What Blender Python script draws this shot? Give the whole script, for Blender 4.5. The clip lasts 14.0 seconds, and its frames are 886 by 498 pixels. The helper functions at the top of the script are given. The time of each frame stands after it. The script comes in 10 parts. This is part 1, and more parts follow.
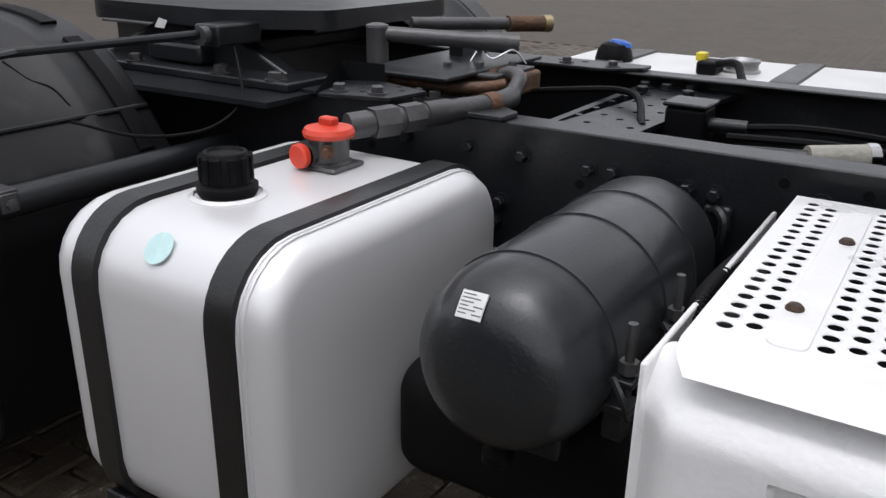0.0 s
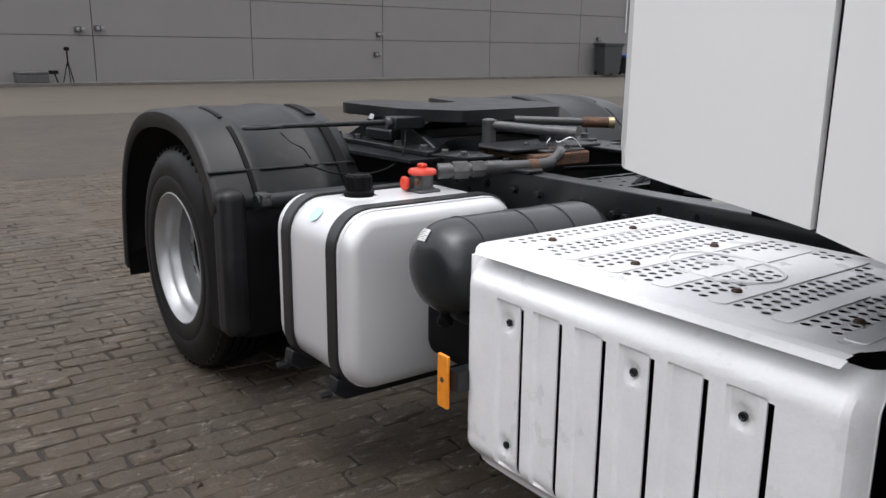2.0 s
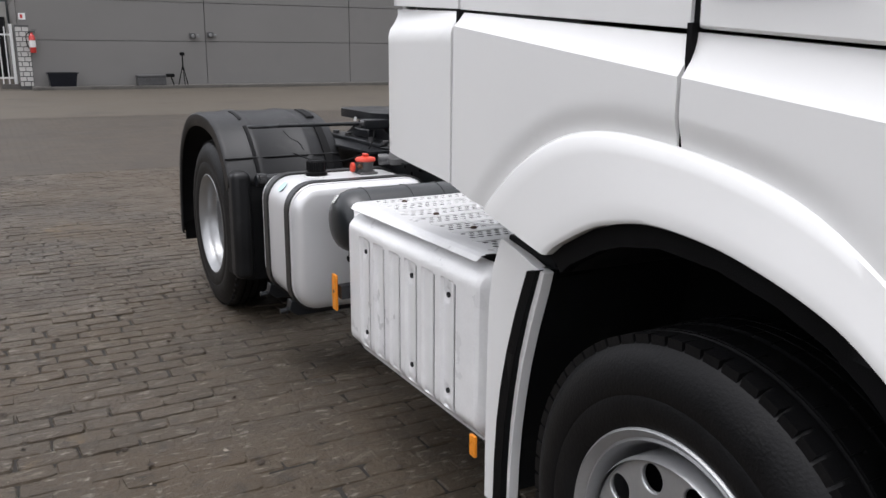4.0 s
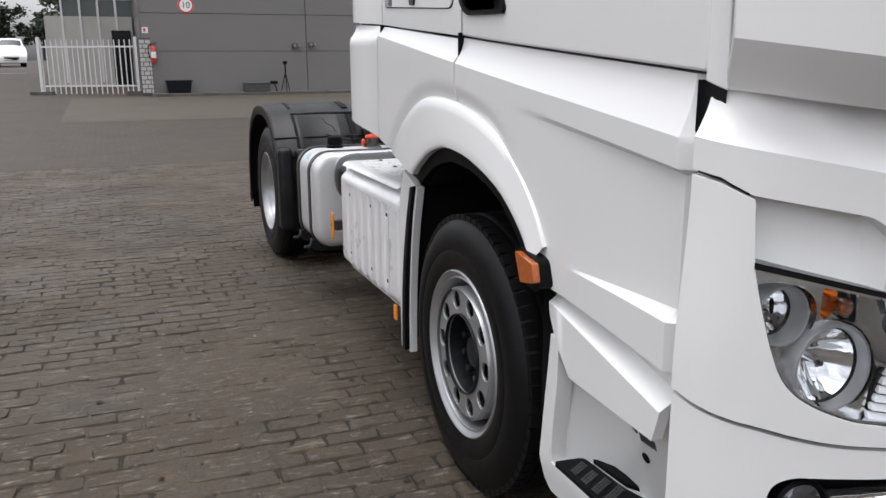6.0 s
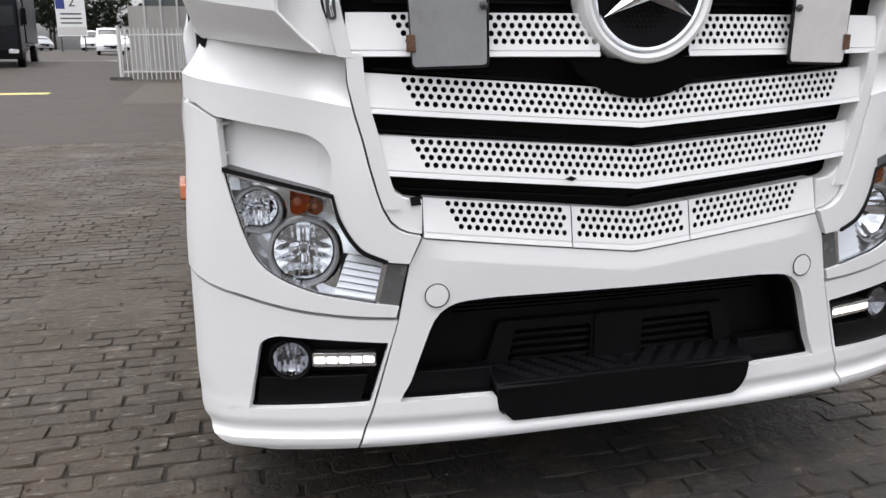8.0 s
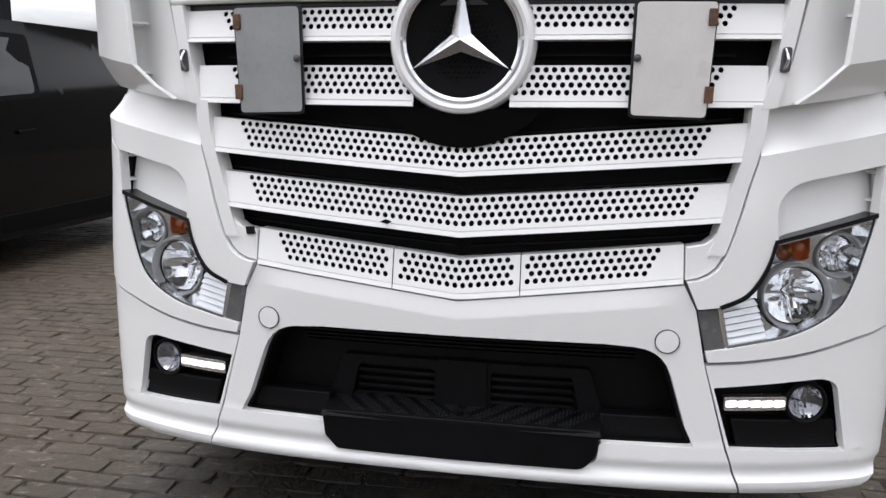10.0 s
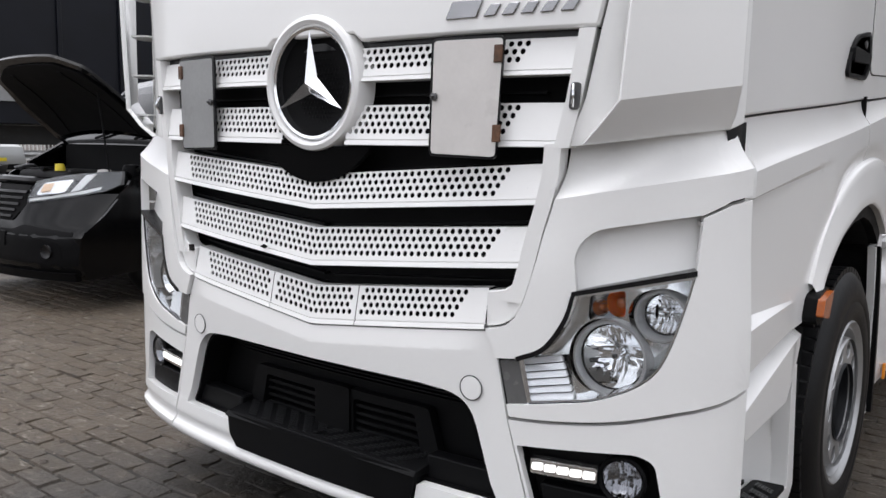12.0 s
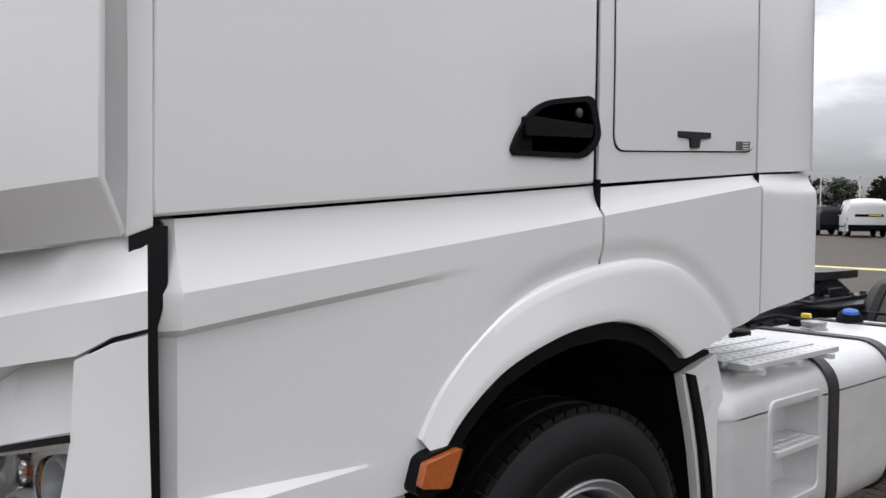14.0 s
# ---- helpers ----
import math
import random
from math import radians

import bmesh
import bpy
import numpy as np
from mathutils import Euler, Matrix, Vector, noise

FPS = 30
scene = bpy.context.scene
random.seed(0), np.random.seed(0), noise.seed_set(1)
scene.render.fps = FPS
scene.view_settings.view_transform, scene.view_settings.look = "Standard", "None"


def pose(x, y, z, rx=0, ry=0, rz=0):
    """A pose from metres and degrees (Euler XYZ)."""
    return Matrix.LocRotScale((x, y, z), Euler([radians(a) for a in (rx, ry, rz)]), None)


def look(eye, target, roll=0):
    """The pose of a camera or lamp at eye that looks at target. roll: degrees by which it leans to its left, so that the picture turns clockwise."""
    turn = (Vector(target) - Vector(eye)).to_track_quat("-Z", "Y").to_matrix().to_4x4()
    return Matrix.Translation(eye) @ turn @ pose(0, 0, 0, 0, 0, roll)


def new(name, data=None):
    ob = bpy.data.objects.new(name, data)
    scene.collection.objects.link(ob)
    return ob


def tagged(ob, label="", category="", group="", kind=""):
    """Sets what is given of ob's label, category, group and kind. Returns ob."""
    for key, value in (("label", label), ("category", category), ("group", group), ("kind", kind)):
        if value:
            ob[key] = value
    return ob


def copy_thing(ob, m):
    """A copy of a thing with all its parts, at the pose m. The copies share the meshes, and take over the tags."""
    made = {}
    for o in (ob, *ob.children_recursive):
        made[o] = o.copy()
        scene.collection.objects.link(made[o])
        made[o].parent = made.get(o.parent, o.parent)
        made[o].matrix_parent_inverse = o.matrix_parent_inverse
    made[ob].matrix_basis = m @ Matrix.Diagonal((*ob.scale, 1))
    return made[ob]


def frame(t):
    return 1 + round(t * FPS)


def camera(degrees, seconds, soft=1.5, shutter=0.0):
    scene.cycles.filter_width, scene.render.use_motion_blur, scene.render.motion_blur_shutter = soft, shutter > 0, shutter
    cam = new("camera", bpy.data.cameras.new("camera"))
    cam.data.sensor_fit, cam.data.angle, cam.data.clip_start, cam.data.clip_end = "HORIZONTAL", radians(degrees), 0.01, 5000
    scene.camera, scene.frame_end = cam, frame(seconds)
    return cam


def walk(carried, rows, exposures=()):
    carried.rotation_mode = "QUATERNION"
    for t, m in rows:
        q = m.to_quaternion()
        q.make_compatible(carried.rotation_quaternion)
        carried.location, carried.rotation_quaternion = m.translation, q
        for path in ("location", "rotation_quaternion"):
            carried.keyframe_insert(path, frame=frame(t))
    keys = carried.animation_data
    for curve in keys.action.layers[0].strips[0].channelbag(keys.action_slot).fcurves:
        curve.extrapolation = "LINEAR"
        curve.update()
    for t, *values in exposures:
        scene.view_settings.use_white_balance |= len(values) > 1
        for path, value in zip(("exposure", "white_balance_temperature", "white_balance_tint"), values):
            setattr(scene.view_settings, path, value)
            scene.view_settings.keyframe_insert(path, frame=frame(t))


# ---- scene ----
EXPOSURE, SKY, SUN = 0.0, 0.292, 0.42
cam = camera(56.6, 14.0)
PATH = [
    (0, (-2.847, -1.866, 1.291), (-3.848, -0.289, 0.575), 0.9),
    (0.5, (-2.577, -1.991, 1.312), (-3.797, -0.54, 0.675), 1.3),
    (1, (-2.289, -2.208, 1.34), (-3.658, -0.888, 0.722), 1.3),
    (1.5, (-1.921, -2.275, 1.339), (-3.444, -1.087, 0.819), 0.8),
    (2, (-1.589, -2.294, 1.342), (-3.151, -1.138, 0.874), 0.5),
    (2.5, (-1.229, -2.369, 1.378), (-2.816, -1.24, 0.923), 0.4),
    (3, (-0.891, -2.318, 1.399), (-2.493, -1.211, 0.947), 0.6),
    (3.2, (-0.772, -2.298, 1.419), (-2.393, -1.217, 0.968), 0.7),
    (5.3, (0.513, -2.247, 1.447), (-1.283, -1.501, 0.982), -0.5),
    (5.5, (0.665, -2.263, 1.422), (-1.14, -1.528, 0.972), -0.3),
    (6, (1.035, -2.203, 1.412), (-0.776, -1.484, 0.961), -0.3),
    (6.5, (1.384, -2.012, 1.377), (-0.427, -1.303, 0.91), -0.3),
    (7, (1.59, -1.711, 1.342), (-0.219, -1.0, 0.869), -0.3),
    (7.5, (1.829, -1.42, 1.328), (0.011, -0.73, 0.86), -0.3),
    (8, (2.004, -1.099, 1.322), (0.128, -0.592, 0.849), -0.3),
    (8.2, (2.058, -0.944, 1.323), (0.155, -0.552, 0.849), -0.3),
    (10.3, (2.183, 0.602, 1.307), (0.277, 0.089, 0.986), 0.3),
    (10.5, (2.152, 0.752, 1.315), (0.271, 0.146, 1.009), 0.1),
    (11, (1.984, 1.088, 1.318), (0.144, 0.363, 1.022), 0.6),
    (11.5, (1.893, 1.472, 1.317), (0.189, 0.456, 1.066), 0.9),
    (12, (1.663, 1.755, 1.307), (0.085, 0.552, 1.054), 1.1),
    (12.5, (1.371, 2.051, 1.336), (-0.044, 0.675, 1.006), 1.0),
    (13, (1.034, 2.32, 1.371), (-0.327, 0.901, 1.01), 1.0),
    (13.5, (0.66, 2.383, 1.399), (-0.69, 0.956, 1.026), 1.2),
    (14, (0.27, 2.476, 1.384), (-1.052, 0.978, 1.314), 0.6),
]
walk(cam, [(t, look(eye, target, roll)) for t, eye, target, roll in PATH],
     exposures=((0, EXPOSURE - 0.12), (0.5, EXPOSURE + 0.02), (1.0, EXPOSURE + 0.12), (1.5, EXPOSURE + 0.28), (2.5, EXPOSURE + 0.2), (3.2, EXPOSURE + 0.2), (5.5, EXPOSURE + 0.13), (6.5, EXPOSURE + 0.11), (8.0, EXPOSURE + 0.31),
                (11.0, EXPOSURE + 0.31), (12.5, EXPOSURE + 0.29), (13.0, EXPOSURE + 0.28), (14, EXPOSURE + 0.20)))

# ---- world and sun: bright overcast ----
world = bpy.data.worlds.new("overcast_sky")
scene.world = world
world.use_nodes = True
wn, wl = world.node_tree.nodes, world.node_tree.links
wn.clear()
w_out = wn.new("ShaderNodeOutputWorld")
w_bg = wn.new("ShaderNodeBackground")
w_sky = wn.new("ShaderNodeTexSky")
w_sky.sky_type = "NISHITA"
w_sky.sun_disc = False
w_sky.sun_elevation = radians(80)
w_sky.sun_rotation = radians(149)
w_sky.air_density, w_sky.dust_density = 1.0, 4.0
w_hsv = wn.new("ShaderNodeHueSaturation")
w_hsv.inputs["Saturation"].default_value = 0.09
w_tc = wn.new("ShaderNodeTexCoord")
w_map = wn.new("ShaderNodeMapping")
w_map.inputs["Scale"].default_value = (1.6, 1.6, 4.5)
w_noise = wn.new("ShaderNodeTexNoise")
w_noise.inputs["Scale"].default_value = 2.3
w_noise.inputs["Detail"].default_value = 7
w_noise.inputs["Roughness"].default_value = 0.55
w_ramp = wn.new("ShaderNodeValToRGB")
w_ramp.color_ramp.elements[0].position, w_ramp.color_ramp.elements[0].color = 0.36, (0.560, 0.568, 0.600, 1)
w_ramp.color_ramp.elements[1].position, w_ramp.color_ramp.elements[1].color = 0.66, (1.235, 1.225, 1.280, 1)
w_mul = wn.new("ShaderNodeMixRGB")
w_mul.blend_type, w_mul.inputs[0].default_value = "MULTIPLY", 1.0
wl.new(w_sky.outputs[0], w_hsv.inputs["Color"])
wl.new(w_tc.outputs["Generated"], w_map.inputs[0])
wl.new(w_map.outputs[0], w_noise.inputs["Vector"])
wl.new(w_noise.outputs["Fac"], w_ramp.inputs[0])
wl.new(w_hsv.outputs[0], w_mul.inputs[1])
wl.new(w_ramp.outputs[0], w_mul.inputs[2])
wl.new(w_mul.outputs[0], w_bg.inputs[0])
w_bg.inputs[1].default_value = SKY
wl.new(w_bg.outputs[0], w_out.inputs[0])
sun = new("sun", bpy.data.lights.new("sun", "SUN"))
sun.data.energy, sun.data.angle, sun.data.color = SUN, radians(70), (1.0, 0.985, 0.97)
sun.matrix_world = look((0.3, -0.5, 8), (0, 0, 0))

# ---- materials ----


def mat(name, color, rough=0.5, metal=0.0, var=0.12, scale=6.0, bump=0.0, bump_scale=90.0, coat=0.0,
        stain=None, stain_at=0.62, stain_scale=3.0, rvar=0.1, stretch=(1, 1, 1), per_object=0.0, spec=0.5, wet=0.0):
    m = bpy.data.materials.new(name)
    m.use_nodes = True
    n, l = m.node_tree.nodes, m.node_tree.links
    bsdf = n["Principled BSDF"]
    tc = n.new("ShaderNodeTexCoord")
    mp = n.new("ShaderNodeMapping")
    mp.inputs["Scale"].default_value = stretch
    l.new(tc.outputs["Object"], mp.inputs[0])
    big = n.new("ShaderNodeTexNoise")
    big.inputs["Scale"].default_value, big.inputs["Detail"].default_value = scale, 6
    fine = n.new("ShaderNodeTexNoise")
    fine.inputs["Scale"].default_value, fine.inputs["Detail"].default_value = bump_scale, 3
    l.new(mp.outputs[0], big.inputs["Vector"])
    l.new(mp.outputs[0], fine.inputs["Vector"])
    mix = n.new("ShaderNodeMixRGB")
    mix.inputs[1].default_value = (*[c * (1 - var) for c in color], 1)
    mix.inputs[2].default_value = (*[min(1, c * (1 + var)) for c in color], 1)
    add = n.new("ShaderNodeMath")
    add.operation = "MULTIPLY_ADD"
    l.new(fine.outputs["Fac"], add.inputs[0])
    add.inputs[1].default_value = 0.4
    l.new(big.outputs["Fac"], add.inputs[2])
    sub = n.new("ShaderNodeMapRange")
    sub.inputs["From Min"].default_value, sub.inputs["From Max"].default_value = 0.45, 0.95
    l.new(add.outputs[0], sub.inputs[0])
    l.new(sub.outputs[0], mix.inputs[0])
    last = mix.outputs[0]
    if per_object:
        oi = n.new("ShaderNodeObjectInfo")
        hv = n.new("ShaderNodeHueSaturation")
        mr = n.new("ShaderNodeMapRange")
        mr.inputs["To Min"].default_value, mr.inputs["To Max"].default_value = 1 - per_object, 1 + per_object
        l.new(oi.outputs["Random"], mr.inputs[0])
        l.new(mr.outputs[0], hv.inputs["Value"])
        l.new(last, hv.inputs["Color"])
        last = hv.outputs[0]
    if stain:
        sn = n.new("ShaderNodeTexNoise")
        sn.inputs["Scale"].default_value, sn.inputs["Detail"].default_value = stain_scale, 8
        sn.inputs["Roughness"].default_value = 0.65
        l.new(mp.outputs[0], sn.inputs["Vector"])
        sr = n.new("ShaderNodeMapRange")
        sr.inputs["From Min"].default_value, sr.inputs["From Max"].default_value = stain_at, stain_at + 0.16
        l.new(sn.outputs["Fac"], sr.inputs[0])
        sm = n.new("ShaderNodeMixRGB")
        sm.inputs[2].default_value = (*stain, 1)
        l.new(sr.outputs[0], sm.inputs[0])
        l.new(last, sm.inputs[1])
        last = sm.outputs[0]
    l.new(last, bsdf.inputs["Base Color"])
    rr = n.new("ShaderNodeMapRange")
    rr.inputs["To Min"].default_value, rr.inputs["To Max"].default_value = max(0.02, rough - rvar), min(1, rough + rvar)
    l.new(big.outputs["Fac"], rr.inputs[0])
    l.new(rr.outputs[0], bsdf.inputs["Roughness"])
    bsdf.inputs["Metallic"].default_value = metal
    bsdf.inputs["Coat Weight"].default_value = coat
    bsdf.inputs["Coat Roughness"].default_value = 0.08
    bsdf.inputs["Specular IOR Level"].default_value = spec
    if bump:
        bp = n.new("ShaderNodeBump")
        bp.inputs["Strength"].default_value, bp.inputs["Distance"].default_value = bump, 0.01
        l.new(fine.outputs["Fac"], bp.inputs["Height"])
        l.new(bp.outputs[0], bsdf.inputs["Normal"])
    if wet:
        # rain drops: small domes under a clear film
        dn = n.new("ShaderNodeTexNoise")
        dn.inputs["Scale"].default_value, dn.inputs["Detail"].default_value = 120, 3
        l.new(tc.outputs["Object"], dn.inputs["Vector"])
        dr = n.new("ShaderNodeMapRange")
        dr.inputs["From Min"].default_value, dr.inputs["From Max"].default_value = 0.57, 0.72
        l.new(dn.outputs["Fac"], dr.inputs[0])
        db = n.new("ShaderNodeBump")
        db.inputs["Strength"].default_value, db.inputs["Distance"].default_value = 0.45, 0.003
        l.new(dr.outputs[0], db.inputs["Height"])
        l.new(db.outputs[0], bsdf.inputs["Coat Normal"])
        bsdf.inputs["Coat Weight"].default_value = wet
        bsdf.inputs["Coat Roughness"].default_value = 0.14
    return m


WHITE = mat("white_paint", (0.80, 0.80, 0.79), 0.26, var=0.008, scale=2.5, coat=0.5, rvar=0.012)
WHITE_PLASTIC = mat("white_painted_plastic", (0.80, 0.80, 0.79), 0.28, var=0.012, scale=4, coat=0.4, rvar=0.015)
STEP_PAINT = mat("chipped_white_paint", (0.80, 0.80, 0.80), 0.30, coat=0.4, metal=0.0, var=0.06, scale=9, bump=0.06, bump_scale=130,
                 stain=(0.52, 0.51, 0.50), stain_at=0.70, stain_scale=26)
ALU = mat("silver_tank_paint", (0.76, 0.76, 0.765), 0.34, metal=0.40, var=0.015, scale=3, rvar=0.012, bump=0.01, bump_scale=160,
          stain=(0.75, 0.75, 0.74), stain_at=0.66, stain_scale=3)
BRUSHED = mat("brushed_aluminium", (0.74, 0.74, 0.735), 0.36, metal=0.38, var=0.07, scale=6, stretch=(1, 1, 2), rvar=0.08, bump=0.02,
              stain=(0.56, 0.56, 0.55), stain_at=0.66, stain_scale=5)
RIM = mat("silver_rim_paint", (0.42, 0.425, 0.43), 0.34, metal=0.65, var=0.08, scale=12, rvar=0.08, stain=(0.25, 0.24, 0.23), stain_at=0.68, stain_scale=9)
BLACK_PLASTIC = mat("black_plastic", (0.0032, 0.0033, 0.0038), 0.52, var=0.25, scale=10, bump=0.12, bump_scale=320, spec=0.12)
FENDER = mat("dusty_black_plastic", (0.0105, 0.0108, 0.0118), 0.40, var=0.30, scale=5, bump=0.10, bump_scale=260,
             stain=(0.027, 0.027, 0.027), stain_at=0.58, stain_scale=6, spec=0.34)
STEEL = mat("black_frame_paint", (0.010, 0.011, 0.013), 0.34, spec=0.35, var=0.3, scale=9, bump=0.10, bump_scale=150,
            stain=(0.034, 0.035, 0.037), stain_at=0.62, stain_scale=9, wet=0.16)
STEEL_GREY = mat("worn_grey_steel", (0.058, 0.058, 0.060), 0.45, metal=0.3, var=0.25, scale=14, bump=0.12, bump_scale=120,
                 stain=(0.03, 0.027, 0.024), stain_at=0.56, stain_scale=11, wet=0.35)
AIRTANK = mat("anthracite_tank_paint", (0.0125, 0.0150, 0.0170), 0.33, var=0.15, scale=7, bump=0.05, bump_scale=200,
              stain=(0.026, 0.028, 0.030), stain_at=0.62, stain_scale=14, wet=0.28)
RUBBER = mat("tyre_rubber", (0.0045, 0.0045, 0.005), 0.46, spec=0.24, var=0.25, scale=9, bump=0.12, bump_scale=150,
             stain=(0.012, 0.0117, 0.0114), stain_at=0.60, stain_scale=7)
STRAP = mat("rubber_strap", (0.0075, 0.008, 0.0085), 0.42, var=0.25, scale=12, bump=0.08, bump_scale=140,
            stain=(0.022, 0.022, 0.023), stain_at=0.64, stain_scale=18, wet=0.28)
DISH = mat("dull_black_dish", (0.0018, 0.0018, 0.002), 0.7, var=0.2, spec=0.05)
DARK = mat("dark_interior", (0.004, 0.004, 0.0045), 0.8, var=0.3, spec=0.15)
GLOSSBLACK = mat("gloss_black_plastic", (0.006, 0.006, 0.007), 0.25, var=0.2, scale=8, rvar=0.06, spec=0.3)
CHROME = mat("chrome", (0.82, 0.83, 0.85), 0.10, metal=1.0, var=0.04, rvar=0.04)
REFLECTOR = mat("lamp_reflector", (0.86, 0.86, 0.86), 0.06, metal=0.95, var=0.04, scale=40, rvar=0.03, bump=0.35, bump_scale=70)
LAMP_SILVER = mat("lamp_housing_silver", (0.80, 0.80, 0.79), 0.13, metal=1.0, var=0.04, scale=12, rvar=0.04)
TUBE_SILVER = mat("satin_lamp_tube", (0.40, 0.40, 0.395), 0.30, metal=0.35, var=0.05, scale=20, rvar=0.05)
MIRROR = mat("fluted_mirror", (0.90, 0.90, 0.90), 0.035, metal=1.0, var=0.02, rvar=0.01)
FOG_CHROME = mat("fog_lamp_reflector", (0.78, 0.78, 0.79), 0.05, metal=1.0, var=0.05, scale=20, rvar=0.04)
GUIDE = mat("light_guide_silver", (0.94, 0.94, 0.94), 0.16, metal=0.30, var=0.03, scale=30, rvar=0.05)
ORANGE = mat("amber_reflector", (0.80, 0.27, 0.02), 0.30, var=0.08, scale=60, bump=0.2, bump_scale=500)
AMBER_MIRROR = mat("amber_mirror", (0.95, 0.42, 0.07), 0.14, metal=0.9, var=0.05, scale=40, rvar=0.04)
AMBER = mat("amber_lens", (0.42, 0.10, 0.016), 0.20, var=0.15, scale=60, coat=0.6)
RED = mat("red_plastic_cap", (0.62, 0.055, 0.028), 0.38, var=0.12, scale=30)
BLUE = mat("blue_plastic_cap", (0.015, 0.10, 0.42), 0.35, var=0.1, scale=30)
STEEL_BRIGHT = mat("bright_worn_steel", (0.42, 0.42, 0.42), 0.32, metal=0.8, var=0.15, scale=25, rvar=0.08)
RUST = mat("rusty_brass", (0.12, 0.06, 0.033), 0.62, metal=0.3, var=0.45, scale=30, bump=0.3, bump_scale=120,
           stain=(0.07, 0.05, 0.04), stain_at=0.5, stain_scale=20)
BRASS = mat("aged_brass", (0.42, 0.34, 0.20), 0.35, metal=0.8, var=0.2, scale=30)
GREY_PLATE = mat("grey_coated_sheet", (0.26, 0.265, 0.265), 0.45, var=0.1, scale=9, bump=0.03, stain=(0.19, 0.19, 0.19), stain_at=0.62, stain_scale=6)
PALE_PLATE = mat("pale_reflective_sheet", (0.62, 0.60, 0.58), 0.42, var=0.05, scale=9, bump=0.03, stain=(0.48, 0.46, 0.44), stain_at=0.62, stain_scale=6)
YELLOW = mat("yellow_plastic", (0.75, 0.60, 0.04), 0.4, var=0.1, scale=30)
STICKER = mat("turquoise_sticker", (0.50, 0.70, 0.70), 0.4, var=0.1, scale=60)
PAPER = mat("paper_label", (0.70, 0.70, 0.69), 0.5, var=0.05, scale=60)
INK = mat("print_ink", (0.05, 0.05, 0.05), 0.5, var=0.1)
GREY_BAR = mat("smoked_marker_lens", (0.11, 0.11, 0.11), 0.25, var=0.1, scale=30)


def glass_mat(name, tint=(0.95, 0.96, 0.97), rough=0.02, alpha=0.16):
    m = bpy.data.materials.new(name)
    m.use_nodes = True
    n, l = m.node_tree.nodes, m.node_tree.links
    n.clear()
    out = n.new("ShaderNodeOutputMaterial")
    clear = n.new("ShaderNodeBsdfTransparent")
    clear.inputs[0].default_value = (*tint, 1)
    gloss = n.new("ShaderNodeBsdfGlossy")
    gloss.inputs["Roughness"].default_value = rough
    lw = n.new("ShaderNodeLayerWeight")
    lw.inputs[0].default_value = 0.5
    fp = n.new("ShaderNodeMath")
    fp.operation, fp.inputs[1].default_value = "POWER", 5.0
    l.new(lw.outputs["Facing"], fp.inputs[0])
    fr = n.new("ShaderNodeMapRange")
    fr.inputs["To Min"].default_value, fr.inputs["To Max"].default_value = 0.03, 0.85
    l.new(fp.outputs[0], fr.inputs[0])
    mix = n.new("ShaderNodeMixShader")
    l.new(fr.outputs[0], mix.inputs[0])
    l.new(clear.outputs[0], mix.inputs[1])
    l.new(gloss.outputs[0], mix.inputs[2])
    l.new(mix.outputs[0], out.inputs[0])
    return m


LENS = glass_mat("clear_lens")
FOG_LENS = glass_mat("fog_lamp_glass", (0.55, 0.56, 0.58))
LED = bpy.data.materials.new("lit_led")
LED.use_nodes = True
LED.node_tree.nodes["Principled BSDF"].inputs["Emission Color"].default_value = (1, 0.98, 0.94, 1)
LED.node_tree.nodes["Principled BSDF"].inputs["Emission Strength"].default_value = 1.0

# ---- mesh helpers ----


def smooth_mesh(me, angle=35):
    me.polygons.foreach_set("use_smooth", [True] * len(me.polygons))
    me.set_sharp_from_angle(angle=radians(angle))


def part(name, bm, material, parent=None, label="", bevel=0.0, angle=35, segs=2, orient=True):
    me = bpy.data.meshes.new(name)
    if orient:
        bmesh.ops.recalc_face_normals(bm, faces=bm.faces)
    bm.to_mesh(me)
    bm.free()
    mats = material if isinstance(material, (list, tuple)) else [material]
    for m in mats:
        me.materials.append(m)
    smooth_mesh(me, angle)
    ob = new(name, me)
    if parent:
        ob.parent = parent
        base = parent
        while base.parent:
            base = base.parent
        ob.matrix_parent_inverse = Matrix.Identity(4)
    if label:
        tagged(ob, label)
    if bevel:
        mod = ob.modifiers.new("bevel", "BEVEL")
        mod.width, mod.segments, mod.limit_method, mod.angle_limit = bevel, segs, "ANGLE", radians(40)
    return ob


def thing(name, label, category, at=(0, 0, 0), group="", kind=""):
    ob = new(name)
    ob.location = at
    return tagged(ob, label, category, group, kind)


def add_box(bm, x0, x1, y0, y1, z0, z1, m=None):
    vs = [bm.verts.new((x, y, z)) for x in (x0, x1) for y in (y0, y1) for z in (z0, z1)]
    if m:
        for v in vs:
            v.co = m @ v.co
    for f in ((0, 1, 3, 2), (4, 6, 7, 5), (0, 4, 5, 1), (2, 3, 7, 6), (0, 2, 6, 4), (1, 5, 7, 3)):
        bm.faces.new([vs[i] for i in f])
    return vs


def boxes(*specs):
    bm = bmesh.new()
    for s in specs:
        add_box(bm, *s)
    return bm


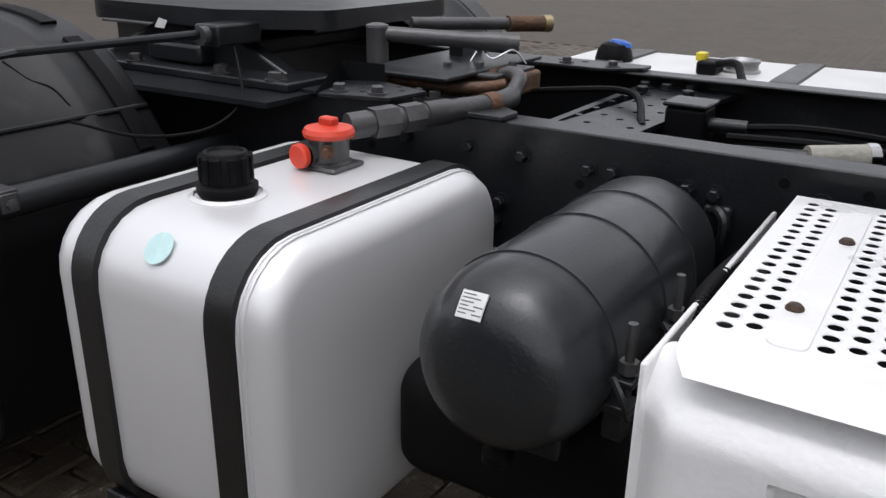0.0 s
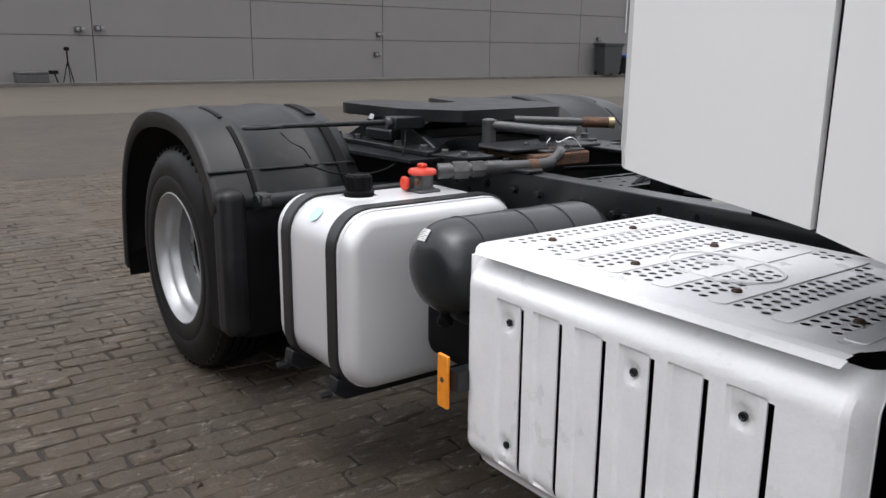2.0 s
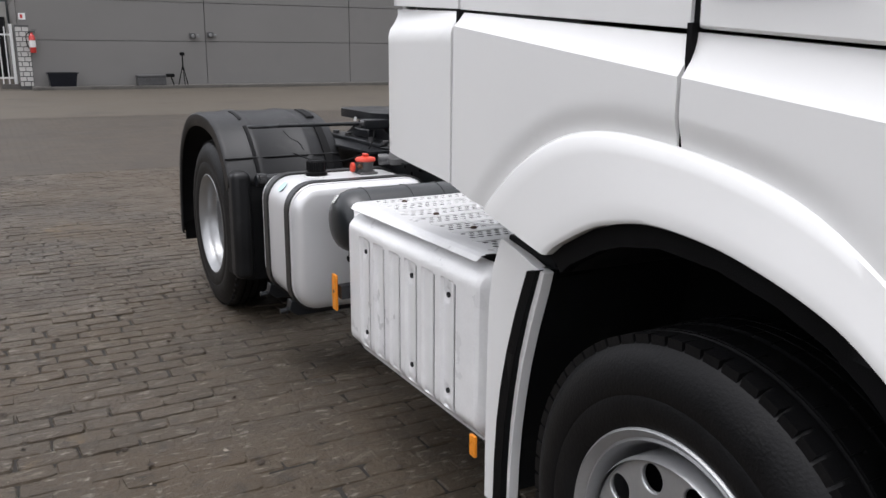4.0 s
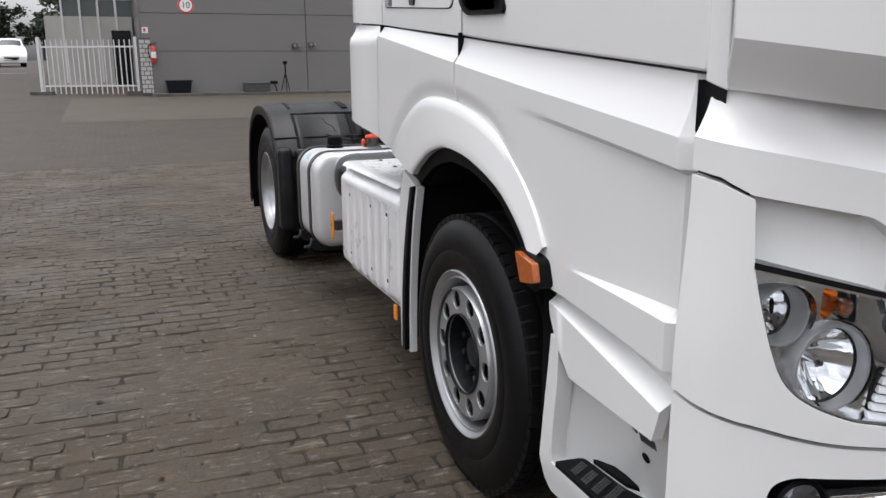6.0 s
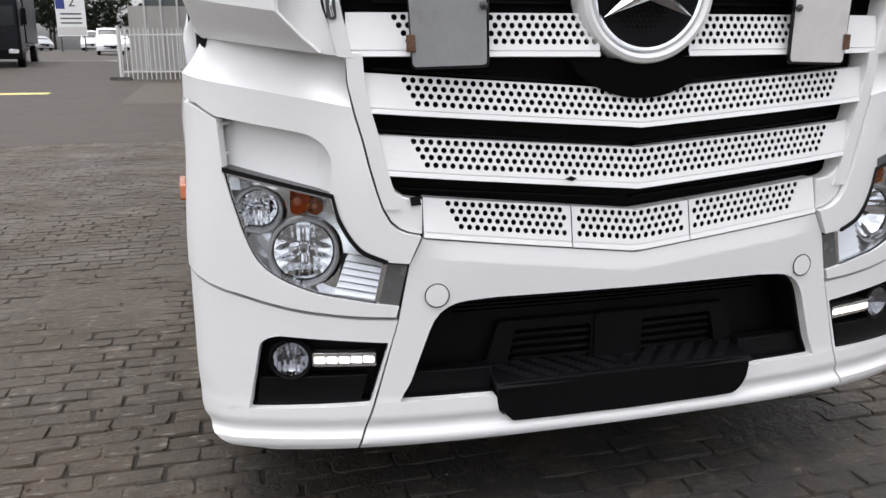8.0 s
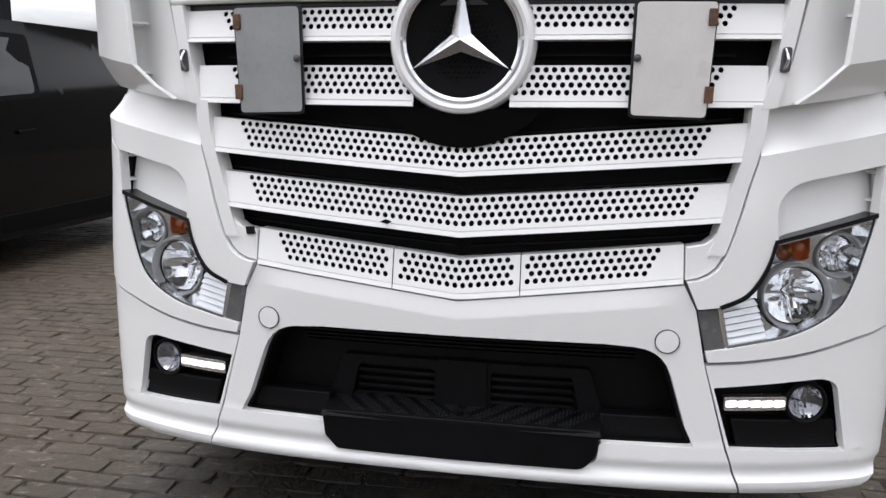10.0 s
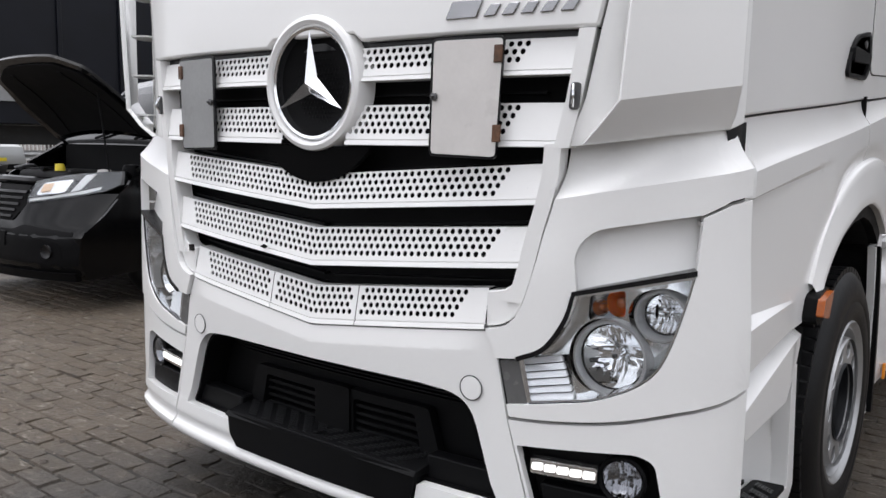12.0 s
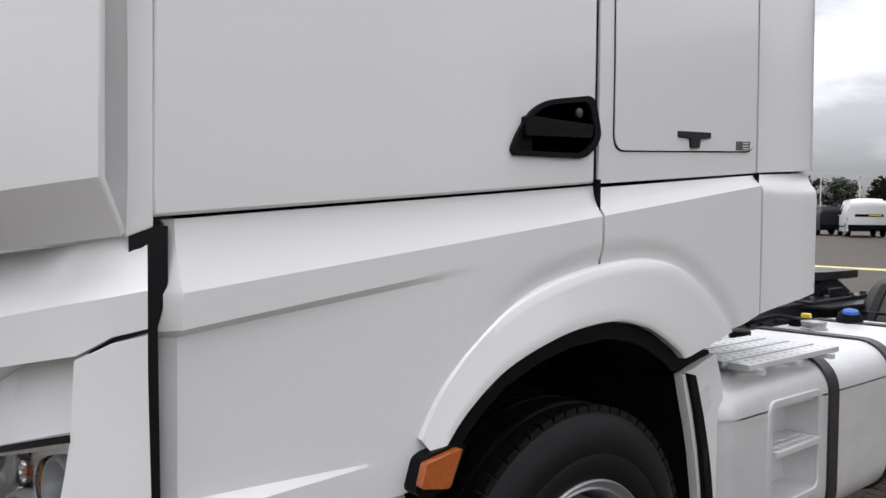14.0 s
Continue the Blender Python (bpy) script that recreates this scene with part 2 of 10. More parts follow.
def add_tube(bm, pts, r, n=10, cap=True):
    pts = [Vector(p) for p in pts]
    rs = r if isinstance(r, (list, tuple)) else [r] * len(pts)
    rings, side = [], None
    for i, p in enumerate(pts):
        d = (pts[min(i + 1, len(pts) - 1)] - pts[max(i - 1, 0)]).normalized()
        if side is None:
            side = d.cross(Vector((0, 0, 1)) if abs(d.z) < 0.9 else Vector((1, 0, 0))).normalized()
        else:
            side = (side - d * side.dot(d)).normalized()
        up = d.cross(side)
        rings.append([bm.verts.new(p + (side * math.cos(a) + up * math.sin(a)) * rs[i])
                      for a in [2 * math.pi * k / n for k in range(n)]])
    for a, b in zip(rings, rings[1:]):
        for k in range(n):
            bm.faces.new((a[k], a[(k + 1) % n], b[(k + 1) % n], b[k]))
    if cap:
        bm.faces.new(rings[0][::-1])
        bm.faces.new(rings[-1])


def tube(pts, r, n=10):
    bm = bmesh.new()
    add_tube(bm, pts, r, n)
    return bm


def curve_pts(pts, n=8):
    """A smooth line through the points."""
    out, p = [], [Vector(q) for q in pts]
    p = [p[0] * 2 - p[1]] + p + [p[-1] * 2 - p[-2]]
    for i in range(1, len(p) - 2):
        for k in range(n):
            t = k / n
            out.append(0.5 * (2 * p[i] + (p[i + 1] - p[i - 1]) * t + (2 * p[i - 1] - 5 * p[i] + 4 * p[i + 1] - p[i + 2]) * t * t
                              + (3 * p[i] - p[i - 1] - 3 * p[i + 1] + p[i + 2]) * t ** 3))
    return out + [p[-2]]


def add_lathe(bm, prof, m, n=32, close=False):
    """prof: (radius, height) along the axis; m places the axis (local z)."""
    rings = []
    for r, h in prof:
        if r < 1e-5:
            rings.append([bm.verts.new(m @ Vector((0, 0, h)))])
        else:
            rings.append([bm.verts.new(m @ Vector((r * math.cos(2 * math.pi * k / n), r * math.sin(2 * math.pi * k / n), h))) for k in range(n)])
    pairs = list(zip(rings, rings[1:])) + ([(rings[-1], rings[0])] if close else [])
    for a, b in pairs:
        for k in range(n):
            q = [a[k % len(a)], a[(k + 1) % len(a)], b[(k + 1) % len(b)], b[k % len(b)]]
            q = list(dict.fromkeys(q))
            if len(q) > 2:
                bm.faces.new(q)


def lathe(prof, m, n=32, close=False):
    bm = bmesh.new()
    add_lathe(bm, prof, m, n, close)
    return bm


def axis(p, d):
    """A pose at p with local z along d."""
    return Matrix.Translation(p) @ Vector(d).to_track_quat("Z", "Y").to_matrix().to_4x4()


def rpoly(pts, r, n=5):
    """The polygon with rounded corners; r one radius or one a corner."""
    out, k = [], len(pts)
    for i in range(k):
        p, a, b = Vector(pts[i]), Vector(pts[i - 1]), Vector(pts[(i + 1) % k])
        ri = r[i] if isinstance(r, (list, tuple)) else r
        if ri <= 0:
            out.append(tuple(p))
            continue
        da, db = (a - p), (b - p)
        c = min(ri, da.length * 0.49, db.length * 0.49)
        s, e = p + da.normalized() * c, p + db.normalized() * c
        for j in range(n + 1):
            t = j / n
            out.append(tuple(s * (1 - t) ** 2 + p * 2 * t * (1 - t) + e * t * t))
    return out


def circle2(cx, cy, r, n=24, ry=None):
    return [(cx + r * math.cos(2 * math.pi * k / n), cy + (ry or r) * math.sin(2 * math.pi * k / n)) for k in range(n)]


def sheet(outer, mapf, thick, holes=(), du=0.06, dv=0.0, bm=None, lines=()):
    """A plate with the outline (and holes) in (u, v), cut into strips, bent by mapf(u, v, w) and given a thickness."""
    own = bmesh.new()
    edges = []
    for loop in (outer, *holes):
        vs = [own.verts.new((u, v, 0)) for u, v in loop]
        edges += [own.edges.new((vs[i], vs[(i + 1) % len(vs)])) for i in range(len(vs))]
    bmesh.ops.triangle_fill(own, use_beauty=True, use_dissolve=False, edges=edges, normal=(0, 0, 1))
    us, vv = [p[0] for p in outer], [p[1] for p in outer]
    for step, lo, hi, no in ((du, min(us), max(us), (1, 0, 0)), (dv, min(vv), max(vv), (0, 1, 0))):
        if step:
            k = math.floor(lo / step) + 1
            while k * step < hi - 1e-5:
                co = Vector(no) * (k * step)
                bmesh.ops.bisect_plane(own, geom=own.verts[:] + own.edges[:] + own.faces[:], dist=1e-5, plane_co=co, plane_no=no)
                k += 1
    for (ua, va), (ub, vb) in lines:
        bmesh.ops.bisect_plane(own, geom=own.verts[:] + own.edges[:] + own.faces[:], dist=1e-5, plane_co=(ua, va, 0), plane_no=(va - vb, ub - ua, 0))
    ret = bmesh.ops.extrude_face_region(own, geom=own.faces[:])
    for v in ret["geom"]:
        if isinstance(v, bmesh.types.BMVert):
            v.co.z = -1
    for v in own.verts:
        v.co = mapf(v.co.x, v.co.y, v.co.z * thick)
    if bm is None:
        return own
    me = bpy.data.meshes.new("join")
    own.to_mesh(me)
    own.free()
    bm.from_mesh(me)
    bpy.data.meshes.remove(me)
    return bm


def rr_ring(x, y0, y1, z0, z1, r, n=6, inset=0.0):
    y0, y1, z0, z1, r = y0 + inset, y1 - inset, z0 + inset, z1 - inset, max(0.002, r - inset)
    out = []
    for cy, cz, a0 in ((y1 - r, z1 - r, 0), (y0 + r, z1 - r, 90), (y0 + r, z0 + r, 180), (y1 - r, z0 + r, 270)):
        for k in range(n + 1):
            a = radians(a0 + 90 * k / n)
            out.append((x, cy + r * math.cos(a), cz + r * math.sin(a)))
    return out


def rr_loft(x0, x1, y0, y1, z0, z1, r, edge, n=6, dome=0.0):
    """A long body with a round-cornered section and soft ends, along x."""
    bm, rings = bmesh.new(), []
    stations = [(x0 + edge * (1 - math.cos(radians(a))), edge * (1 - math.sin(radians(a)))) for a in (0, 25, 50, 75, 90)]
    stations += [(x1 - edge * (1 - math.cos(radians(a))), edge * (1 - math.sin(radians(a)))) for a in (90, 75, 50, 25, 0)]
    for x, ins in stations:
        rings.append([bm.verts.new(p) for p in rr_ring(x, y0, y1, z0, z1, r, n, ins)])
    for a, b in zip(rings, rings[1:]):
        k = len(a)
        for i in range(k):
            bm.faces.new((a[i], a[(i + 1) % k], b[(i + 1) % k], b[i]))
    for ring, sgn in ((rings[0], -1), (rings[-1], 1)):
        c = sum((v.co for v in ring), Vector()) / len(ring)
        prev = ring
        for f, d in ((0.6, 0.7), (0.25, 0.95)):
            cur = [bm.verts.new(c + (v.co - c) * f + Vector((sgn * dome * d, 0, 0))) for v in ring]
            for i in range(len(ring)):
                bm.faces.new((prev[i], prev[(i + 1) % len(ring)], cur[(i + 1) % len(ring)], cur[i]))
            prev = cur
        bm.faces.new(prev)
    return bm


def add_bolt(bm, p, d, r=0.011, h=0.010):
    m = axis(p, d)
    add_lathe(bm, [(r * 1.5, 0), (r * 1.5, 0.003), (r, 0.003)], m, 10)
    add_lathe(bm, [(r, 0.003), (r, h), (r * 0.8, h + 0.002), (0, h + 0.002)], m, 6)

# ---- ground: one sheet, level under the truck and rising gently behind it ----


def ground_z(x):
    if x > -11.5:
        return 0.0
    if x > -27.5:
        return 0.0177 * (-11.5 - x)
    if x > -42:
        return 0.2832 + 0.033 * (-27.5 - x)
    return min(1.43, 0.7617 + 0.0115 * (-42 - x))


PAVED = (-11.0, 4.4, -10.0, 8.0)


def paving_material():
    m = mat("block_paving", (0.054, 0.043, 0.032), 0.70, var=0.16, scale=1.4, stain=(0.044, 0.036, 0.028), stain_at=0.50, stain_scale=0.45)
    n, l = m.node_tree.nodes, m.node_tree.links
    bsdf = n["Principled BSDF"]
    under = bsdf.inputs["Base Color"].links[0].from_socket
    tc = n.new("ShaderNodeTexCoord")
    mp = n.new("ShaderNodeMapping")
    mp.inputs["Rotation"].default_value = (0, 0, radians(90))
    l.new(tc.outputs["Object"], mp.inputs[0])
    br = n.new("ShaderNodeTexBrick")
    br.inputs["Scale"].default_value = 1.0
    br.inputs["Brick Width"].default_value, br.inputs["Row Height"].default_value = 0.21, 0.105
    br.inputs["Mortar Size"].default_value, br.inputs["Mortar Smooth"].default_value = 0.006, 0.3
    br.inputs["Color1"].default_value, br.inputs["Color2"].default_value = (0.80, 0.80, 0.80, 1), (1.15, 1.13, 1.08, 1)
    br.inputs["Mortar"].default_value = (0.62, 0.60, 0.57, 1)
    l.new(mp.outputs[0], br.inputs["Vector"])
    mul = n.new("ShaderNodeMixRGB")
    mul.blend_type, mul.inputs[0].default_value = "MULTIPLY", 1.0
    l.new(under, mul.inputs[1])
    l.new(br.outputs["Color"], mul.inputs[2])
    l.new(mul.outputs[0], bsdf.inputs["Base Color"])
    bp = n.new("ShaderNodeBump")
    bp.inputs["Strength"].default_value, bp.inputs["Distance"].default_value = 0.6, 0.006
    inv = n.new("ShaderNodeMath")
    inv.operation, inv.inputs[0].default_value = "SUBTRACT", 1.0
    l.new(br.outputs["Fac"], inv.inputs[1])
    l.new(inv.outputs[0], bp.inputs["Height"])
    l.new(bp.outputs[0], bsdf.inputs["Normal"])
    return m


PAVE = paving_material()
JOINT = mat("joint_sand", (0.022, 0.019, 0.016), 0.9, var=0.3, scale=8, bump=0.3, bump_scale=200)
bm = bmesh.new()
gx = [-420, -250, -134, -100, -42, -27.5, -18, -11.5, PAVED[0], -4, PAVED[1], 12, 60, 420]
gy = [-420, -120, -60, -25, PAVED[2], 0, PAVED[3], 25, 60, 120, 420]
cache = {}


def ground_vert(x, y, z):
    key = (x, y, round(z, 4))
    if key not in cache:
        cache[key] = bm.verts.new((x, y, z))
    return cache[key]


for x0, x1 in zip(gx, gx[1:]):
    for y0, y1 in zip(gy, gy[1:]):
        low = x0 >= PAVED[0] and x1 <= PAVED[1] and y0 >= PAVED[2] and y1 <= PAVED[3]
        dz = -0.0085 if low else 0.0
        f = bm.faces.new([ground_vert(x, y, ground_z(x) + dz) for x, y in ((x0, y0), (x1, y0), (x1, y1), (x0, y1))])
        f.material_index = 1 if low else 0
for a, b in (((0, 2), (1, 2)), ((1, 2), (1, 3)), ((1, 3), (0, 3)), ((0, 3), (0, 2))):
    p, q = (PAVED[a[0]], PAVED[a[1]]), (PAVED[b[0]], PAVED[b[1]])
    bm.faces.new([bm.verts.new((*p, 0)), bm.verts.new((*q, 0)), bm.verts.new((*q, -0.0085)), bm.verts.new((*p, -0.0085))])
ground = part("ground", bm, [PAVE, JOINT])
tagged(ground, "brown-grey concrete block paving of a truck yard", "ground", kind="structure")


def ground_strip(name, label, corners, material, lift=0.004, category="pavement", kind="structure"):
    bm = bmesh.new()
    vs = [bm.verts.new((x, y, 0)) for x, y in corners]
    bm.faces.new(vs)
    for x in (-11.5, -27.5, -42.0):
        bmesh.ops.bisect_plane(bm, geom=bm.verts[:] + bm.edges[:] + bm.faces[:], dist=1e-5, plane_co=(x, 0, 0), plane_no=(1, 0, 0))
    for v in bm.verts:
        v.co.z = ground_z(v.co.x) + lift
    ob = part(name, bm, material)
    return tagged(ob, label, category, kind=kind)


BEIGE = mat("beige_paving", (0.076, 0.064, 0.048), 0.7, var=0.12, scale=1.2, bump=0.1, bump_scale=30, stain=(0.058, 0.049, 0.038), stain_at=0.55, stain_scale=0.5)
PALE = mat("worn_concrete", (0.27, 0.26, 0.24), 0.75, var=0.15, scale=2, bump=0.1, bump_scale=40, stain=(0.18, 0.17, 0.16), stain_at=0.52, stain_scale=0.8)
LINE_YELLOW = mat("worn_yellow_line_paint", (0.66, 0.56, 0.20), 0.6, var=0.15, scale=4, stain=(0.42, 0.38, 0.22), stain_at=0.60, stain_scale=3)
LINE_WHITE = mat("worn_white_line_paint", (0.45, 0.44, 0.42), 0.6, var=0.2, scale=4, stain=(0.22, 0.21, 0.20), stain_at=0.52, stain_scale=3)
ground_strip("pavement", "smooth beige paving strip along the hall", [(-26.9, -3.3), (-18.4, -3.25), (-17.9, 8), (-17.9, 31.0), (-26.9, 31.0)], BEIGE)
ground_strip("gutter", "pale worn gutter stones across the yard", [(-13.45, 12.5), (-12.95, 12.5), (-13.7, 22.0), (-14.2, 22.0)], PALE, lift=0.006)
ground_strip("pavement", "pale concrete apron beyond the hall", [(-60, 31.2), (-31.5, 31.2), (-24, 40), (-20, 64), (-60, 90)], PALE, lift=0.003)
ground_strip("road_marking", "worn yellow painted line on the paving", [(-23.5, -14.0), (-22.8, -14.0), (-22.25, -5.45), (-22.95, -5.45)], LINE_YELLOW, lift=0.007, category="line")
ground_strip("road_marking", "faded white painted line on the paving", [(-45.6, -11.0), (-45.2, -11.0), (-45.2, -6.0), (-45.6, -6.0)], LINE_WHITE, lift=0.007, category="line")
ground_strip("road_marking", "faded white painted line on the paving", [(-8.2, -22.95), (-8.25, -23.05), (-4.0, -19.6), (-3.95, -19.5)], LINE_WHITE, lift=0.007, category="line")

# ---- the hall behind the truck ----
CLAD = mat("grey_cladding", (0.162, 0.157, 0.150), 0.45, var=0.04, scale=0.8, rvar=0.06, bump=0.02, bump_scale=60, stain=(0.150, 0.147, 0.143), stain_at=0.58, stain_scale=0.7)
SEAL = mat("dark_panel_joint", (0.07, 0.07, 0.07), 0.7, var=0.1)
CONCRETE = mat("weathered_concrete", (0.090, 0.084, 0.076), 0.8, var=0.15, scale=3, bump=0.25, bump_scale=60, stain=(0.055, 0.052, 0.047), stain_at=0.52, stain_scale=2)
FRAME_WHITE = mat("white_coated_steel", (0.62, 0.62, 0.61), 0.4, var=0.04, scale=6, stain=(0.55, 0.52, 0.48), stain_at=0.66, stain_scale=5)
PALE_WALL = mat("pale_render", (0.42, 0.41, 0.38), 0.8, var=0.08, scale=2, bump=0.1)
SHOPGLASS = mat("shop_window_glass", (0.10, 0.115, 0.115), 0.08, var=0.15, scale=0.8, rvar=0.03)
HX, HY0, HY1 = -27.5, -1.13, 28.5
hall = part("building_wall", boxes((-46, HX - 0.06, HY0 + 0.05, HY1 - 0.05, -0.2, 9.0)), SEAL)
tagged(hall, "grey panel-clad industrial hall with dark joints", "building", kind="structure")
rows = [0.36, 1.69, 2.87, 4.05, 5.23, 6.41, 7.59, 9.0]
cols = [HY0, 4.16, 9.07, 14.1, 19.1, 24.1, HY1]
for y0, y1 in zip(cols, cols[1:]):
    for z0, z1 in zip(rows, rows[1:]):
        part("panel", boxes((HX - 0.06, HX, y0 + 0.012, y1 - 0.012, z0 + 0.009, z1 - 0.009)), CLAD, hall)
for z0, z1 in zip(rows, rows[1:]):
    for x in range(-46, -28, 6):
        for y in (HY0, HY1 - 0.05):
            part("panel", boxes((x + 0.012, min(HX - 0.065, x + 5.988), y, y + 0.05, z0 + 0.009, z1 - 0.009)), CLAD, hall)
plinth = part("kerb", boxes((HX - 0.02, -26.9, HY0 + 0.2, 31.0, -0.1, 0.375)), CONCRETE, None, bevel=0.02)
tagged(plinth, "low concrete ledge along the hall wall", "ledge", kind="structure")
QUOIN = mat("white_quoin_stone", (0.46, 0.45, 0.43), 0.7, var=0.08, scale=6, bump=0.1)
for y0, w, top in ((-1.22, 0.36, 2.10), (28.55, 0.55, 4.2)):
    col = part("wall", boxes((-27.9, HX + 0.015, y0, y0 + w, 0.2, top)), SEAL)
    tagged(col, "pillar of white blocks with dark joints at the hall corner", "pillar", kind="structure")
    z, k = 0.375, 0
    while z < top - 0.1:
        cuts = (0.0, 0.5, 1.0) if k % 2 else (0.0, 0.28, 0.78, 1.0)
        for a, b in zip(cuts, cuts[1:]):
            part("block", boxes((HX - 0.05, HX + 0.045, y0 + w * a + 0.012, y0 + w * b - 0.012, z + 0.012, z + 0.128)), QUOIN, col)
        z += 0.14
        k += 1
# rain pipe and conduits at the far end of the hall
for y, r in ((27.2, 0.05), (26.9, 0.025)):
    tagged(part("drain_pipe" if r > 0.03 else "conduit", tube([(HX + 0.07, y, 2.2), (HX + 0.07, y, 9.0)], r, 10), FRAME_WHITE), "white pipe fixed to the grey hall wall", "pipe", kind="structure")
# recessed glazed entrance behind the gate
ent = part("building_wall", boxes((-46, -33.2, -4.2, -1.2, 0.3, 3.0), (-46, -33.2, -4.2, -1.2, 5.6, 6.2)), PALE_WALL)
tagged(ent, "pale rendered entrance wall with tall windows", "building", kind="structure")
for i in range(4):
    y0 = -3.6 + i * 0.62
    w = part("window", boxes((-33.4, -33.22, y0 + 0.04, y0 + 0.58, 2.55 if i < 3 else 0.5, 5.5)), SHOPGLASS, ent, "tall dark window pane")
    part("window_frame", boxes((-33.24, -33.16, y0 - 0.03, y0 + 0.04, 0.6, 5.6)), FRAME_WHITE, w)
    part("window_bar", boxes((-33.24, -33.17, y0 + 0.04, y0 + 0.58, 3.60, 3.68)), FRAME_WHITE, w)
part("door", boxes((-33.22, -33.15, -1.95, -1.28, 0.45, 2.5)), GLOSSBLACK, ent, "dark entrance door")
part("canopy", boxes((-33.2, -32.4, -4.2, -1.2, 5.55, 5.75)), FRAME_WHITE, ent)

# ---- the tractor unit: forward is +x, its left is +y ----
truck = thing("tractor_unit", "white two-axle tractor truck with black chassis parked on paving", "truck")
HUB_Z, FRONT_X, REAR_X = 0.468, -1.342, -4.985


def front_x(y):
    return -0.005 - 0.02 * abs(y) - 0.13 * (abs(y) / 1.1) ** 3.5


CORNER = ((1.10, front_x(1.10), 1.10), (1.14, -0.185, 1.135), (1.18, -0.215, 1.162), (1.22, -0.250, 1.180), (1.26, -0.288, 1.188), (1.34, -0.366, 1.190), (1.60, -0.626, 1.190))


def plan(u):
    """The plan line of the cab's nose: along y in front, round the corner past 1.10. Gives the point and the outward normal."""
    s, a = (1 if u >= 0 else -1), abs(u)

    def at(q):
        if q <= 1.10:
            return front_x(q), q
        for (u0, x0, y0), (u1, x1, y1) in zip(CORNER, CORNER[1:]):
            if q <= u1:
                t = (q - u0) / (u1 - u0)
                return x0 + (x1 - x0) * t, y0 + (y1 - y0) * t
        return CORNER[-1][1], CORNER[-1][2]
    x, y = at(a)
    xa, ya = at(max(0, a - 0.02))
    xb, yb = at(a + 0.02)
    tx, ty = xb - xa, yb - ya
    q = math.hypot(tx, ty)
    nx, ny = ty / q, -tx / q
    return x, s * y, nx, s * ny


def nose(off=0.0, shape=None):
    def f(u, z, w):
        x, y, nx, ny = plan(u)
        d = off + w + (shape(abs(u), z) if shape else 0)
        # the corners flare outwards below the brow
        wide = 0.019 * ease((abs(u) - 1.05) / 0.13) * ease((1.19 - z) / 0.40) * (1 - 0.5 * ease((0.48 - z) / 0.2))
        return Vector((x + nx * d, y + ny * d + math.copysign(wide, u), z))
    return f


def mirror_pts(pts, s):
    return [(s * u, z) for u, z in pts] if s > 0 else [(s * u, z) for u, z in pts][::-1]


def lerp(a, b, t):
    return a + (b - a) * max(0.0, min(1.0, t))


def ease(t):
    t = max(0.0, min(1.0, t))
    return t * t * (3 - 2 * t)


# bumper, middle piece with the air intake
BUMPER_LINE = ((0.40, 0.0), (0.385, 0.002), (0.338, 0.004), (0.318, -0.005), (0.304, -0.004), (0.288, 0.010), (0.268, 0.010), (0.252, -0.004))


def bumper_shape(u, z):
    top = 0.768 + 0.116 * u
    crease = top - 0.050
    keel = 0.0075 * (max(0.0, (top - z) / 0.050) if z > crease else max(0.0, 1 - (crease - z) / 0.16)) * (1 - ease((u - 0.50) / 0.12))
    if z >= 0.40:
        return keel
    for (z0, d0), (z1, d1) in zip(BUMPER_LINE, BUMPER_LINE[1:]):
        if z >= z1:
            return d0 + (d1 - d0) * (z0 - z) / (z0 - z1)
    return -0.004


outline = [(-0.782, 0.252), (-0.40, 0.258), (0.0, 0.262), (0.40, 0.258), (0.782, 0.252), (0.735, 0.385), (0.668, 0.622), (0.638, 0.770), (0.604, 0.838), (0.0, 0.768), (-0.604, 0.838), (-0.638, 0.770), (-0.668, 0.622), (-0.735, 0.385)]
hole = rpoly([(-0.672, 0.384), (-0.400, 0.384), (-0.392, 0.318), (0.392, 0.318), (0.400, 0.384), (0.655, 0.384), (0.628, 0.44), (0.560, 0.660), (0.40, 0.670), (0.0, 0.670), (-0.40, 0.670), (-0.560, 0.660), (-0.640, 0.44)],
             [0.01, 0.01, 0.03, 0.03, 0.01, 0.01, 0, 0.11, 0, 0, 0, 0.11, 0])
part("bumper", sheet(outline, nose(0.0, bumper_shape), 0.03, [hole], du=0.04, dv=0.010, lines=[((0.0, 0.718), (0.604, 0.788)), ((-0.604, 0.788), (0.0, 0.718))]), WHITE_PLASTIC, truck, "white painted bumper with black air intake", bevel=0.006)
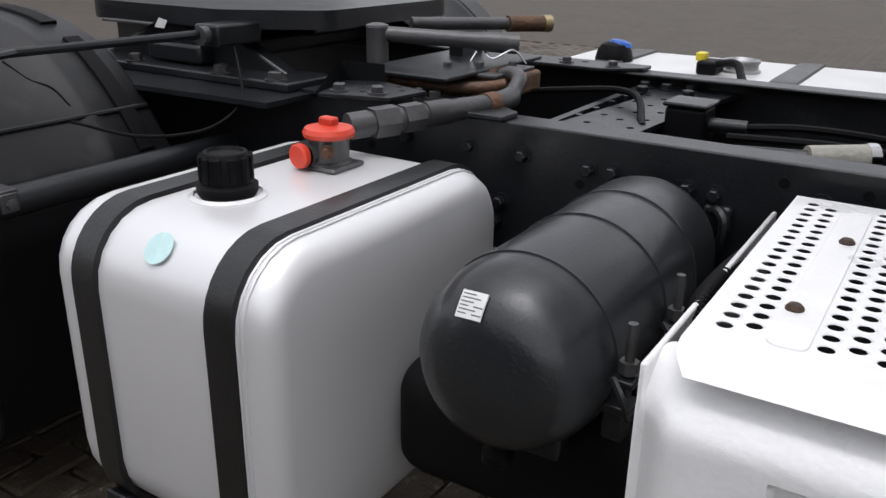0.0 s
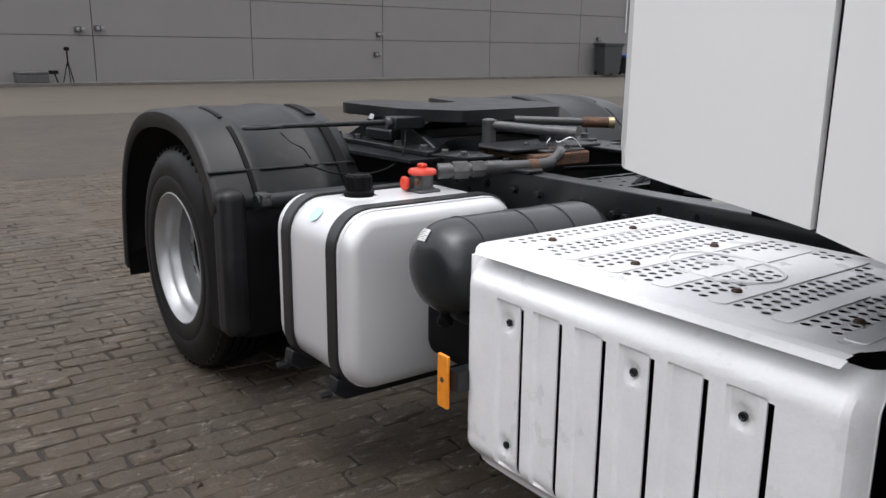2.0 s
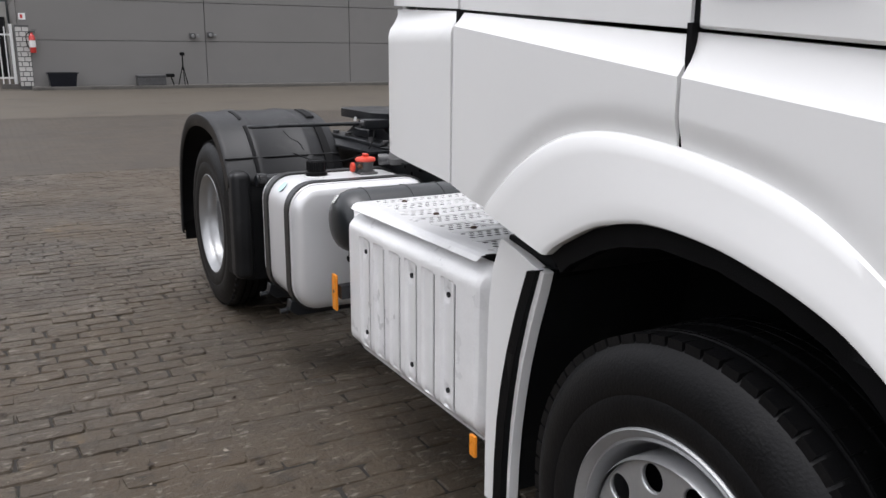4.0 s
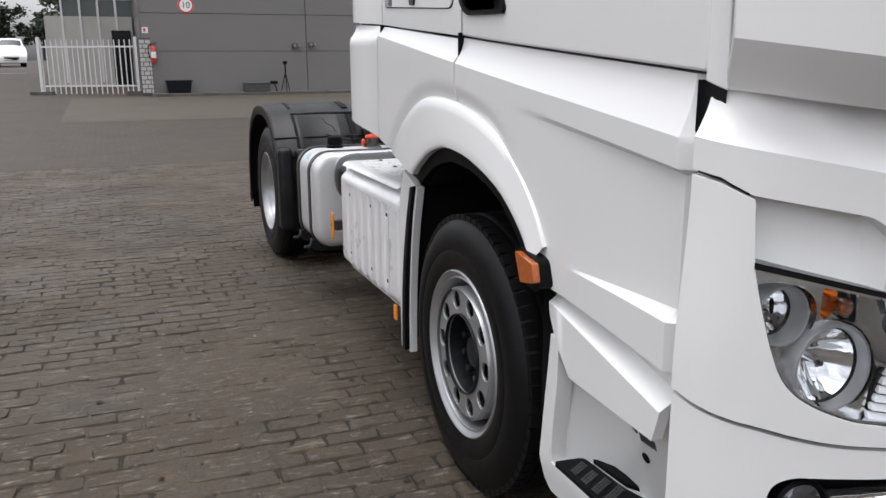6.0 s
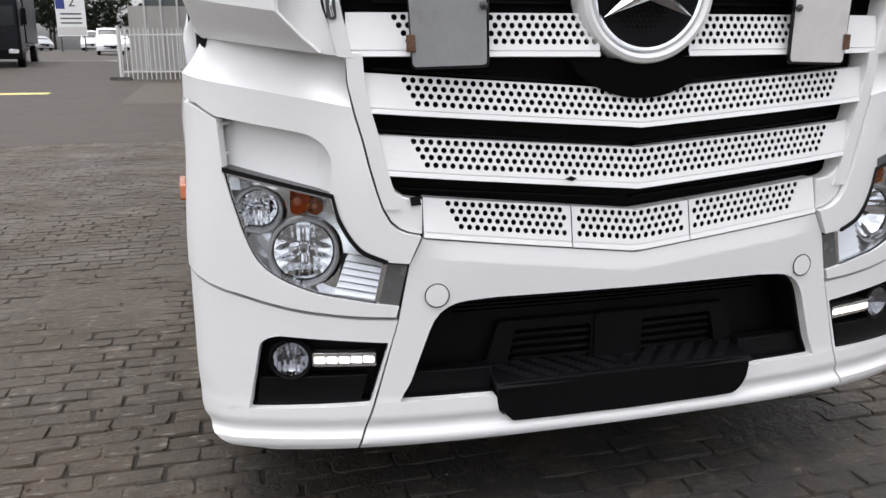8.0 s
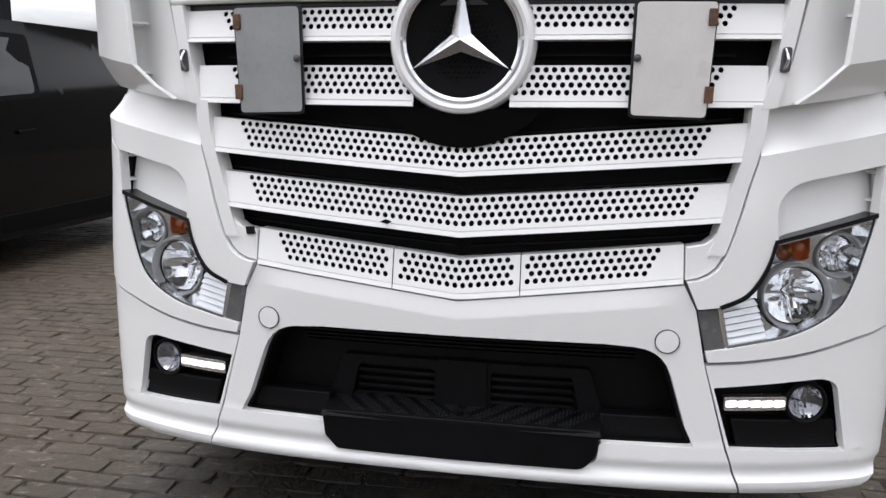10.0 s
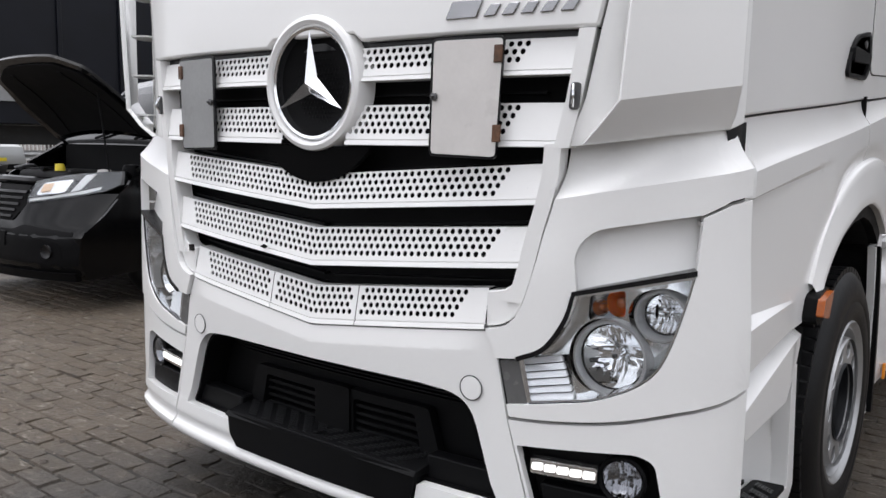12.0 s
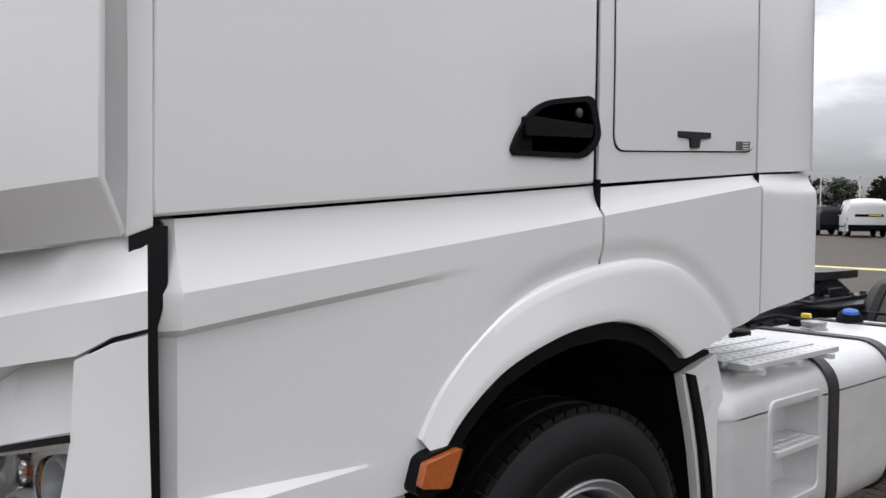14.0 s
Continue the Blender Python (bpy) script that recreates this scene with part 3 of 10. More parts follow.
# intake: deep black tray with ribs, louvre openings and a step
intake = part("air_intake", sheet([(-0.70, 0.30), (0.70, 0.30), (0.60, 0.69), (-0.60, 0.69)], nose(-0.13), 0.02, du=0.1), BLACK_PLASTIC, truck, "black plastic lower air intake")
bm = bmesh.new()
sheet([(p[0] * 1.03, 0.5 + (p[1] - 0.5) * 1.05) for p in hole], nose(-0.028), 0.11, [[(p[0] * 0.985, 0.5 + (p[1] - 0.5) * 0.97) for p in hole]], du=0.1, bm=bm)
part("intake_rim", bm, BLACK_PLASTIC, intake, bevel=0.004)
for s in (-1, 1):
    for k in range(4):
        z = 0.440 + k * 0.024
        part("louvre", sheet(mirror_pts([(0.085, z), (0.33, z), (0.32, z + 0.009), (0.085, z + 0.009)], s), nose(-0.100), 0.025, du=0.1), BLACK_PLASTIC, intake, bevel=0.002)
    part("louvre_frame", sheet(mirror_pts(rpoly([(0.060, 0.410), (0.42, 0.410), (0.37, 0.565), (0.060, 0.565)], 0.012), s), nose(-0.090), 0.03,
                               [mirror_pts(rpoly([(0.085, 0.430), (0.345, 0.430), (0.32, 0.538), (0.085, 0.538)], 0.01), s)], du=0.1), BLACK_PLASTIC, intake, bevel=0.004)
    part("tray", sheet(mirror_pts([(0.40, 0.37), (0.66, 0.37), (0.645, 0.452), (0.40, 0.452)], s), nose(-0.045), 0.05, du=0.1), BLACK_PLASTIC, intake, bevel=0.006)
for k in range(5):
    part("intake_rib", sheet([(-0.50, 0.590 + k * 0.015), (0.50, 0.590 + k * 0.015), (0.50, 0.595 + k * 0.015), (-0.50, 0.595 + k * 0.015)], nose(-0.115 + 0.012 * k), 0.02, du=0.1), BLACK_PLASTIC, intake)
part("towing_cover", sheet(rpoly([(-0.075, 0.405), (0.075, 0.405), (0.075, 0.570), (-0.075, 0.570)], 0.012), nose(-0.082), 0.03, du=0.1), BLACK_PLASTIC, intake, bevel=0.005)
step = part("front_step", sheet(rpoly([(-0.40, 0.418), (0.40, 0.418), (0.392, 0.345), (0.355, 0.306), (-0.355, 0.306), (-0.392, 0.345)][::-1], [0.008, 0.008, 0.02, 0.03, 0.03, 0.02]), nose(0.012), 0.14, du=0.08), BLACK_PLASTIC, truck, "black plastic step in the bumper with ribbed treads", bevel=0.008)
bm = bmesh.new()
ramp_ring = [[bm.verts.new((x, y, z)) for x, z in ((0.006, 0.405), (-0.008, 0.420), (-0.140, 0.440), (-0.140, 0.39))] for y in (-0.405, 0.405)]
for k in range(4):
    bm.faces.new((ramp_ring[0][k], ramp_ring[0][(k + 1) % 4], ramp_ring[1][(k + 1) % 4], ramp_ring[1][k]))
for row in ramp_ring:
    bm.faces.new(row)
part("step_top", bm, BLACK_PLASTIC, step, bevel=0.004)
for k in range(12):
    y = -0.352 + k * 0.064
    lean = -0.052 if k < 6 else 0.052
    bm = bmesh.new()
    for i in range(11):
        for j in range(4):
            cx, cy = -0.020 - i * 0.0112, y + lean * (i - 5) / 5 + (j - 1.5) * 0.0098
            if abs(cy) < 0.395:
                add_box(bm, cx - 0.0085, cx, cy, cy + 0.0066, 0.420 - (cx + 0.008) * 0.1515 - 0.002, 0.4235 - (cx + 0.008) * 0.1515)
    tagged(part("tread", bm, FENDER, step), kind="stuff")

def bent(pts, n=5):
    """A smooth line in (u, z) through the points."""
    return [(p[0], p[1]) for p in curve_pts([(u, z, 0) for u, z in pts], n)]


def fluted_bowl(r, d, m, pitch):
    """A round reflector bowl, mouth at the origin, with upright flutes across it."""
    bm, rows, n = bmesh.new(), [], 64
    for f in (1.0, 0.94, 0.86, 0.76, 0.65, 0.53, 0.40, 0.27, 0.15):
        row = []
        for k in range(n):
            a = 2 * math.pi * k / n
            px, py = r * f * math.cos(a), r * f * math.sin(a)
            row.append(bm.verts.new(m @ Vector((px, py, -d * (1 - f * f) + (0.0016 * math.cos(2 * math.pi * px / pitch) + 0.0010 * math.cos(2 * math.pi * py / (pitch * 1.7))) * min(1.0, (1 - f) * 8)))))
        rows.append(row)
    for a, b in zip(rows, rows[1:]):
        for k in range(n):
            bm.faces.new((a[k], a[(k + 1) % n], b[(k + 1) % n], b[k]))
    bm.faces.new(rows[-1])
    return bm


# bumper corners, fog lamps
for s in (-1, 1):
    out = mirror_pts([(0.788, 0.252), (1.02, 0.250), (1.12, 0.262), (1.18, 0.30), (1.212, 0.36), (1.215, 0.50)] + bent([(1.215, 0.752), (1.19, 0.740), (1.10, 0.698), (0.95, 0.651), (0.80, 0.627), (0.672, 0.618)]) + [(0.741, 0.385)], s)
    fog = mirror_pts(rpoly([(0.751, 0.381), (1.068, 0.370), (1.030, 0.566), (0.99, 0.582), (0.697, 0.556)], [0.006, 0.006, 0.04, 0.03, 0.006]), s)
    corner = part("bumper_corner", sheet(out, nose(0.0, bumper_shape), 0.03, [fog], du=0.03, dv=0.012), WHITE_PLASTIC, truck, bevel=0.006)
    part("fog_lamp_housing", sheet(mirror_pts([(0.72, 0.36), (1.09, 0.35), (1.06, 0.60), (0.68, 0.58)], s), nose(-0.06), 0.02, du=0.05), BLACK_PLASTIC, corner, "black fog lamp recess")
    part("recess_rim", sheet(fog, nose(-0.024), 0.045, [[(p[0] * 0.995 + s * 0.0045, 0.47 + (p[1] - 0.47) * 0.94) for p in fog]], du=0.05), BLACK_PLASTIC, corner)
    part("recess_step", sheet(mirror_pts([(0.775, 0.385), (1.055, 0.378), (1.045, 0.455), (0.755, 0.462)], s), nose(-0.020), 0.05, du=0.05), BLACK_PLASTIC, corner, bevel=0.006)
    x, y, nx, ny = plan(s * 0.958)
    m = axis((x - nx * 0.02, y - ny * 0.02, 0.508), (nx + 0.2, ny * 0.8, 0))
    part("fog_lamp_ring", lathe([(0.060, -0.03), (0.060, 0.002), (0.055, 0.008), (0.049, 0.005), (0.047, -0.02)], m, 36), BLACK_PLASTIC, corner)
    part("fog_reflector", fluted_bowl(0.047, 0.032, m, 0.0150), FOG_CHROME, corner, angle=60)
    part("fog_bulb", lathe([(0.010, -0.034), (0.010, -0.012), (0.006, -0.006), (0, -0.005)], m, 14), CHROME, corner)
    lens = part("fog_lens", lathe([(0.049, 0.003), (0.038, 0.010), (0.018, 0.014), (0, 0.0145)], m, 36), FOG_LENS, corner)
    lens.visible_shadow = False
    drl = part("daytime_lamp", sheet(mirror_pts(rpoly([(0.732, 0.488), (0.900, 0.490), (0.900, 0.528), (0.732, 0.526)], 0.006), s), nose(-0.012), 0.03, du=0.04), REFLECTOR, corner, "bright clear daytime running lamp", bevel=0.003)
    for k in range(5):
        u = 0.751 + k * 0.0325
        part("led", sheet(mirror_pts(rpoly([(u - 0.0146, 0.498), (u + 0.0146, 0.500), (u + 0.0146, 0.518), (u - 0.0146, 0.516)], 0.005), s), nose(-0.009), 0.006, du=0), LED, drl, bevel=0.002)
    # towing eye cover
    x, y, nx, ny = plan(s * 0.567)
    bm = lathe([(0.0335, -0.001), (0.0335, 0.001), (0.0315, 0.001), (0.0315, -0.001)], axis((x + nx * 0.0045, y + ny * 0.0045, 0.684), (nx, ny, 0)), 36)
    part("towing_eye_groove", bm, STEEL, truck)
    part("towing_eye_cover", lathe([(0.031, 0), (0.030, 0.0035), (0, 0.004)], axis((x + nx * 0.0025, y + ny * 0.0025, 0.684), (nx, ny, 0)), 36), WHITE_PLASTIC, truck)

# corner panels beside the headlamps
LAMP_IN = bent([(0.834, 0.953), (0.815, 0.884), (0.768, 0.812), (0.700, 0.777)])
LAMP_OUT = bent([(0.724, 0.667), (0.800, 0.682), (0.885, 0.700), (0.970, 0.738), (1.022, 0.784), (1.052, 0.850), (1.078, 0.950), (1.092, 1.018)])
LAMP = LAMP_IN + LAMP_OUT


def lamp_relief(u, z):
    """Soft folds of the silver web between the reflectors."""
    return 0.016 * math.sin((u - 0.72) * 17) * math.cos((z - 0.70) * 13) - 0.022 * ease((u - 0.98) / 0.10)


for s in (-1, 1):
    out = mirror_pts(bent([(0.676, 0.628), (0.80, 0.637), (0.95, 0.661), (1.10, 0.708), (1.19, 0.750), (1.215, 0.762)]) + [(1.215, 1.195), (1.16, 1.182), (1.102, 1.153)]
                      + LAMP_OUT[::-1] + [(0.668, 0.658)], s)
    part("corner_panel", sheet(out, nose(0.004), 0.03, du=0.03, dv=0.06), WHITE_PLASTIC, truck, bevel=0.006)

    # headlamp: a silver web with two deep tubes, each closed by a fluted bowl
    ports = [mirror_pts(circle2(0.905, 0.802, 0.094, 32), s), mirror_pts(circle2(1.014, 0.915, 0.062, 28), s), mirror_pts(rpoly([(0.850, 0.885), (0.945, 0.905), (0.943, 0.970), (0.853, 0.946)], 0.012), s)]
    lamp = part("headlamp", sheet(mirror_pts(LAMP, s), nose(-0.050, lamp_relief), 0.006, ports, du=0.02, dv=0.02), LAMP_SILVER, truck, "clear headlamp with chrome reflectors")
    part("lamp_back", sheet(mirror_pts(LAMP, s), nose(-0.215), 0.01, du=0.05), DARK, lamp)
    bm = bmesh.new()
    grown = [(0.92 + (p[0] - 0.92) * 1.02, 0.83 + (p[1] - 0.83) * 1.03) for p in LAMP]
    sheet(mirror_pts(grown, s), nose(-0.006), 0.10, [mirror_pts([(0.92 + (p[0] - 0.92) * 0.965, 0.835 + (p[1] - 0.835) * 0.955) for p in LAMP], s)], du=0.05, bm=bm)
    part("lamp_housing", bm, CHROME, lamp)
    for name, u, z, r, back, deep, d in (("main_reflector", 0.905, 0.802, 0.082, 0.030, 0.030, 0.058), ("upper_reflector", 1.014, 0.915, 0.052, 0.030, 0.046, 0.046)):
        x, y, nx, ny = plan(s * u)
        m = axis((x - back, y, z), (1, s * 0.10, 0.03))
        part("tube_rim", lathe([(r + 0.012, -deep - 0.05), (r + 0.012, -0.004), (r + 0.009, 0.001), (r + 0.004, 0.001), (r + 0.002, -0.004), (r - 0.001, -deep)], m, 48), TUBE_SILVER, lamp)
        part("seal_ring", lathe([(r + 0.001, -deep + 0.004), (r - 0.0045, -deep + 0.002), (r - 0.0045, -deep - 0.004)], m, 48), GLOSSBLACK, lamp)
        part(name, fluted_bowl(r - 0.003, d, m @ Matrix.Translation((0, 0, -deep)), 0.0165 if u < 0.95 else 0.013), MIRROR, lamp, angle=60)
        part("bulb_shield", lathe([(r * 0.17, -deep - d * 0.95), (r * 0.17, -deep - d * 0.35), (r * 0.13, -deep - d * 0.22), (0, -deep - d * 0.2)], m, 20), CHROME, lamp)
        part("bulb", lathe([(r * 0.08, -deep - d * 0.2), (r * 0.07, -deep - d * 0.06), (0, -deep - d * 0.02)], m, 12), STEEL_GREY, lamp)
    # amber bulbs in a chrome pocket and the ribbed light guide
    for u, z, r in ((0.912, 0.934, 0.034), (0.868, 0.920, 0.022)):
        x, y, nx, ny = plan(s * u)
        m = axis((x - 0.060, y, z), (1, s * 0.05, 0.05))
        part("indicator_reflector", lathe([(r * (0.25 + 0.75 * k / 5), -0.034 + 0.034 * (k / 5) ** 2) for k in range(6)], m, 24), AMBER_MIRROR if u > 0.9 else MIRROR, lamp)
        part("indicator_bulb", lathe([(r * 0.36, -0.040), (r * 0.40, -0.016), (r * 0.34, -0.004), (0, 0.002)], m, 16), AMBER, lamp, "amber indicator bulb")
    part("indicator_pocket", sheet(mirror_pts([(0.840, 0.876), (0.952, 0.900), (0.952, 0.980), (0.844, 0.953)], s), nose(-0.100), 0.008, du=0.02), CHROME, lamp)
    part("guide_back", sheet(mirror_pts([(0.724, 0.672), (0.832, 0.692), (0.812, 0.800), (0.704, 0.776)], s), nose(-0.030), 0.005, du=0.05), GLOSSBLACK, lamp)
    for k in range(6):
        z = 0.674 + k * 0.0178
        part("light_guide", sheet(mirror_pts([(0.727 - k * 0.004, z), (0.836 - 0.006 * k, z + 0.021), (0.832 - 0.007 * k, z + 0.0345), (0.724 - k * 0.004, z + 0.0132)], s), nose(-0.014, lambda u, zz, z=z: -0.010 * max(0.0, min(1.0, (zz - z - 0.19 * (u - 0.727)) / 0.0135))), 0.012, du=0.05), GUIDE, lamp, bevel=0.0015)
    cover = part("cover_lens", sheet(mirror_pts(LAMP, s), nose(-0.004), 0.004, du=0.04), LENS, lamp)
    cover.visible_shadow = False
    part("lamp_gasket", sheet(mirror_pts([(0.92 + (u - 0.92) * 0.992, 0.84 + (z - 0.84) * 0.985) for u, z in LAMP_OUT] + [(u + 0.003, z) for u, z in LAMP_OUT[::-1]], s), nose(-0.001), 0.02, du=0), GLOSSBLACK, lamp)
    part("side_marker", sheet(mirror_pts([(0.722, 0.666), (0.668, 0.658), (0.643, 0.768), (0.694, 0.775)], s), nose(-0.004), 0.03, du=0.05), GREY_BAR, truck, "smoked grey lens beside the headlamp", bevel=0.003)
    part("marker_frame", sheet(mirror_pts([(0.729, 0.660), (0.660, 0.650), (0.636, 0.776), (0.702, 0.783)], s), nose(-0.010), 0.03, du=0.05), GLOSSBLACK, truck)

# brow panels above and inside the headlamps
SEAM = [(0.792, 1.312), (0.788, 1.237), (0.772, 1.165), (0.753, 1.097), (0.738, 1.03), (0.721, 0.967), (0.706, 0.92), (0.687, 0.884), (0.666, 0.865), (0.640, 0.853), (0.608, 0.848)]


RIDGE = ((0.78, 1.182), (1.165, 1.257))
LOWER = ((0.88, 1.118), (1.105, 1.163))


def line_at(line, u):
    (a, za), (b, zb) = line
    return za + (zb - za) * (u - a) / (b - a)


def brow_shape(u, z):
    ridge = line_at(RIDGE, u)
    q = max(0.0, min(1.0, (z - ridge) / 0.125))
    d = -0.064 * (1 - (1 - q) ** 2)
    d += 0.010 * ease((0.86 - u) / 0.10) * ease((ridge - z) / 0.2)
    return d


def scoop_shape(u, z):
    top = line_at(LOWER, u)
    depth = 0.030 + 0.034 * max(0.0, min(1.0, (z - 0.95) / (top - 0.95)))
    return -depth * ease((u - 0.815) / 0.05)


SCOOP = rpoly([(0.838, 0.962), (1.094, 1.026), (1.104, 1.160), (0.870, 1.113), (0.826, 1.060)], [0, 0, 0, 0.05, 0.08], 7)
for s in (-1, 1):
    ring = SEAM + [(0.640, 0.776)] + [(u + 0.003, z + 0.006) for u, z in LAMP_IN[::-1]]
    ring += sorted([p for p in SCOOP if p[1] > 1.0 and p[0] < 1.0], key=lambda p: p[0] * 0.35 + p[1])
    ring += [(1.104, 1.160), (1.16, 1.192), (1.215, 1.205), (1.215, 1.400), (1.12, 1.376), (1.00, 1.345)]
    part("brow_panel", sheet(mirror_pts(ring[::-1], s), nose(0.003, brow_shape), 0.075, du=0.03, dv=0.018, lines=[tuple((s * u, z) for u, z in RIDGE)]), WHITE_PLASTIC, truck, "white panel with a scooped recess over the headlamp", angle=20, bevel=0.007)
    part("scoop_panel", sheet(mirror_pts([(0.80, 0.945), (1.12, 1.020), (1.12, 1.19), (0.86, 1.14), (0.79, 1.08)], s), nose(0.0, scoop_shape), 0.02, du=0.03, dv=0.05), WHITE_PLASTIC, truck)
    part("joint_shadow", sheet(mirror_pts([(1.108, 1.140), (1.218, 1.180), (1.218, 1.215), (1.108, 1.172)], s), nose(-0.022), 0.01, du=0.03), GLOSSBLACK, truck)
    for z in (1.06, 1.135):
        part("scoop_strut", sheet(mirror_pts([(1.098, z), (1.128, z + 0.002), (1.128, z + 0.010), (1.098, z + 0.008)], s), nose(-0.004), 0.05, du=0), WHITE_PLASTIC, truck)
    part("headlamp_gasket", sheet(mirror_pts([(1.094, 1.020)] + LAMP_IN + [(u - 0.007, z + 0.010) for u, z in LAMP_IN[::-1]] + [(1.094, 1.033)], s), nose(0.0055, lambda u, z: 0.012 * ease((0.87 - u) / 0.10)), 0.06, du=0.05), GLOSSBLACK, truck)

# ---- grille ----
grille = part("grille_back", sheet([(-0.80, 0.80), (0.80, 0.80), (0.86, 1.60), (-0.86, 1.60)], nose(-0.10), 0.02, du=0.1), DARK, truck, "black radiator grille with white perforated slats")
for z in (1.435, 1.27, 1.24, 1.115, 1.085, 0.965, 0.935):
    for s in (-1, 1):
        dip = 0.055 if z < 1.3 else 0
        part("grille_bar", sheet(mirror_pts([(0.02, z - dip), (0.72, z), (0.72, z + 0.006), (0.02, z + 0.006 - dip)], s), nose(-0.07), 0.025, du=0.1), BLACK_PLASTIC, grille)


def slat(zt_c, zt_e, zb_c, zb_e, ye_t, ye_b, rows, hole_u, top_step=0.0, u0=0.0, u1=None, slots=True, circ=None):
    """One perforated slat from u0 to u1 (both halves when u0 is None): plate with staggered round holes and a plain lip."""
    def zt(u):
        return zt_c + (zt_e - zt_c) * min(1, abs(u) / ye_t)

    def zb(u):
        return zb_c + (zb_e - zb_c) * min(1, abs(u) / ye_b)

    def place(u, v, w):
        # v: 0 at the top edge, 1 at the bottom edge
        x, y, nx, ny = plan(u)
        z = zt(u) + (zb(u) - zt(u)) * v
        d = -0.020 + 0.022 * v + w
        return Vector((x + nx * d, y + ny * d, z))
    bm = bmesh.new()
    pitch, n, rad = 0.0222, 12, 0.0074
    lo, hi = (-ye_t, ye_t) if u1 is None else (u0, u1)
    vr0 = 0.015
    dv = 0.0191

    def quad(a, b, c, d):
        vs = [bm.verts.new(place(*q, 0)) for q in (a, b, c, d)]
        bm.faces.new(vs)

    height = zt_e - zb_e
    rh = dv / height
    for r in range(rows):
        v0, v1 = vr0 + r * rh, vr0 + (r + 1) * rh
        lim = hole_u - r * 0.011
        k = int(lim / pitch)
        offs = 0.5 if r % 2 else 0.0
        cells = [(j + offs) * pitch for j in range(-k - 1, k + 1) if abs((j + offs) * pitch) < lim]
        cells = [c for c in cells if lo + pitch * 0.6 < c < hi - pitch * 0.6]
        if circ:
            cells = [c for c in cells if math.hypot(c, zt(c) + (zb(c) - zt(c)) * (v0 + v1) / 2 - circ[0]) > circ[1] + 0.008]
        # plain strips between runs of holes
        edges = [lo] + [q for c in cells for q in (c - pitch / 2, c + pitch / 2)] + [hi]
        for a, b in zip(edges[::2], edges[1::2]):
            if b - a > 1e-4:
                cnt = max(1, int((b - a) / 0.05))
                for i in range(cnt):
                    p, q = a + (b - a) * i / cnt, a + (b - a) * (i + 1) / cnt
                    if circ and min(abs(p), abs(q)) < circ[1] and math.hypot((p + q) / 2, zt((p + q) / 2) + (zb(0) - zt(0)) * v0 - circ[0]) < circ[1]:
                        continue
                    quad((p, v0), (q, v0), (q, v1), (p, v1))
        for c in cells:
            vm = (v0 + v1) / 2
            ring, back, box = [], [], []
            for i in range(n):
                a = 2 * math.pi * (i + 0.5) / n
                ring.append(bm.verts.new(place(c + rad * math.cos(a), vm - rad / height * math.sin(a), 0)))
                back.append(bm.verts.new(place(c + rad * math.cos(a), vm - rad / height * math.sin(a), -0.003)))
                ca, sa = math.cos(a), math.sin(a)
                q = max(abs(ca), abs(sa))
                box.append(bm.verts.new(place(c + pitch / 2 * ca / q, vm - (v1 - v0) / 2 * sa / q, 0)))
            for i in range(n):
                j = (i + 1) % n
                bm.faces.new((box[i], box[j], ring[j], ring[i]))
                bm.faces.new((ring[i], ring[j], back[j], back[i]))
            for i, (su, sv) in ((0, (1, 1)),):
                for su, sv in ((1, 1), (-1, 1), (1, -1), (-1, -1)):
                    corner_v = bm.verts.new(place(c + su * pitch / 2, vm - sv * (v1 - v0) / 2, 0))
                    near = sorted(range(n), key=lambda t: (box[t].co - corner_v.co).length)[:2]
                    try:
                        bm.faces.new((corner_v, box[near[0]], box[near[1]]))
                    except ValueError:
                        pass
    cnt = max(2, int((hi - lo) / 0.04))
    if lo < 0 < hi:
        cnt += cnt % 2
    us = [lo + (hi - lo) * i / cnt for i in range(cnt + 1)]
    v_end = vr0 + rows * rh
    for a, b in zip(us, us[1:]):
        mid = (a + b) / 2
        if not (circ and math.hypot(mid, zt(mid) - circ[0]) < circ[1]):
            quad((a, 0), (b, 0), (b, vr0), (a, vr0))
            tv = [bm.verts.new(place(a, 0, 0)), bm.verts.new(place(b, 0, 0)), bm.verts.new(place(b, 0, -0.04)), bm.verts.new(place(a, 0, -0.04))]
            bm.faces.new(tv)
        quad((a, v_end), (b, v_end), (b, 0.84), (a, 0.84))
        # lip: a small step forward at the lower edge
        lip = [(0.84, 0), (0.852, -0.004), (0.868, -0.004), (0.876, 0.001), (0.985, 0.002), (1.0, -0.001), (1.0, -0.05)]
        for (va, wa), (vb, wb) in zip(lip, lip[1:]):
            bm.faces.new([bm.verts.new(place(a, va, wa)), bm.verts.new(place(b, va, wa)), bm.verts.new(place(b, vb, wb)), bm.verts.new(place(a, vb, wb))])
    bmesh.ops.remove_doubles(bm, verts=bm.verts, dist=0.0003)
    return bm


def add_slat(bm, label=""):
    bm.normal_update()
    for f in bm.faces:
        if f.normal.x < -0.3 or (abs(f.normal.x) <= 0.3 and abs(f.normal.z) > 0.6 and f.normal.z < 0 and f.calc_center_median().x > -0.02):
            f.normal_flip()
    return part("grille_slat", bm, WHITE_PLASTIC, grille, label, angle=50, orient=False)


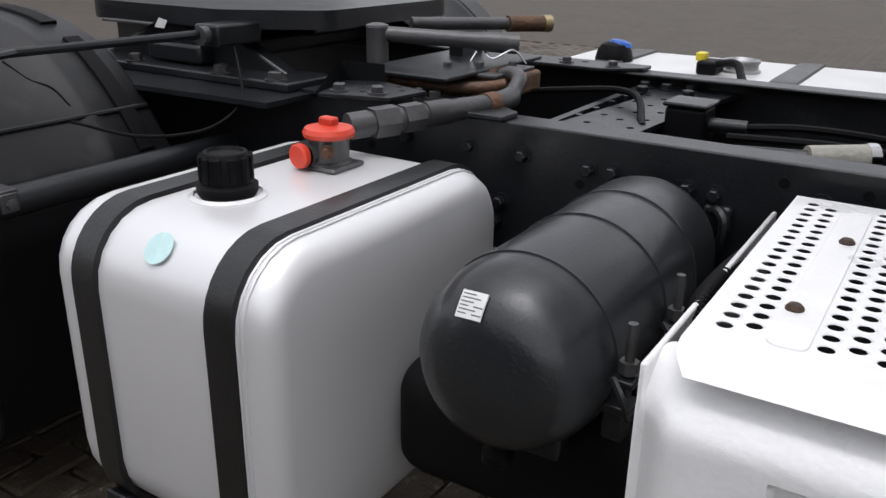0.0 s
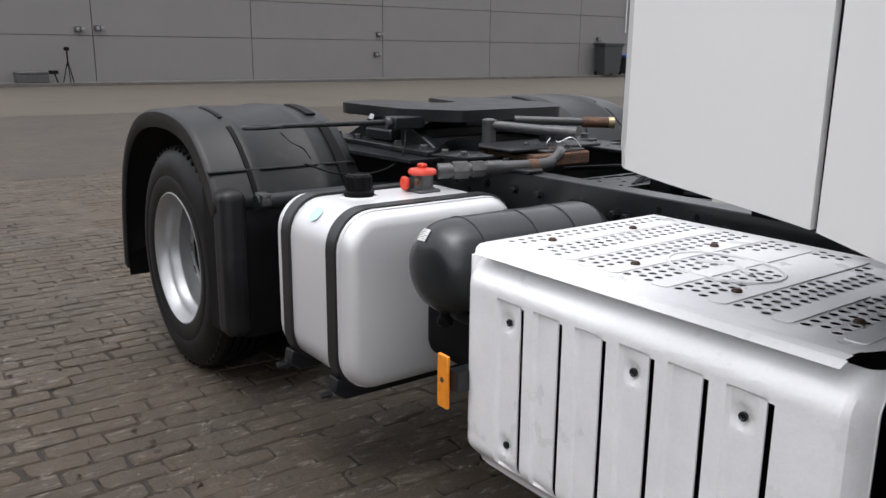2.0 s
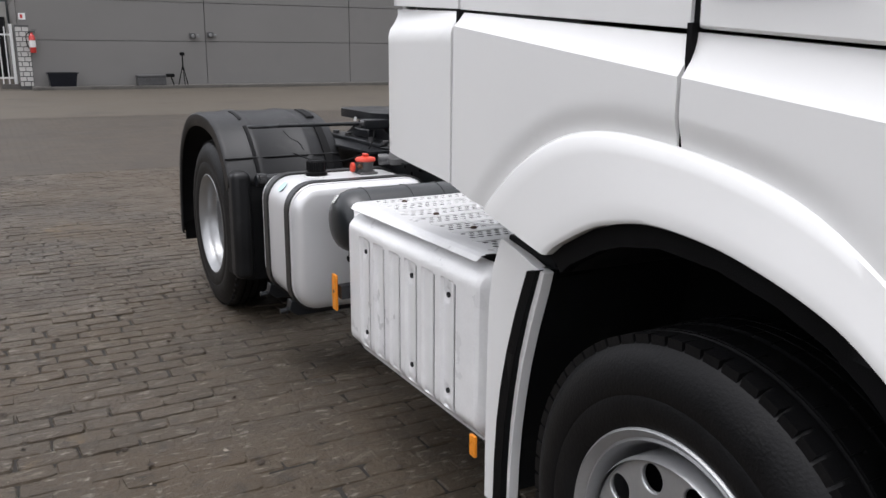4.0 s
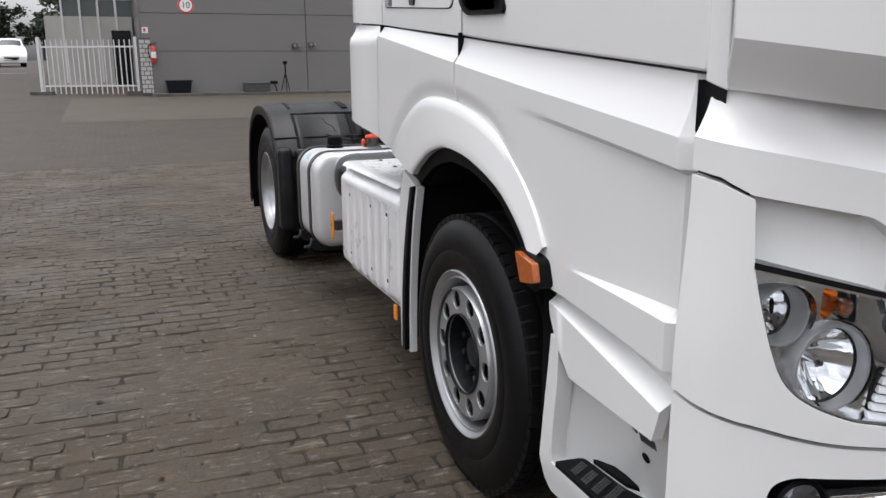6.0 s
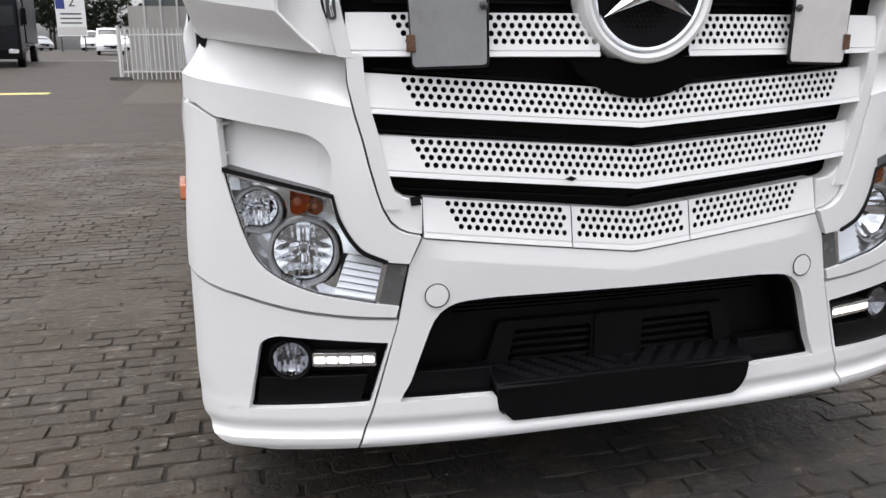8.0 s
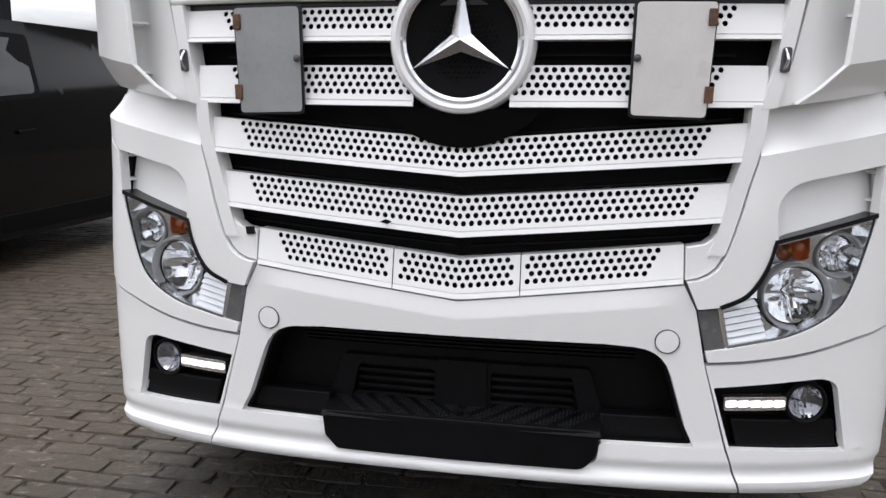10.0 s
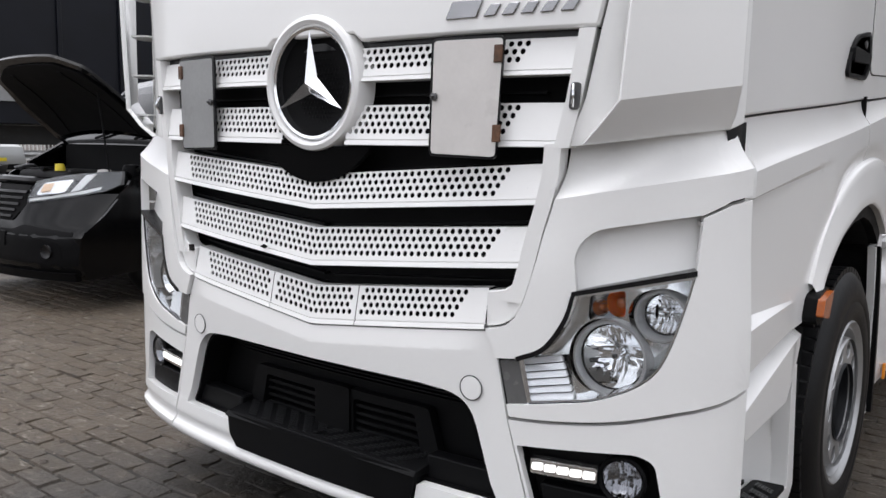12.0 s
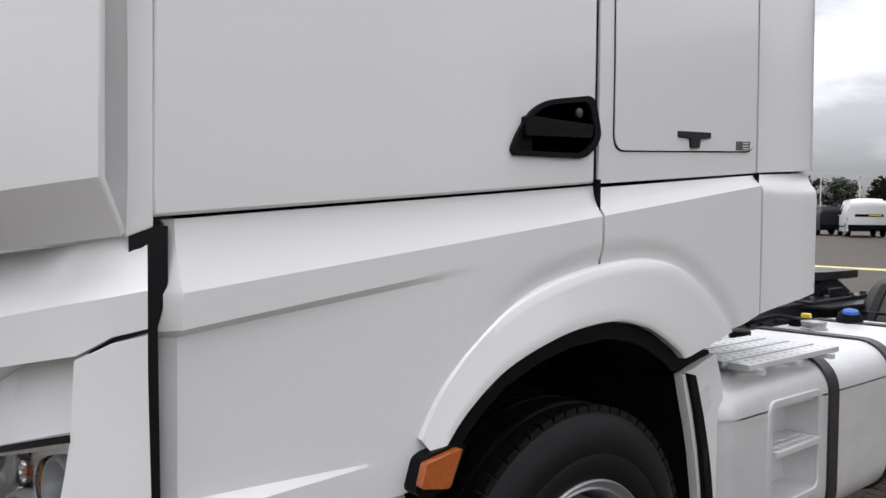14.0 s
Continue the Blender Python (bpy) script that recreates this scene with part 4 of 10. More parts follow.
add_slat(slat(1.213, 1.266, 1.113, 1.166, 0.760, 0.742, 4, 0.655), "white perforated slat below the emblem")
add_slat(slat(1.058, 1.111, 0.947, 1.008, 0.728, 0.704, 4, 0.630), "white perforated slat with a small black chip")
for a, b in ((-0.600, -0.191), (-0.188, 0.168), (0.171, 0.600)):
    add_slat(slat(0.886, 0.946, 0.772, 0.842, 0.60, 0.60, 4, 0.545, u0=a, u1=b))
# curved end pieces of the lowest slat
for s in (-1, 1):
    part("slat_end", sheet(mirror_pts([(0.603, 0.850), (0.640, 0.858), (0.664, 0.870), (0.684, 0.888), (0.703, 0.924), (0.717, 0.967), (0.725, 1.000), (0.69, 1.003), (0.672, 0.966), (0.650, 0.950), (0.62, 0.944), (0.603, 0.942)], s), nose(-0.004), 0.05, du=0.03), WHITE_PLASTIC, grille, bevel=0.005)
    part("grille_edge", sheet(mirror_pts([(q[0] - 0.005, q[1]) for q in SEAM[:7]] + [(q[0] - 0.046, q[1]) for q in SEAM[:7]][::-1], s), nose(0.0035), 0.06, du=0.03, dv=0.05), WHITE_PLASTIC, grille)
part("paint_chip", sheet([(-0.222, 0.984), (-0.200, 0.978), (-0.188, 0.986), (-0.204, 0.992)], nose(0.012), 0.004, du=0), GLOSSBLACK, grille)
part("broken_clip", sheet([(-0.632, 0.928), (-0.606, 0.930), (-0.610, 0.952), (-0.636, 0.950)], nose(0.002), 0.006, du=0), GLOSSBLACK, grille)

# upper pair of perforated rows, left and right of the emblem
for s in (-1, 1):
    lo, hi = (0.16, 0.820) if s > 0 else (-0.820, -0.16)
    add_slat(slat(1.562, 1.562, 1.470, 1.474, 0.84, 0.84, 3, 0.70, u0=lo, u1=hi, circ=(1.472, 0.172)))
    lo, hi = (0.13, 0.785) if s > 0 else (-0.785, -0.13)
    add_slat(slat(1.408, 1.410, 1.298, 1.304, 0.80, 0.79, 4, 0.68, u0=lo, u1=hi, circ=(1.472, 0.172)))
    part("grille_edge", sheet(mirror_pts([(0.768, 1.300), (0.806, 1.304), (0.832, 1.42), (0.858, 1.578), (0.820, 1.578), (0.795, 1.42)], s), nose(0.0045), 0.06, du=0.05, dv=0.05), WHITE_PLASTIC, grille, bevel=0.003)
    part("bonnet_latch", sheet(mirror_pts(rpoly([(0.803, 1.392), (0.827, 1.392), (0.830, 1.455), (0.808, 1.455)], 0.01), s), nose(0.012), 0.008, du=0), STEEL_GREY, grille, bevel=0.002)
    x, y, nx, ny = plan(s * 0.815)
    part("latch_loop", tube(curve_pts([(x + 0.01, y, 1.45), (x + 0.022, y + s * 0.006, 1.425), (x + 0.012, y, 1.40)], 5), 0.004, 8), CHROME, grille)

# emblem: ring, dished mesh and three plain blades
STAR_Z = 1.472
m = axis((-0.03, 0, STAR_Z), (1, 0, -0.02))
part("emblem_surround", lathe([(0.196, -0.03), (0.196, 0.012), (0.188, 0.030), (0.176, 0.036), (0.166, 0.030), (0.160, 0.010)], m, 64), WHITE_PLASTIC, grille, "white round emblem surround")
part("emblem_ring", lathe([(0.162, 0.0), (0.162, 0.022), (0.156, 0.030), (0.149, 0.026), (0.146, 0.004)], m, 64), CHROME, grille, "chrome emblem ring")
part("emblem_mesh", lathe([(0.150, 0.002), (0.10, -0.012), (0.05, -0.018), (0, -0.02)], m, 48), DARK, grille)
bm = bmesh.new()
for i in range(-10, 11):
    for j in range(-10, 11):
        y, z = (i + (j % 2) * 0.5) * 0.0135, j * 0.0135
        if math.hypot(y, z) < 0.138:
            add_lathe(bm, [(0.0035, 0), (0.002, 0.0025), (0, 0.003)], Matrix.Translation((-0.043, y, STAR_Z + z)) @ axis((0, 0, 0), (1, 0, 0)), 6)
tagged(part("mesh_knob", bm, BLACK_PLASTIC, grille), kind="stuff")
bm = bmesh.new()
for k in range(3):
    a = radians(90 + 120 * k)
    tip = Vector((0.004, 0.148 * math.cos(a), STAR_Z + 0.148 * math.sin(a)))
    c = Vector((0.022, 0, STAR_Z))
    sides = [Vector((-0.002, 0.030 * math.cos(a + q), STAR_Z + 0.030 * math.sin(a + q))) for q in (-radians(60), radians(60))]
    vt, vc = bm.verts.new(tip), bm.verts.new(c)
    va, vb = bm.verts.new(sides[0]), bm.verts.new(sides[1])
    bm.faces.new((vt, va, vc))
    bm.faces.new((vt, vc, vb))
    vk = bm.verts.new(Vector((-0.02, 0, STAR_Z)))
    bm.faces.new((vt, vk, va))
    bm.faces.new((vt, vb, vk))
part("emblem_blade", bm, CHROME, grille, "chrome three-bladed emblem", angle=5)
bowl = [(0.281 * math.cos(radians(a)), 1.472 + 0.281 * math.sin(radians(a))) for a in range(219, 322, 3)]
part("emblem_bowl", sheet(bowl, nose(-0.006), 0.020, du=0.03), DISH, grille, "black dish under the emblem")

# two sheet flaps hinged on the grille
for s, mt, lab in ((-1, GREY_PLATE, "dark grey sheet flap hung over the grille"), (1, PALE_PLATE, "pale sheet flap hung over the grille")):
    flap = part("sheet_flap", sheet(mirror_pts(rpoly([(0.440, 1.283), (0.625, 1.278), (0.640, 1.562), (0.446, 1.563)], 0.012), s), nose(0.020), 0.004, du=0.05, dv=0.05), mt, truck, lab)
    part("flap_edging", sheet(mirror_pts(rpoly([(0.433, 1.276), (0.628, 1.272), (0.643, 1.569), (0.438, 1.570)], 0.016), s), nose(0.019), 0.008, [mirror_pts(rpoly([(0.441, 1.284), (0.625, 1.279), (0.639, 1.561), (0.447, 1.562)], 0.012), s)], du=0.1), GLOSSBLACK, flap)
    for z in (1.335, 1.525):
        part("hinge", sheet(mirror_pts([(0.618, z - 0.021), (0.640, z - 0.021), (0.641, z + 0.021), (0.619, z + 0.021)], s), nose(0.026), 0.006, du=0), RUST, flap, bevel=0.002)
    x, y, nx, ny = plan(s * 0.452)
    part("turn_lock", lathe([(0.010, 0), (0.010, 0.006), (0.004, 0.008), (0.003, 0.016), (0, 0.016)], axis((x + 0.022, y, 1.425), (1, 0, 0)), 12), STEEL_GREY, flap)

BADGE_METAL = mat("dark_badge_chrome", (0.30, 0.30, 0.31), 0.20, metal=1.0, var=0.1, scale=20, rvar=0.05)
BADGE_Z = 1.610
BADGE = [(0.470, 0.572, 0.047)] + [(0.578 + 0.049 * k, 0.622 + 0.049 * k, 0.034) for k in range(5)]
# bonnet panel above the grille, with a plain bar for the model badge
def hood_shape(u, z):
    return -0.018 * ease((z - 1.58) / 0.6)


part("front_panel", sheet([(-0.864, 1.580), (-0.19, 1.578), (-0.16, 1.60), (0.16, 1.60), (0.19, 1.578), (0.864, 1.580), (0.91, 1.80), (0.93, 2.05), (-0.93, 2.05), (-0.91, 1.80)], nose(0.004, hood_shape), 0.04, du=0.06, dv=0.1), WHITE, truck, bevel=0.008)
part("front_panel_strip", sheet([(-0.85, 1.564), (0.85, 1.564), (0.85, 1.585), (-0.85, 1.585)], nose(-0.03), 0.03, du=0.1), GLOSSBLACK, truck)
for k, (a, b, h) in enumerate(BADGE):
    part("badge_bar", sheet([(a, BADGE_Z + 0.010 * a), (b - 0.012, BADGE_Z + 0.010 * b), (b + 0.004, BADGE_Z + h), (a + 0.020, BADGE_Z + h)], nose(0.010, hood_shape), 0.006, du=0), BADGE_METAL, truck, bevel=0.002)

# wind deflector corners of the cab: a plate standing before an air channel
BLADE = (((-0.046, 0.850, 1.311), (-0.222, 1.128, 1.352)), ((-0.025, 0.897, 1.350), (-0.206, 1.146, 1.385)), ((-0.011, 0.954, 1.409), (-0.176, 1.166, 1.446)),
         ((-0.011, 0.969, 1.60), (-0.176, 1.168, 1.62)), ((-0.014, 0.985, 1.80), (-0.178, 1.168, 1.82)), ((-0.030, 1.005, 2.05), (-0.19, 1.166, 2.05)), ((-0.060, 1.030, 2.30), (-0.215, 1.164, 2.30)))


def blade_mesh(s):
    """The deflector plate: rows from its foot upwards, with a fold above the foot and a little thickness."""
    bm, n = bmesh.new(), 10
    front, back = [], []
    for a, b in BLADE:
        a, b = Vector(a), Vector(b)
        t = (b - a).normalized()
        out = Vector((t.y, -t.x, 0)).normalized()
        row = [a.lerp(b, k / n) + out * 0.010 * math.sin(math.pi * k / n) for k in range(n + 1)]
        front.append([bm.verts.new((p.x, s * p.y, p.z)) for p in row])
        back.append([bm.verts.new((p.x - out.x * 0.016, s * (p.y - out.y * 0.016), p.z + (0.006 if a.z < 1.33 else 0))) for p in row])
    for grid in (front, back):
        for r0, r1 in zip(grid, grid[1:]):
            for k in range(n):
                bm.faces.new((r0[k], r0[k + 1], r1[k + 1], r1[k]))
    for i in (0, -1):
        for k in range(n):
            bm.faces.new((front[i][k], front[i][k + 1], back[i][k + 1], back[i][k]))
    for k in (0, n):
        for i in range(len(front) - 1):
            bm.faces.new((front[i][k], front[i + 1][k], back[i + 1][k], back[i][k]))
    return bm


def channel_depth(u, z):
    return -0.004 - 0.052 * ease((u - 0.865 - 0.10 * max(0.0, z - 1.45)) / 0.20)


for s in (-1, 1):
    part("wind_deflector", blade_mesh(s), WHITE, truck, "white wind deflector on the cab corner", angle=12, bevel=0.003)
    part("channel_wall", sheet(mirror_pts([(0.800, 1.306), (1.17, 1.352), (1.17, 2.3), (0.962, 2.3), (0.938, 2.05), (0.916, 1.80), (0.870, 1.583), (0.839, 1.420)], s), nose(0.0, channel_depth), 0.02, du=0.025, dv=0.06), WHITE, truck)
    for z in (1.395, 1.537, 1.678, 1.82):
        r_in = 0.045 if z > 1.45 else 0.025
        rung = [(1.005, r_in), (1.08, r_in * 0.2), (1.11, -0.025), (1.11, -0.075), (0.985, -0.05), (0.965, 0.0)]
        part("channel_rib", sheet(rung if s > 0 else [(-u, d) for u, d in rung][::-1], lambda u, d, w, z=z: nose(d)(u, z, 0) + Vector((0, 0, w)), 0.006, du=0.04), WHITE, truck)
    part("door_pillar", sheet(mirror_pts([(1.165, 1.350), (1.228, 1.368), (1.228, 2.45), (1.175, 2.45), (1.170, 1.45)], s), nose(-0.040), 0.04, du=0.03), WHITE, truck, bevel=0.006)
    part("door_gap", sheet(mirror_pts([(1.20, 1.36), (1.29, 1.36), (1.29, 2.45), (1.20, 2.45)], s), nose(-0.085), 0.02, du=0.03), GLOSSBLACK, truck)
    part("panel_gap", sheet(mirror_pts([(1.17, 0.645), (1.240, 0.645), (1.240, 1.20), (1.262, 1.262), (1.262, 1.37), (1.17, 1.37)], s), nose(-0.048), 0.02, du=0.03), GLOSSBLACK, truck)
part("cab_core", boxes((-2.44, -0.40, -1.08, 1.08, 1.16, 3.30), (-0.42, -0.22, -0.98, 0.98, 0.62, 2.3)), DARK, truck)

# ---- cab sides ----
DOOR_B = lambda x: 1.378 + (-0.262 - x) * 0.0865


def side(s, base, shape=None):
    def f(x, z, w):
        return Vector((x, s * (base + w + (shape(x, z) if shape else 0)), z))
    return f


def door_y(x, z):
    return 0.036 * ease((-0.24 - x) / 0.9) - 0.012 * ease((z - 1.75) / 0.8)


ARCH = [(-0.800, 0.826), (-0.836, 0.872), (-0.868, 0.914), (-0.902, 0.955), (-0.958, 1.004), (-1.033, 1.053), (-1.14, 1.094), (-1.27, 1.124), (-1.42, 1.133), (-1.53, 1.114), (-1.60, 1.090), (-1.70, 1.036), (-1.735, 1.008)]


FLARE = [(-0.765, 0.842), (-0.788, 0.893), (-0.815, 0.946), (-0.857, 1.015), (-0.907, 1.074), (-0.968, 1.128), (-1.05, 1.182), (-1.14, 1.222), (-1.25, 1.253), (-1.40, 1.278), (-1.58, 1.289), (-1.73, 1.266), (-1.87, 1.200), (-1.98, 1.115), (-2.035, 1.060)]


def even(pts, n):
    """n points at even steps along a smooth line through pts."""
    c = curve_pts([(x, z, 0) for x, z in pts], 8)
    d = [0.0]
    for a, b in zip(c, c[1:]):
        d.append(d[-1] + (b - a).length)
    out, k = [], 0
    for i in range(n):
        t = d[-1] * i / (n - 1)
        while k < len(d) - 2 and d[k + 1] < t:
            k += 1
        f = (t - d[k]) / max(1e-9, d[k + 1] - d[k])
        out.append(c[k] + (c[k + 1] - c[k]) * min(1, f))
    return out


def arch_flare(s, lo, hi):
    """The swept lip over the wheel between two fractions of its length."""
    prof = ((0.0, -0.014), (0.0, 0.021), (0.02, 0.0250), (0.06, 0.0262), (0.25, 0.0225), (0.5, 0.0165), (0.75, 0.0110), (0.93, 0.0075), (0.965, 0.003), (1.0, -0.008), (1.005, -0.022))
    a, b = even(ARCH, 61), even(FLARE, 61)
    bm = bmesh.new()
    rows = [[bm.verts.new((p.x + (q.x - p.x) * f, s * (1.198 - 0.016 * ease((p.x + 1.2) / 0.45) + h), p.y + (q.y - p.y) * f)) for f, h in prof] for p, q in list(zip(a, b))[lo:hi]]
    for r0, r1 in zip(rows, rows[1:]):
        for k in range(len(prof) - 1):
            bm.faces.new((r0[k], r0[k + 1], r1[k + 1], r1[k]))
    return bm


BAND = ((-0.311, 1.196), (-1.00, 1.292))
CREASE = ((-0.314, 1.258), (-1.386, 1.398))
WEDGE = ((-0.302, 0.875), (-0.770, 0.898))


FLARE_LINE = even(FLARE, 40)


def flare_gap(x, z):
    """How far a point of the panel lies outside the flare's edge."""
    p = Vector((x, z, 0))
    best = min(range(39), key=lambda i: ((FLARE_LINE[i] + FLARE_LINE[i + 1]) / 2 - p).length)
    a, b = FLARE_LINE[best], FLARE_LINE[best + 1]
    t = (b - a).normalized()
    return max(0.0, (p - a).dot(Vector((t.y, -t.x, 0))))


def skirt_y(x, z):
    """Relief of the lower side panel: shoulder crease, arch flare and the wedge at the front."""
    crease, top = line_at(CREASE, x), DOOR_B(x)
    inner = -0.034 + door_y(x, z)
    y = inner + (0.034 * ease((-0.20 - x) / 1.1) - inner) * max(0.0, min(1.0, (top - z) / max(0.02, top - crease))) ** 1.9
    fade = max(0.0, min(1.0, (x + 0.98) / 0.68))
    y -= 0.024 * fade * max(0.0, min(1.0, (line_at(BAND, x) - z) / 0.014))
    full = max(0.0, min(1.0, (x + 0.715) / 0.40))
    y += 0.031 * full * max(0.0, min(1.0, 1 - (z - line_at(WEDGE, x)) / (0.006 + 0.022 * full))) ** 1.7
    y -= 0.044 * max(0.0, min(1.0, (x + 0.310) / 0.036))
    return y - 0.012 * (1 - ease(flare_gap(x, z) / 0.055)) * ease((-0.95 - x) / 0.25)


def door_skin(s):
    """The door leaf as an even grid with a slanting foot and a raked front edge."""
    bm, na, nb = bmesh.new(), 24, 26
    front = ((1.30, -0.268), (2.0, -0.276), (2.4, -0.40), (3.0, -0.60))

    def front_at(z):
        for (z0, x0), (z1, x1) in zip(front, front[1:]):
            if z <= z1:
                return x0 + (x1 - x0) * (z - z0) / (z1 - z0)
        return -0.60
    layers = []
    for inner in (0, 1):
        grid = []
        for i in range(na + 1):
            col = []
            for k in range(nb + 1):
                a, b = i / na, (k / nb) ** 1.3
                z = 1.384 + 0.096 * a + (3.0 - 1.384 - 0.096 * a) * b
                x = front_at(z) + (-1.378 - 0.009 * (z - 1.48) - front_at(z)) * a
                col.append(bm.verts.new((x, s * (1.142 + door_y(x, z) - 0.035 * inner), z)))
            grid.append(col)
        layers.append(grid)
        for i in range(na):
            for k in range(nb):
                bm.faces.new((grid[i][k], grid[i + 1][k], grid[i + 1][k + 1], grid[i][k + 1]))
    o, n = layers
    for i in range(na):
        for k in (0, nb):
            bm.faces.new((o[i][k], o[i + 1][k], n[i + 1][k], n[i][k]))
    for k in range(nb):
        for i in (0, na):
            bm.faces.new((o[i][k], o[i][k + 1], n[i][k + 1], n[i][k]))
    return bm


def wedge_y(x, z):
    """The lower wedge hollows out under the panel above and swings out to a ridge."""
    top = 0.760 + (-0.335 - x) * 0.1333
    t = max(0.0, min(1.0, (top - z) / (0.085 - 0.10 * (-0.306 - x))))
    return -0.030 + 0.058 * t * t + 0.022 * ease((-0.62 - x) / 0.2) * (1 - t * t)


WEDGE_CUTS = [((-0.306, 0.7561 - 0.085 * k / 6), (-0.806, 0.8228 - 0.035 * k / 6)) for k in range(1, 7)]


for s in (-1, 1):
    # door
    door = part("door", door_skin(s), WHITE, truck, "white cab door with black handle", bevel=0.006)
    hnd = [(-1.070, 1.545), (-1.090, 1.585), (-1.135, 1.640), (-1.190, 1.668), (-1.345, 1.694), (-1.366, 1.685), (-1.394, 1.602), (-1.375, 1.570), (-1.330, 1.538), (-1.080, 1.532)]
    hnd = rpoly(hnd, [0.01, 0.03, 0.04, 0.03, 0.02, 0.02, 0.02, 0.03, 0.03, 0.01], 4)
    h = part("handle_bowl", sheet(hnd[::s], side(s, 1.188), 0.03, [[(-1.22 + (p[0] + 1.22) * 0.86, 1.605 + (p[1] - 1.605) * 0.82) for p in hnd]], du=0.1), BLACK_PLASTIC, door, "black plastic door handle bowl", bevel=0.004)
    part("bowl_floor", sheet([(-1.22 + (p[0] + 1.22) * 0.92, 1.605 + (p[1] - 1.605) * 0.9) for p in hnd][::s], side(s, 1.178), 0.008, du=0.1), DARK, door)
    part("handle_grip", sheet(rpoly([(-1.105, 1.578), (-1.345, 1.590), (-1.350, 1.622), (-1.11, 1.624)][::s], 0.008), side(s, 1.196), 0.018, du=0.05), BLACK_PLASTIC, door, bevel=0.006)
    part("lock_cylinder", lathe([(0.012, 0), (0.012, 0.004), (0.008, 0.006), (0, 0.006)], axis((-1.306, s * 1.183, 1.648), (0, s, 0)), 16), STEEL_GREY, door)
    # storage hatch behind the door and the rear corner
    part("cab_side", sheet([(-1.402, 1.480), (-2.196, 1.543), (-2.206, 3.2), (-1.404, 3.2)][::-s], side(s, 1.172, lambda x, z: -0.012 * ease((z - 1.75) / 0.8)), 0.035, du=0.2, dv=0.2), WHITE, truck, bevel=0.008)
    hat = rpoly([(-1.462, 1.568), (-2.172, 1.610), (-2.180, 2.5), (-1.464, 2.5)], 0.045)
    part("storage_hatch", sheet(hat[::-s], side(s, 1.177, lambda x, z: -0.012 * ease((z - 1.75) / 0.8)), 0.03, du=0.2, dv=0.2), WHITE, truck, "white storage hatch with small latch", bevel=0.005)
    part("hatch_seal", sheet([(-1.82 + (p[0] + 1.82) * 1.012, p[1] - 0.004) for p in hat][::-s], side(s, 1.1735, lambda x, z: -0.012 * ease((z - 1.75) / 0.8)), 0.03, du=0.2, dv=0.2), GLOSSBLACK, truck)
    part("hatch_latch", sheet([(-1.745, 1.640), (-1.912, 1.648), (-1.911, 1.630), (-1.858, 1.624), (-1.852, 1.598), (-1.808, 1.596), (-1.802, 1.622), (-1.746, 1.622)][::-s], side(s, 1.184), 0.012, du=0), STEEL, truck, "dark latch of the storage hatch", bevel=0.003)
    tag = part("warning_label", sheet([(-2.062, 1.606), (-2.142, 1.611), (-2.143, 1.638), (-2.063, 1.633)][::-s], side(s, 1.1795), 0.003, du=0), GREY_BAR, truck)
    for k in range(3):
        part("label_bar", sheet([(-2.098, 1.612 + k * 0.008), (-2.136, 1.614 + k * 0.008), (-2.136, 1.617 + k * 0.008), (-2.098, 1.615 + k * 0.008)][::-s], side(s, 1.1800), 0.001, du=0), PAPER, tag)
    part("rear_corner", sheet(rpoly([(-2.208, 1.545), (-2.548, 1.566), (-2.540, 3.25), (-2.212, 3.25)], [0, 0.02, 0.05, 0])[::-s], side(s, 1.172, lambda x, z: 0.034 * ease((-2.20 - x) / 0.28) - 0.012 * ease((z - 1.75) / 0.8) - 0.025 * ease((-2.50 - x) / 0.05) ** 2), 0.035, du=0.03), WHITE, truck, bevel=0.008)
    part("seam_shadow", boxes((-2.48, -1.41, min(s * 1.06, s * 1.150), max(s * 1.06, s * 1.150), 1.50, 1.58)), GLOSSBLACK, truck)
    # lower side panel with the shoulder crease and wheel arch
    out = [(-0.298, 1.372), (-0.294, DOOR_B(-0.294) - 0.001), (-1.386, DOOR_B(-1.386) - 0.001), (-1.386, 1.131)] + [p for p in ARCH if p[0] > -1.38][::-1] + [(-0.785, 0.824), (-0.290, 0.766), (-0.273, 0.90), (-0.270, 1.225), (-0.265, 1.262), (-0.276, 1.310)]
    part("side_panel", sheet(out[::-s], side(s, 1.166, skirt_y), 0.03, du=0.022, dv=0.018, lines=[CREASE, WEDGE, ((-0.300, 0.952), (-0.730, 0.938)), ((-0.735, 0.8), (-0.735, 1.4)), BAND, ((-0.311, 1.182), (-1.00, 1.278)), ((-0.310, 0.7), (-0.310, 1.4))]), WHITE, truck, "white side panel with shoulder crease and wheel arch flare", angle=18.5)
    out = [(-1.396, DOOR_B(-1.39) - 0.006), (-2.182, 1.535), (-2.186, 1.098), (-2.035, 1.060), (-1.90, 1.026), (-1.80, 1.000), (-1.735, 1.008), (-1.70, 1.036), (-1.60, 1.090), (-1.53, 1.114), (-1.396, 1.131)]
    part("side_panel", sheet(out[::-s], side(s, 1.166, skirt_y), 0.03, du=0.018, dv=0.018, lines=[CREASE]), WHITE, truck, angle=20)
    out = [(-2.196, 1.538), (-2.552, 1.558), (-2.557, 1.185), (-2.540, 1.152), (-2.196, 1.100)]

    def rear_y(x, z):
        return 0.030 * ease((1.54 - z) / 0.055) - 0.004 + 0.020 * ease((-2.20 - x) / 0.28) - 0.025 * ease((-2.51 - x) / 0.05) ** 2
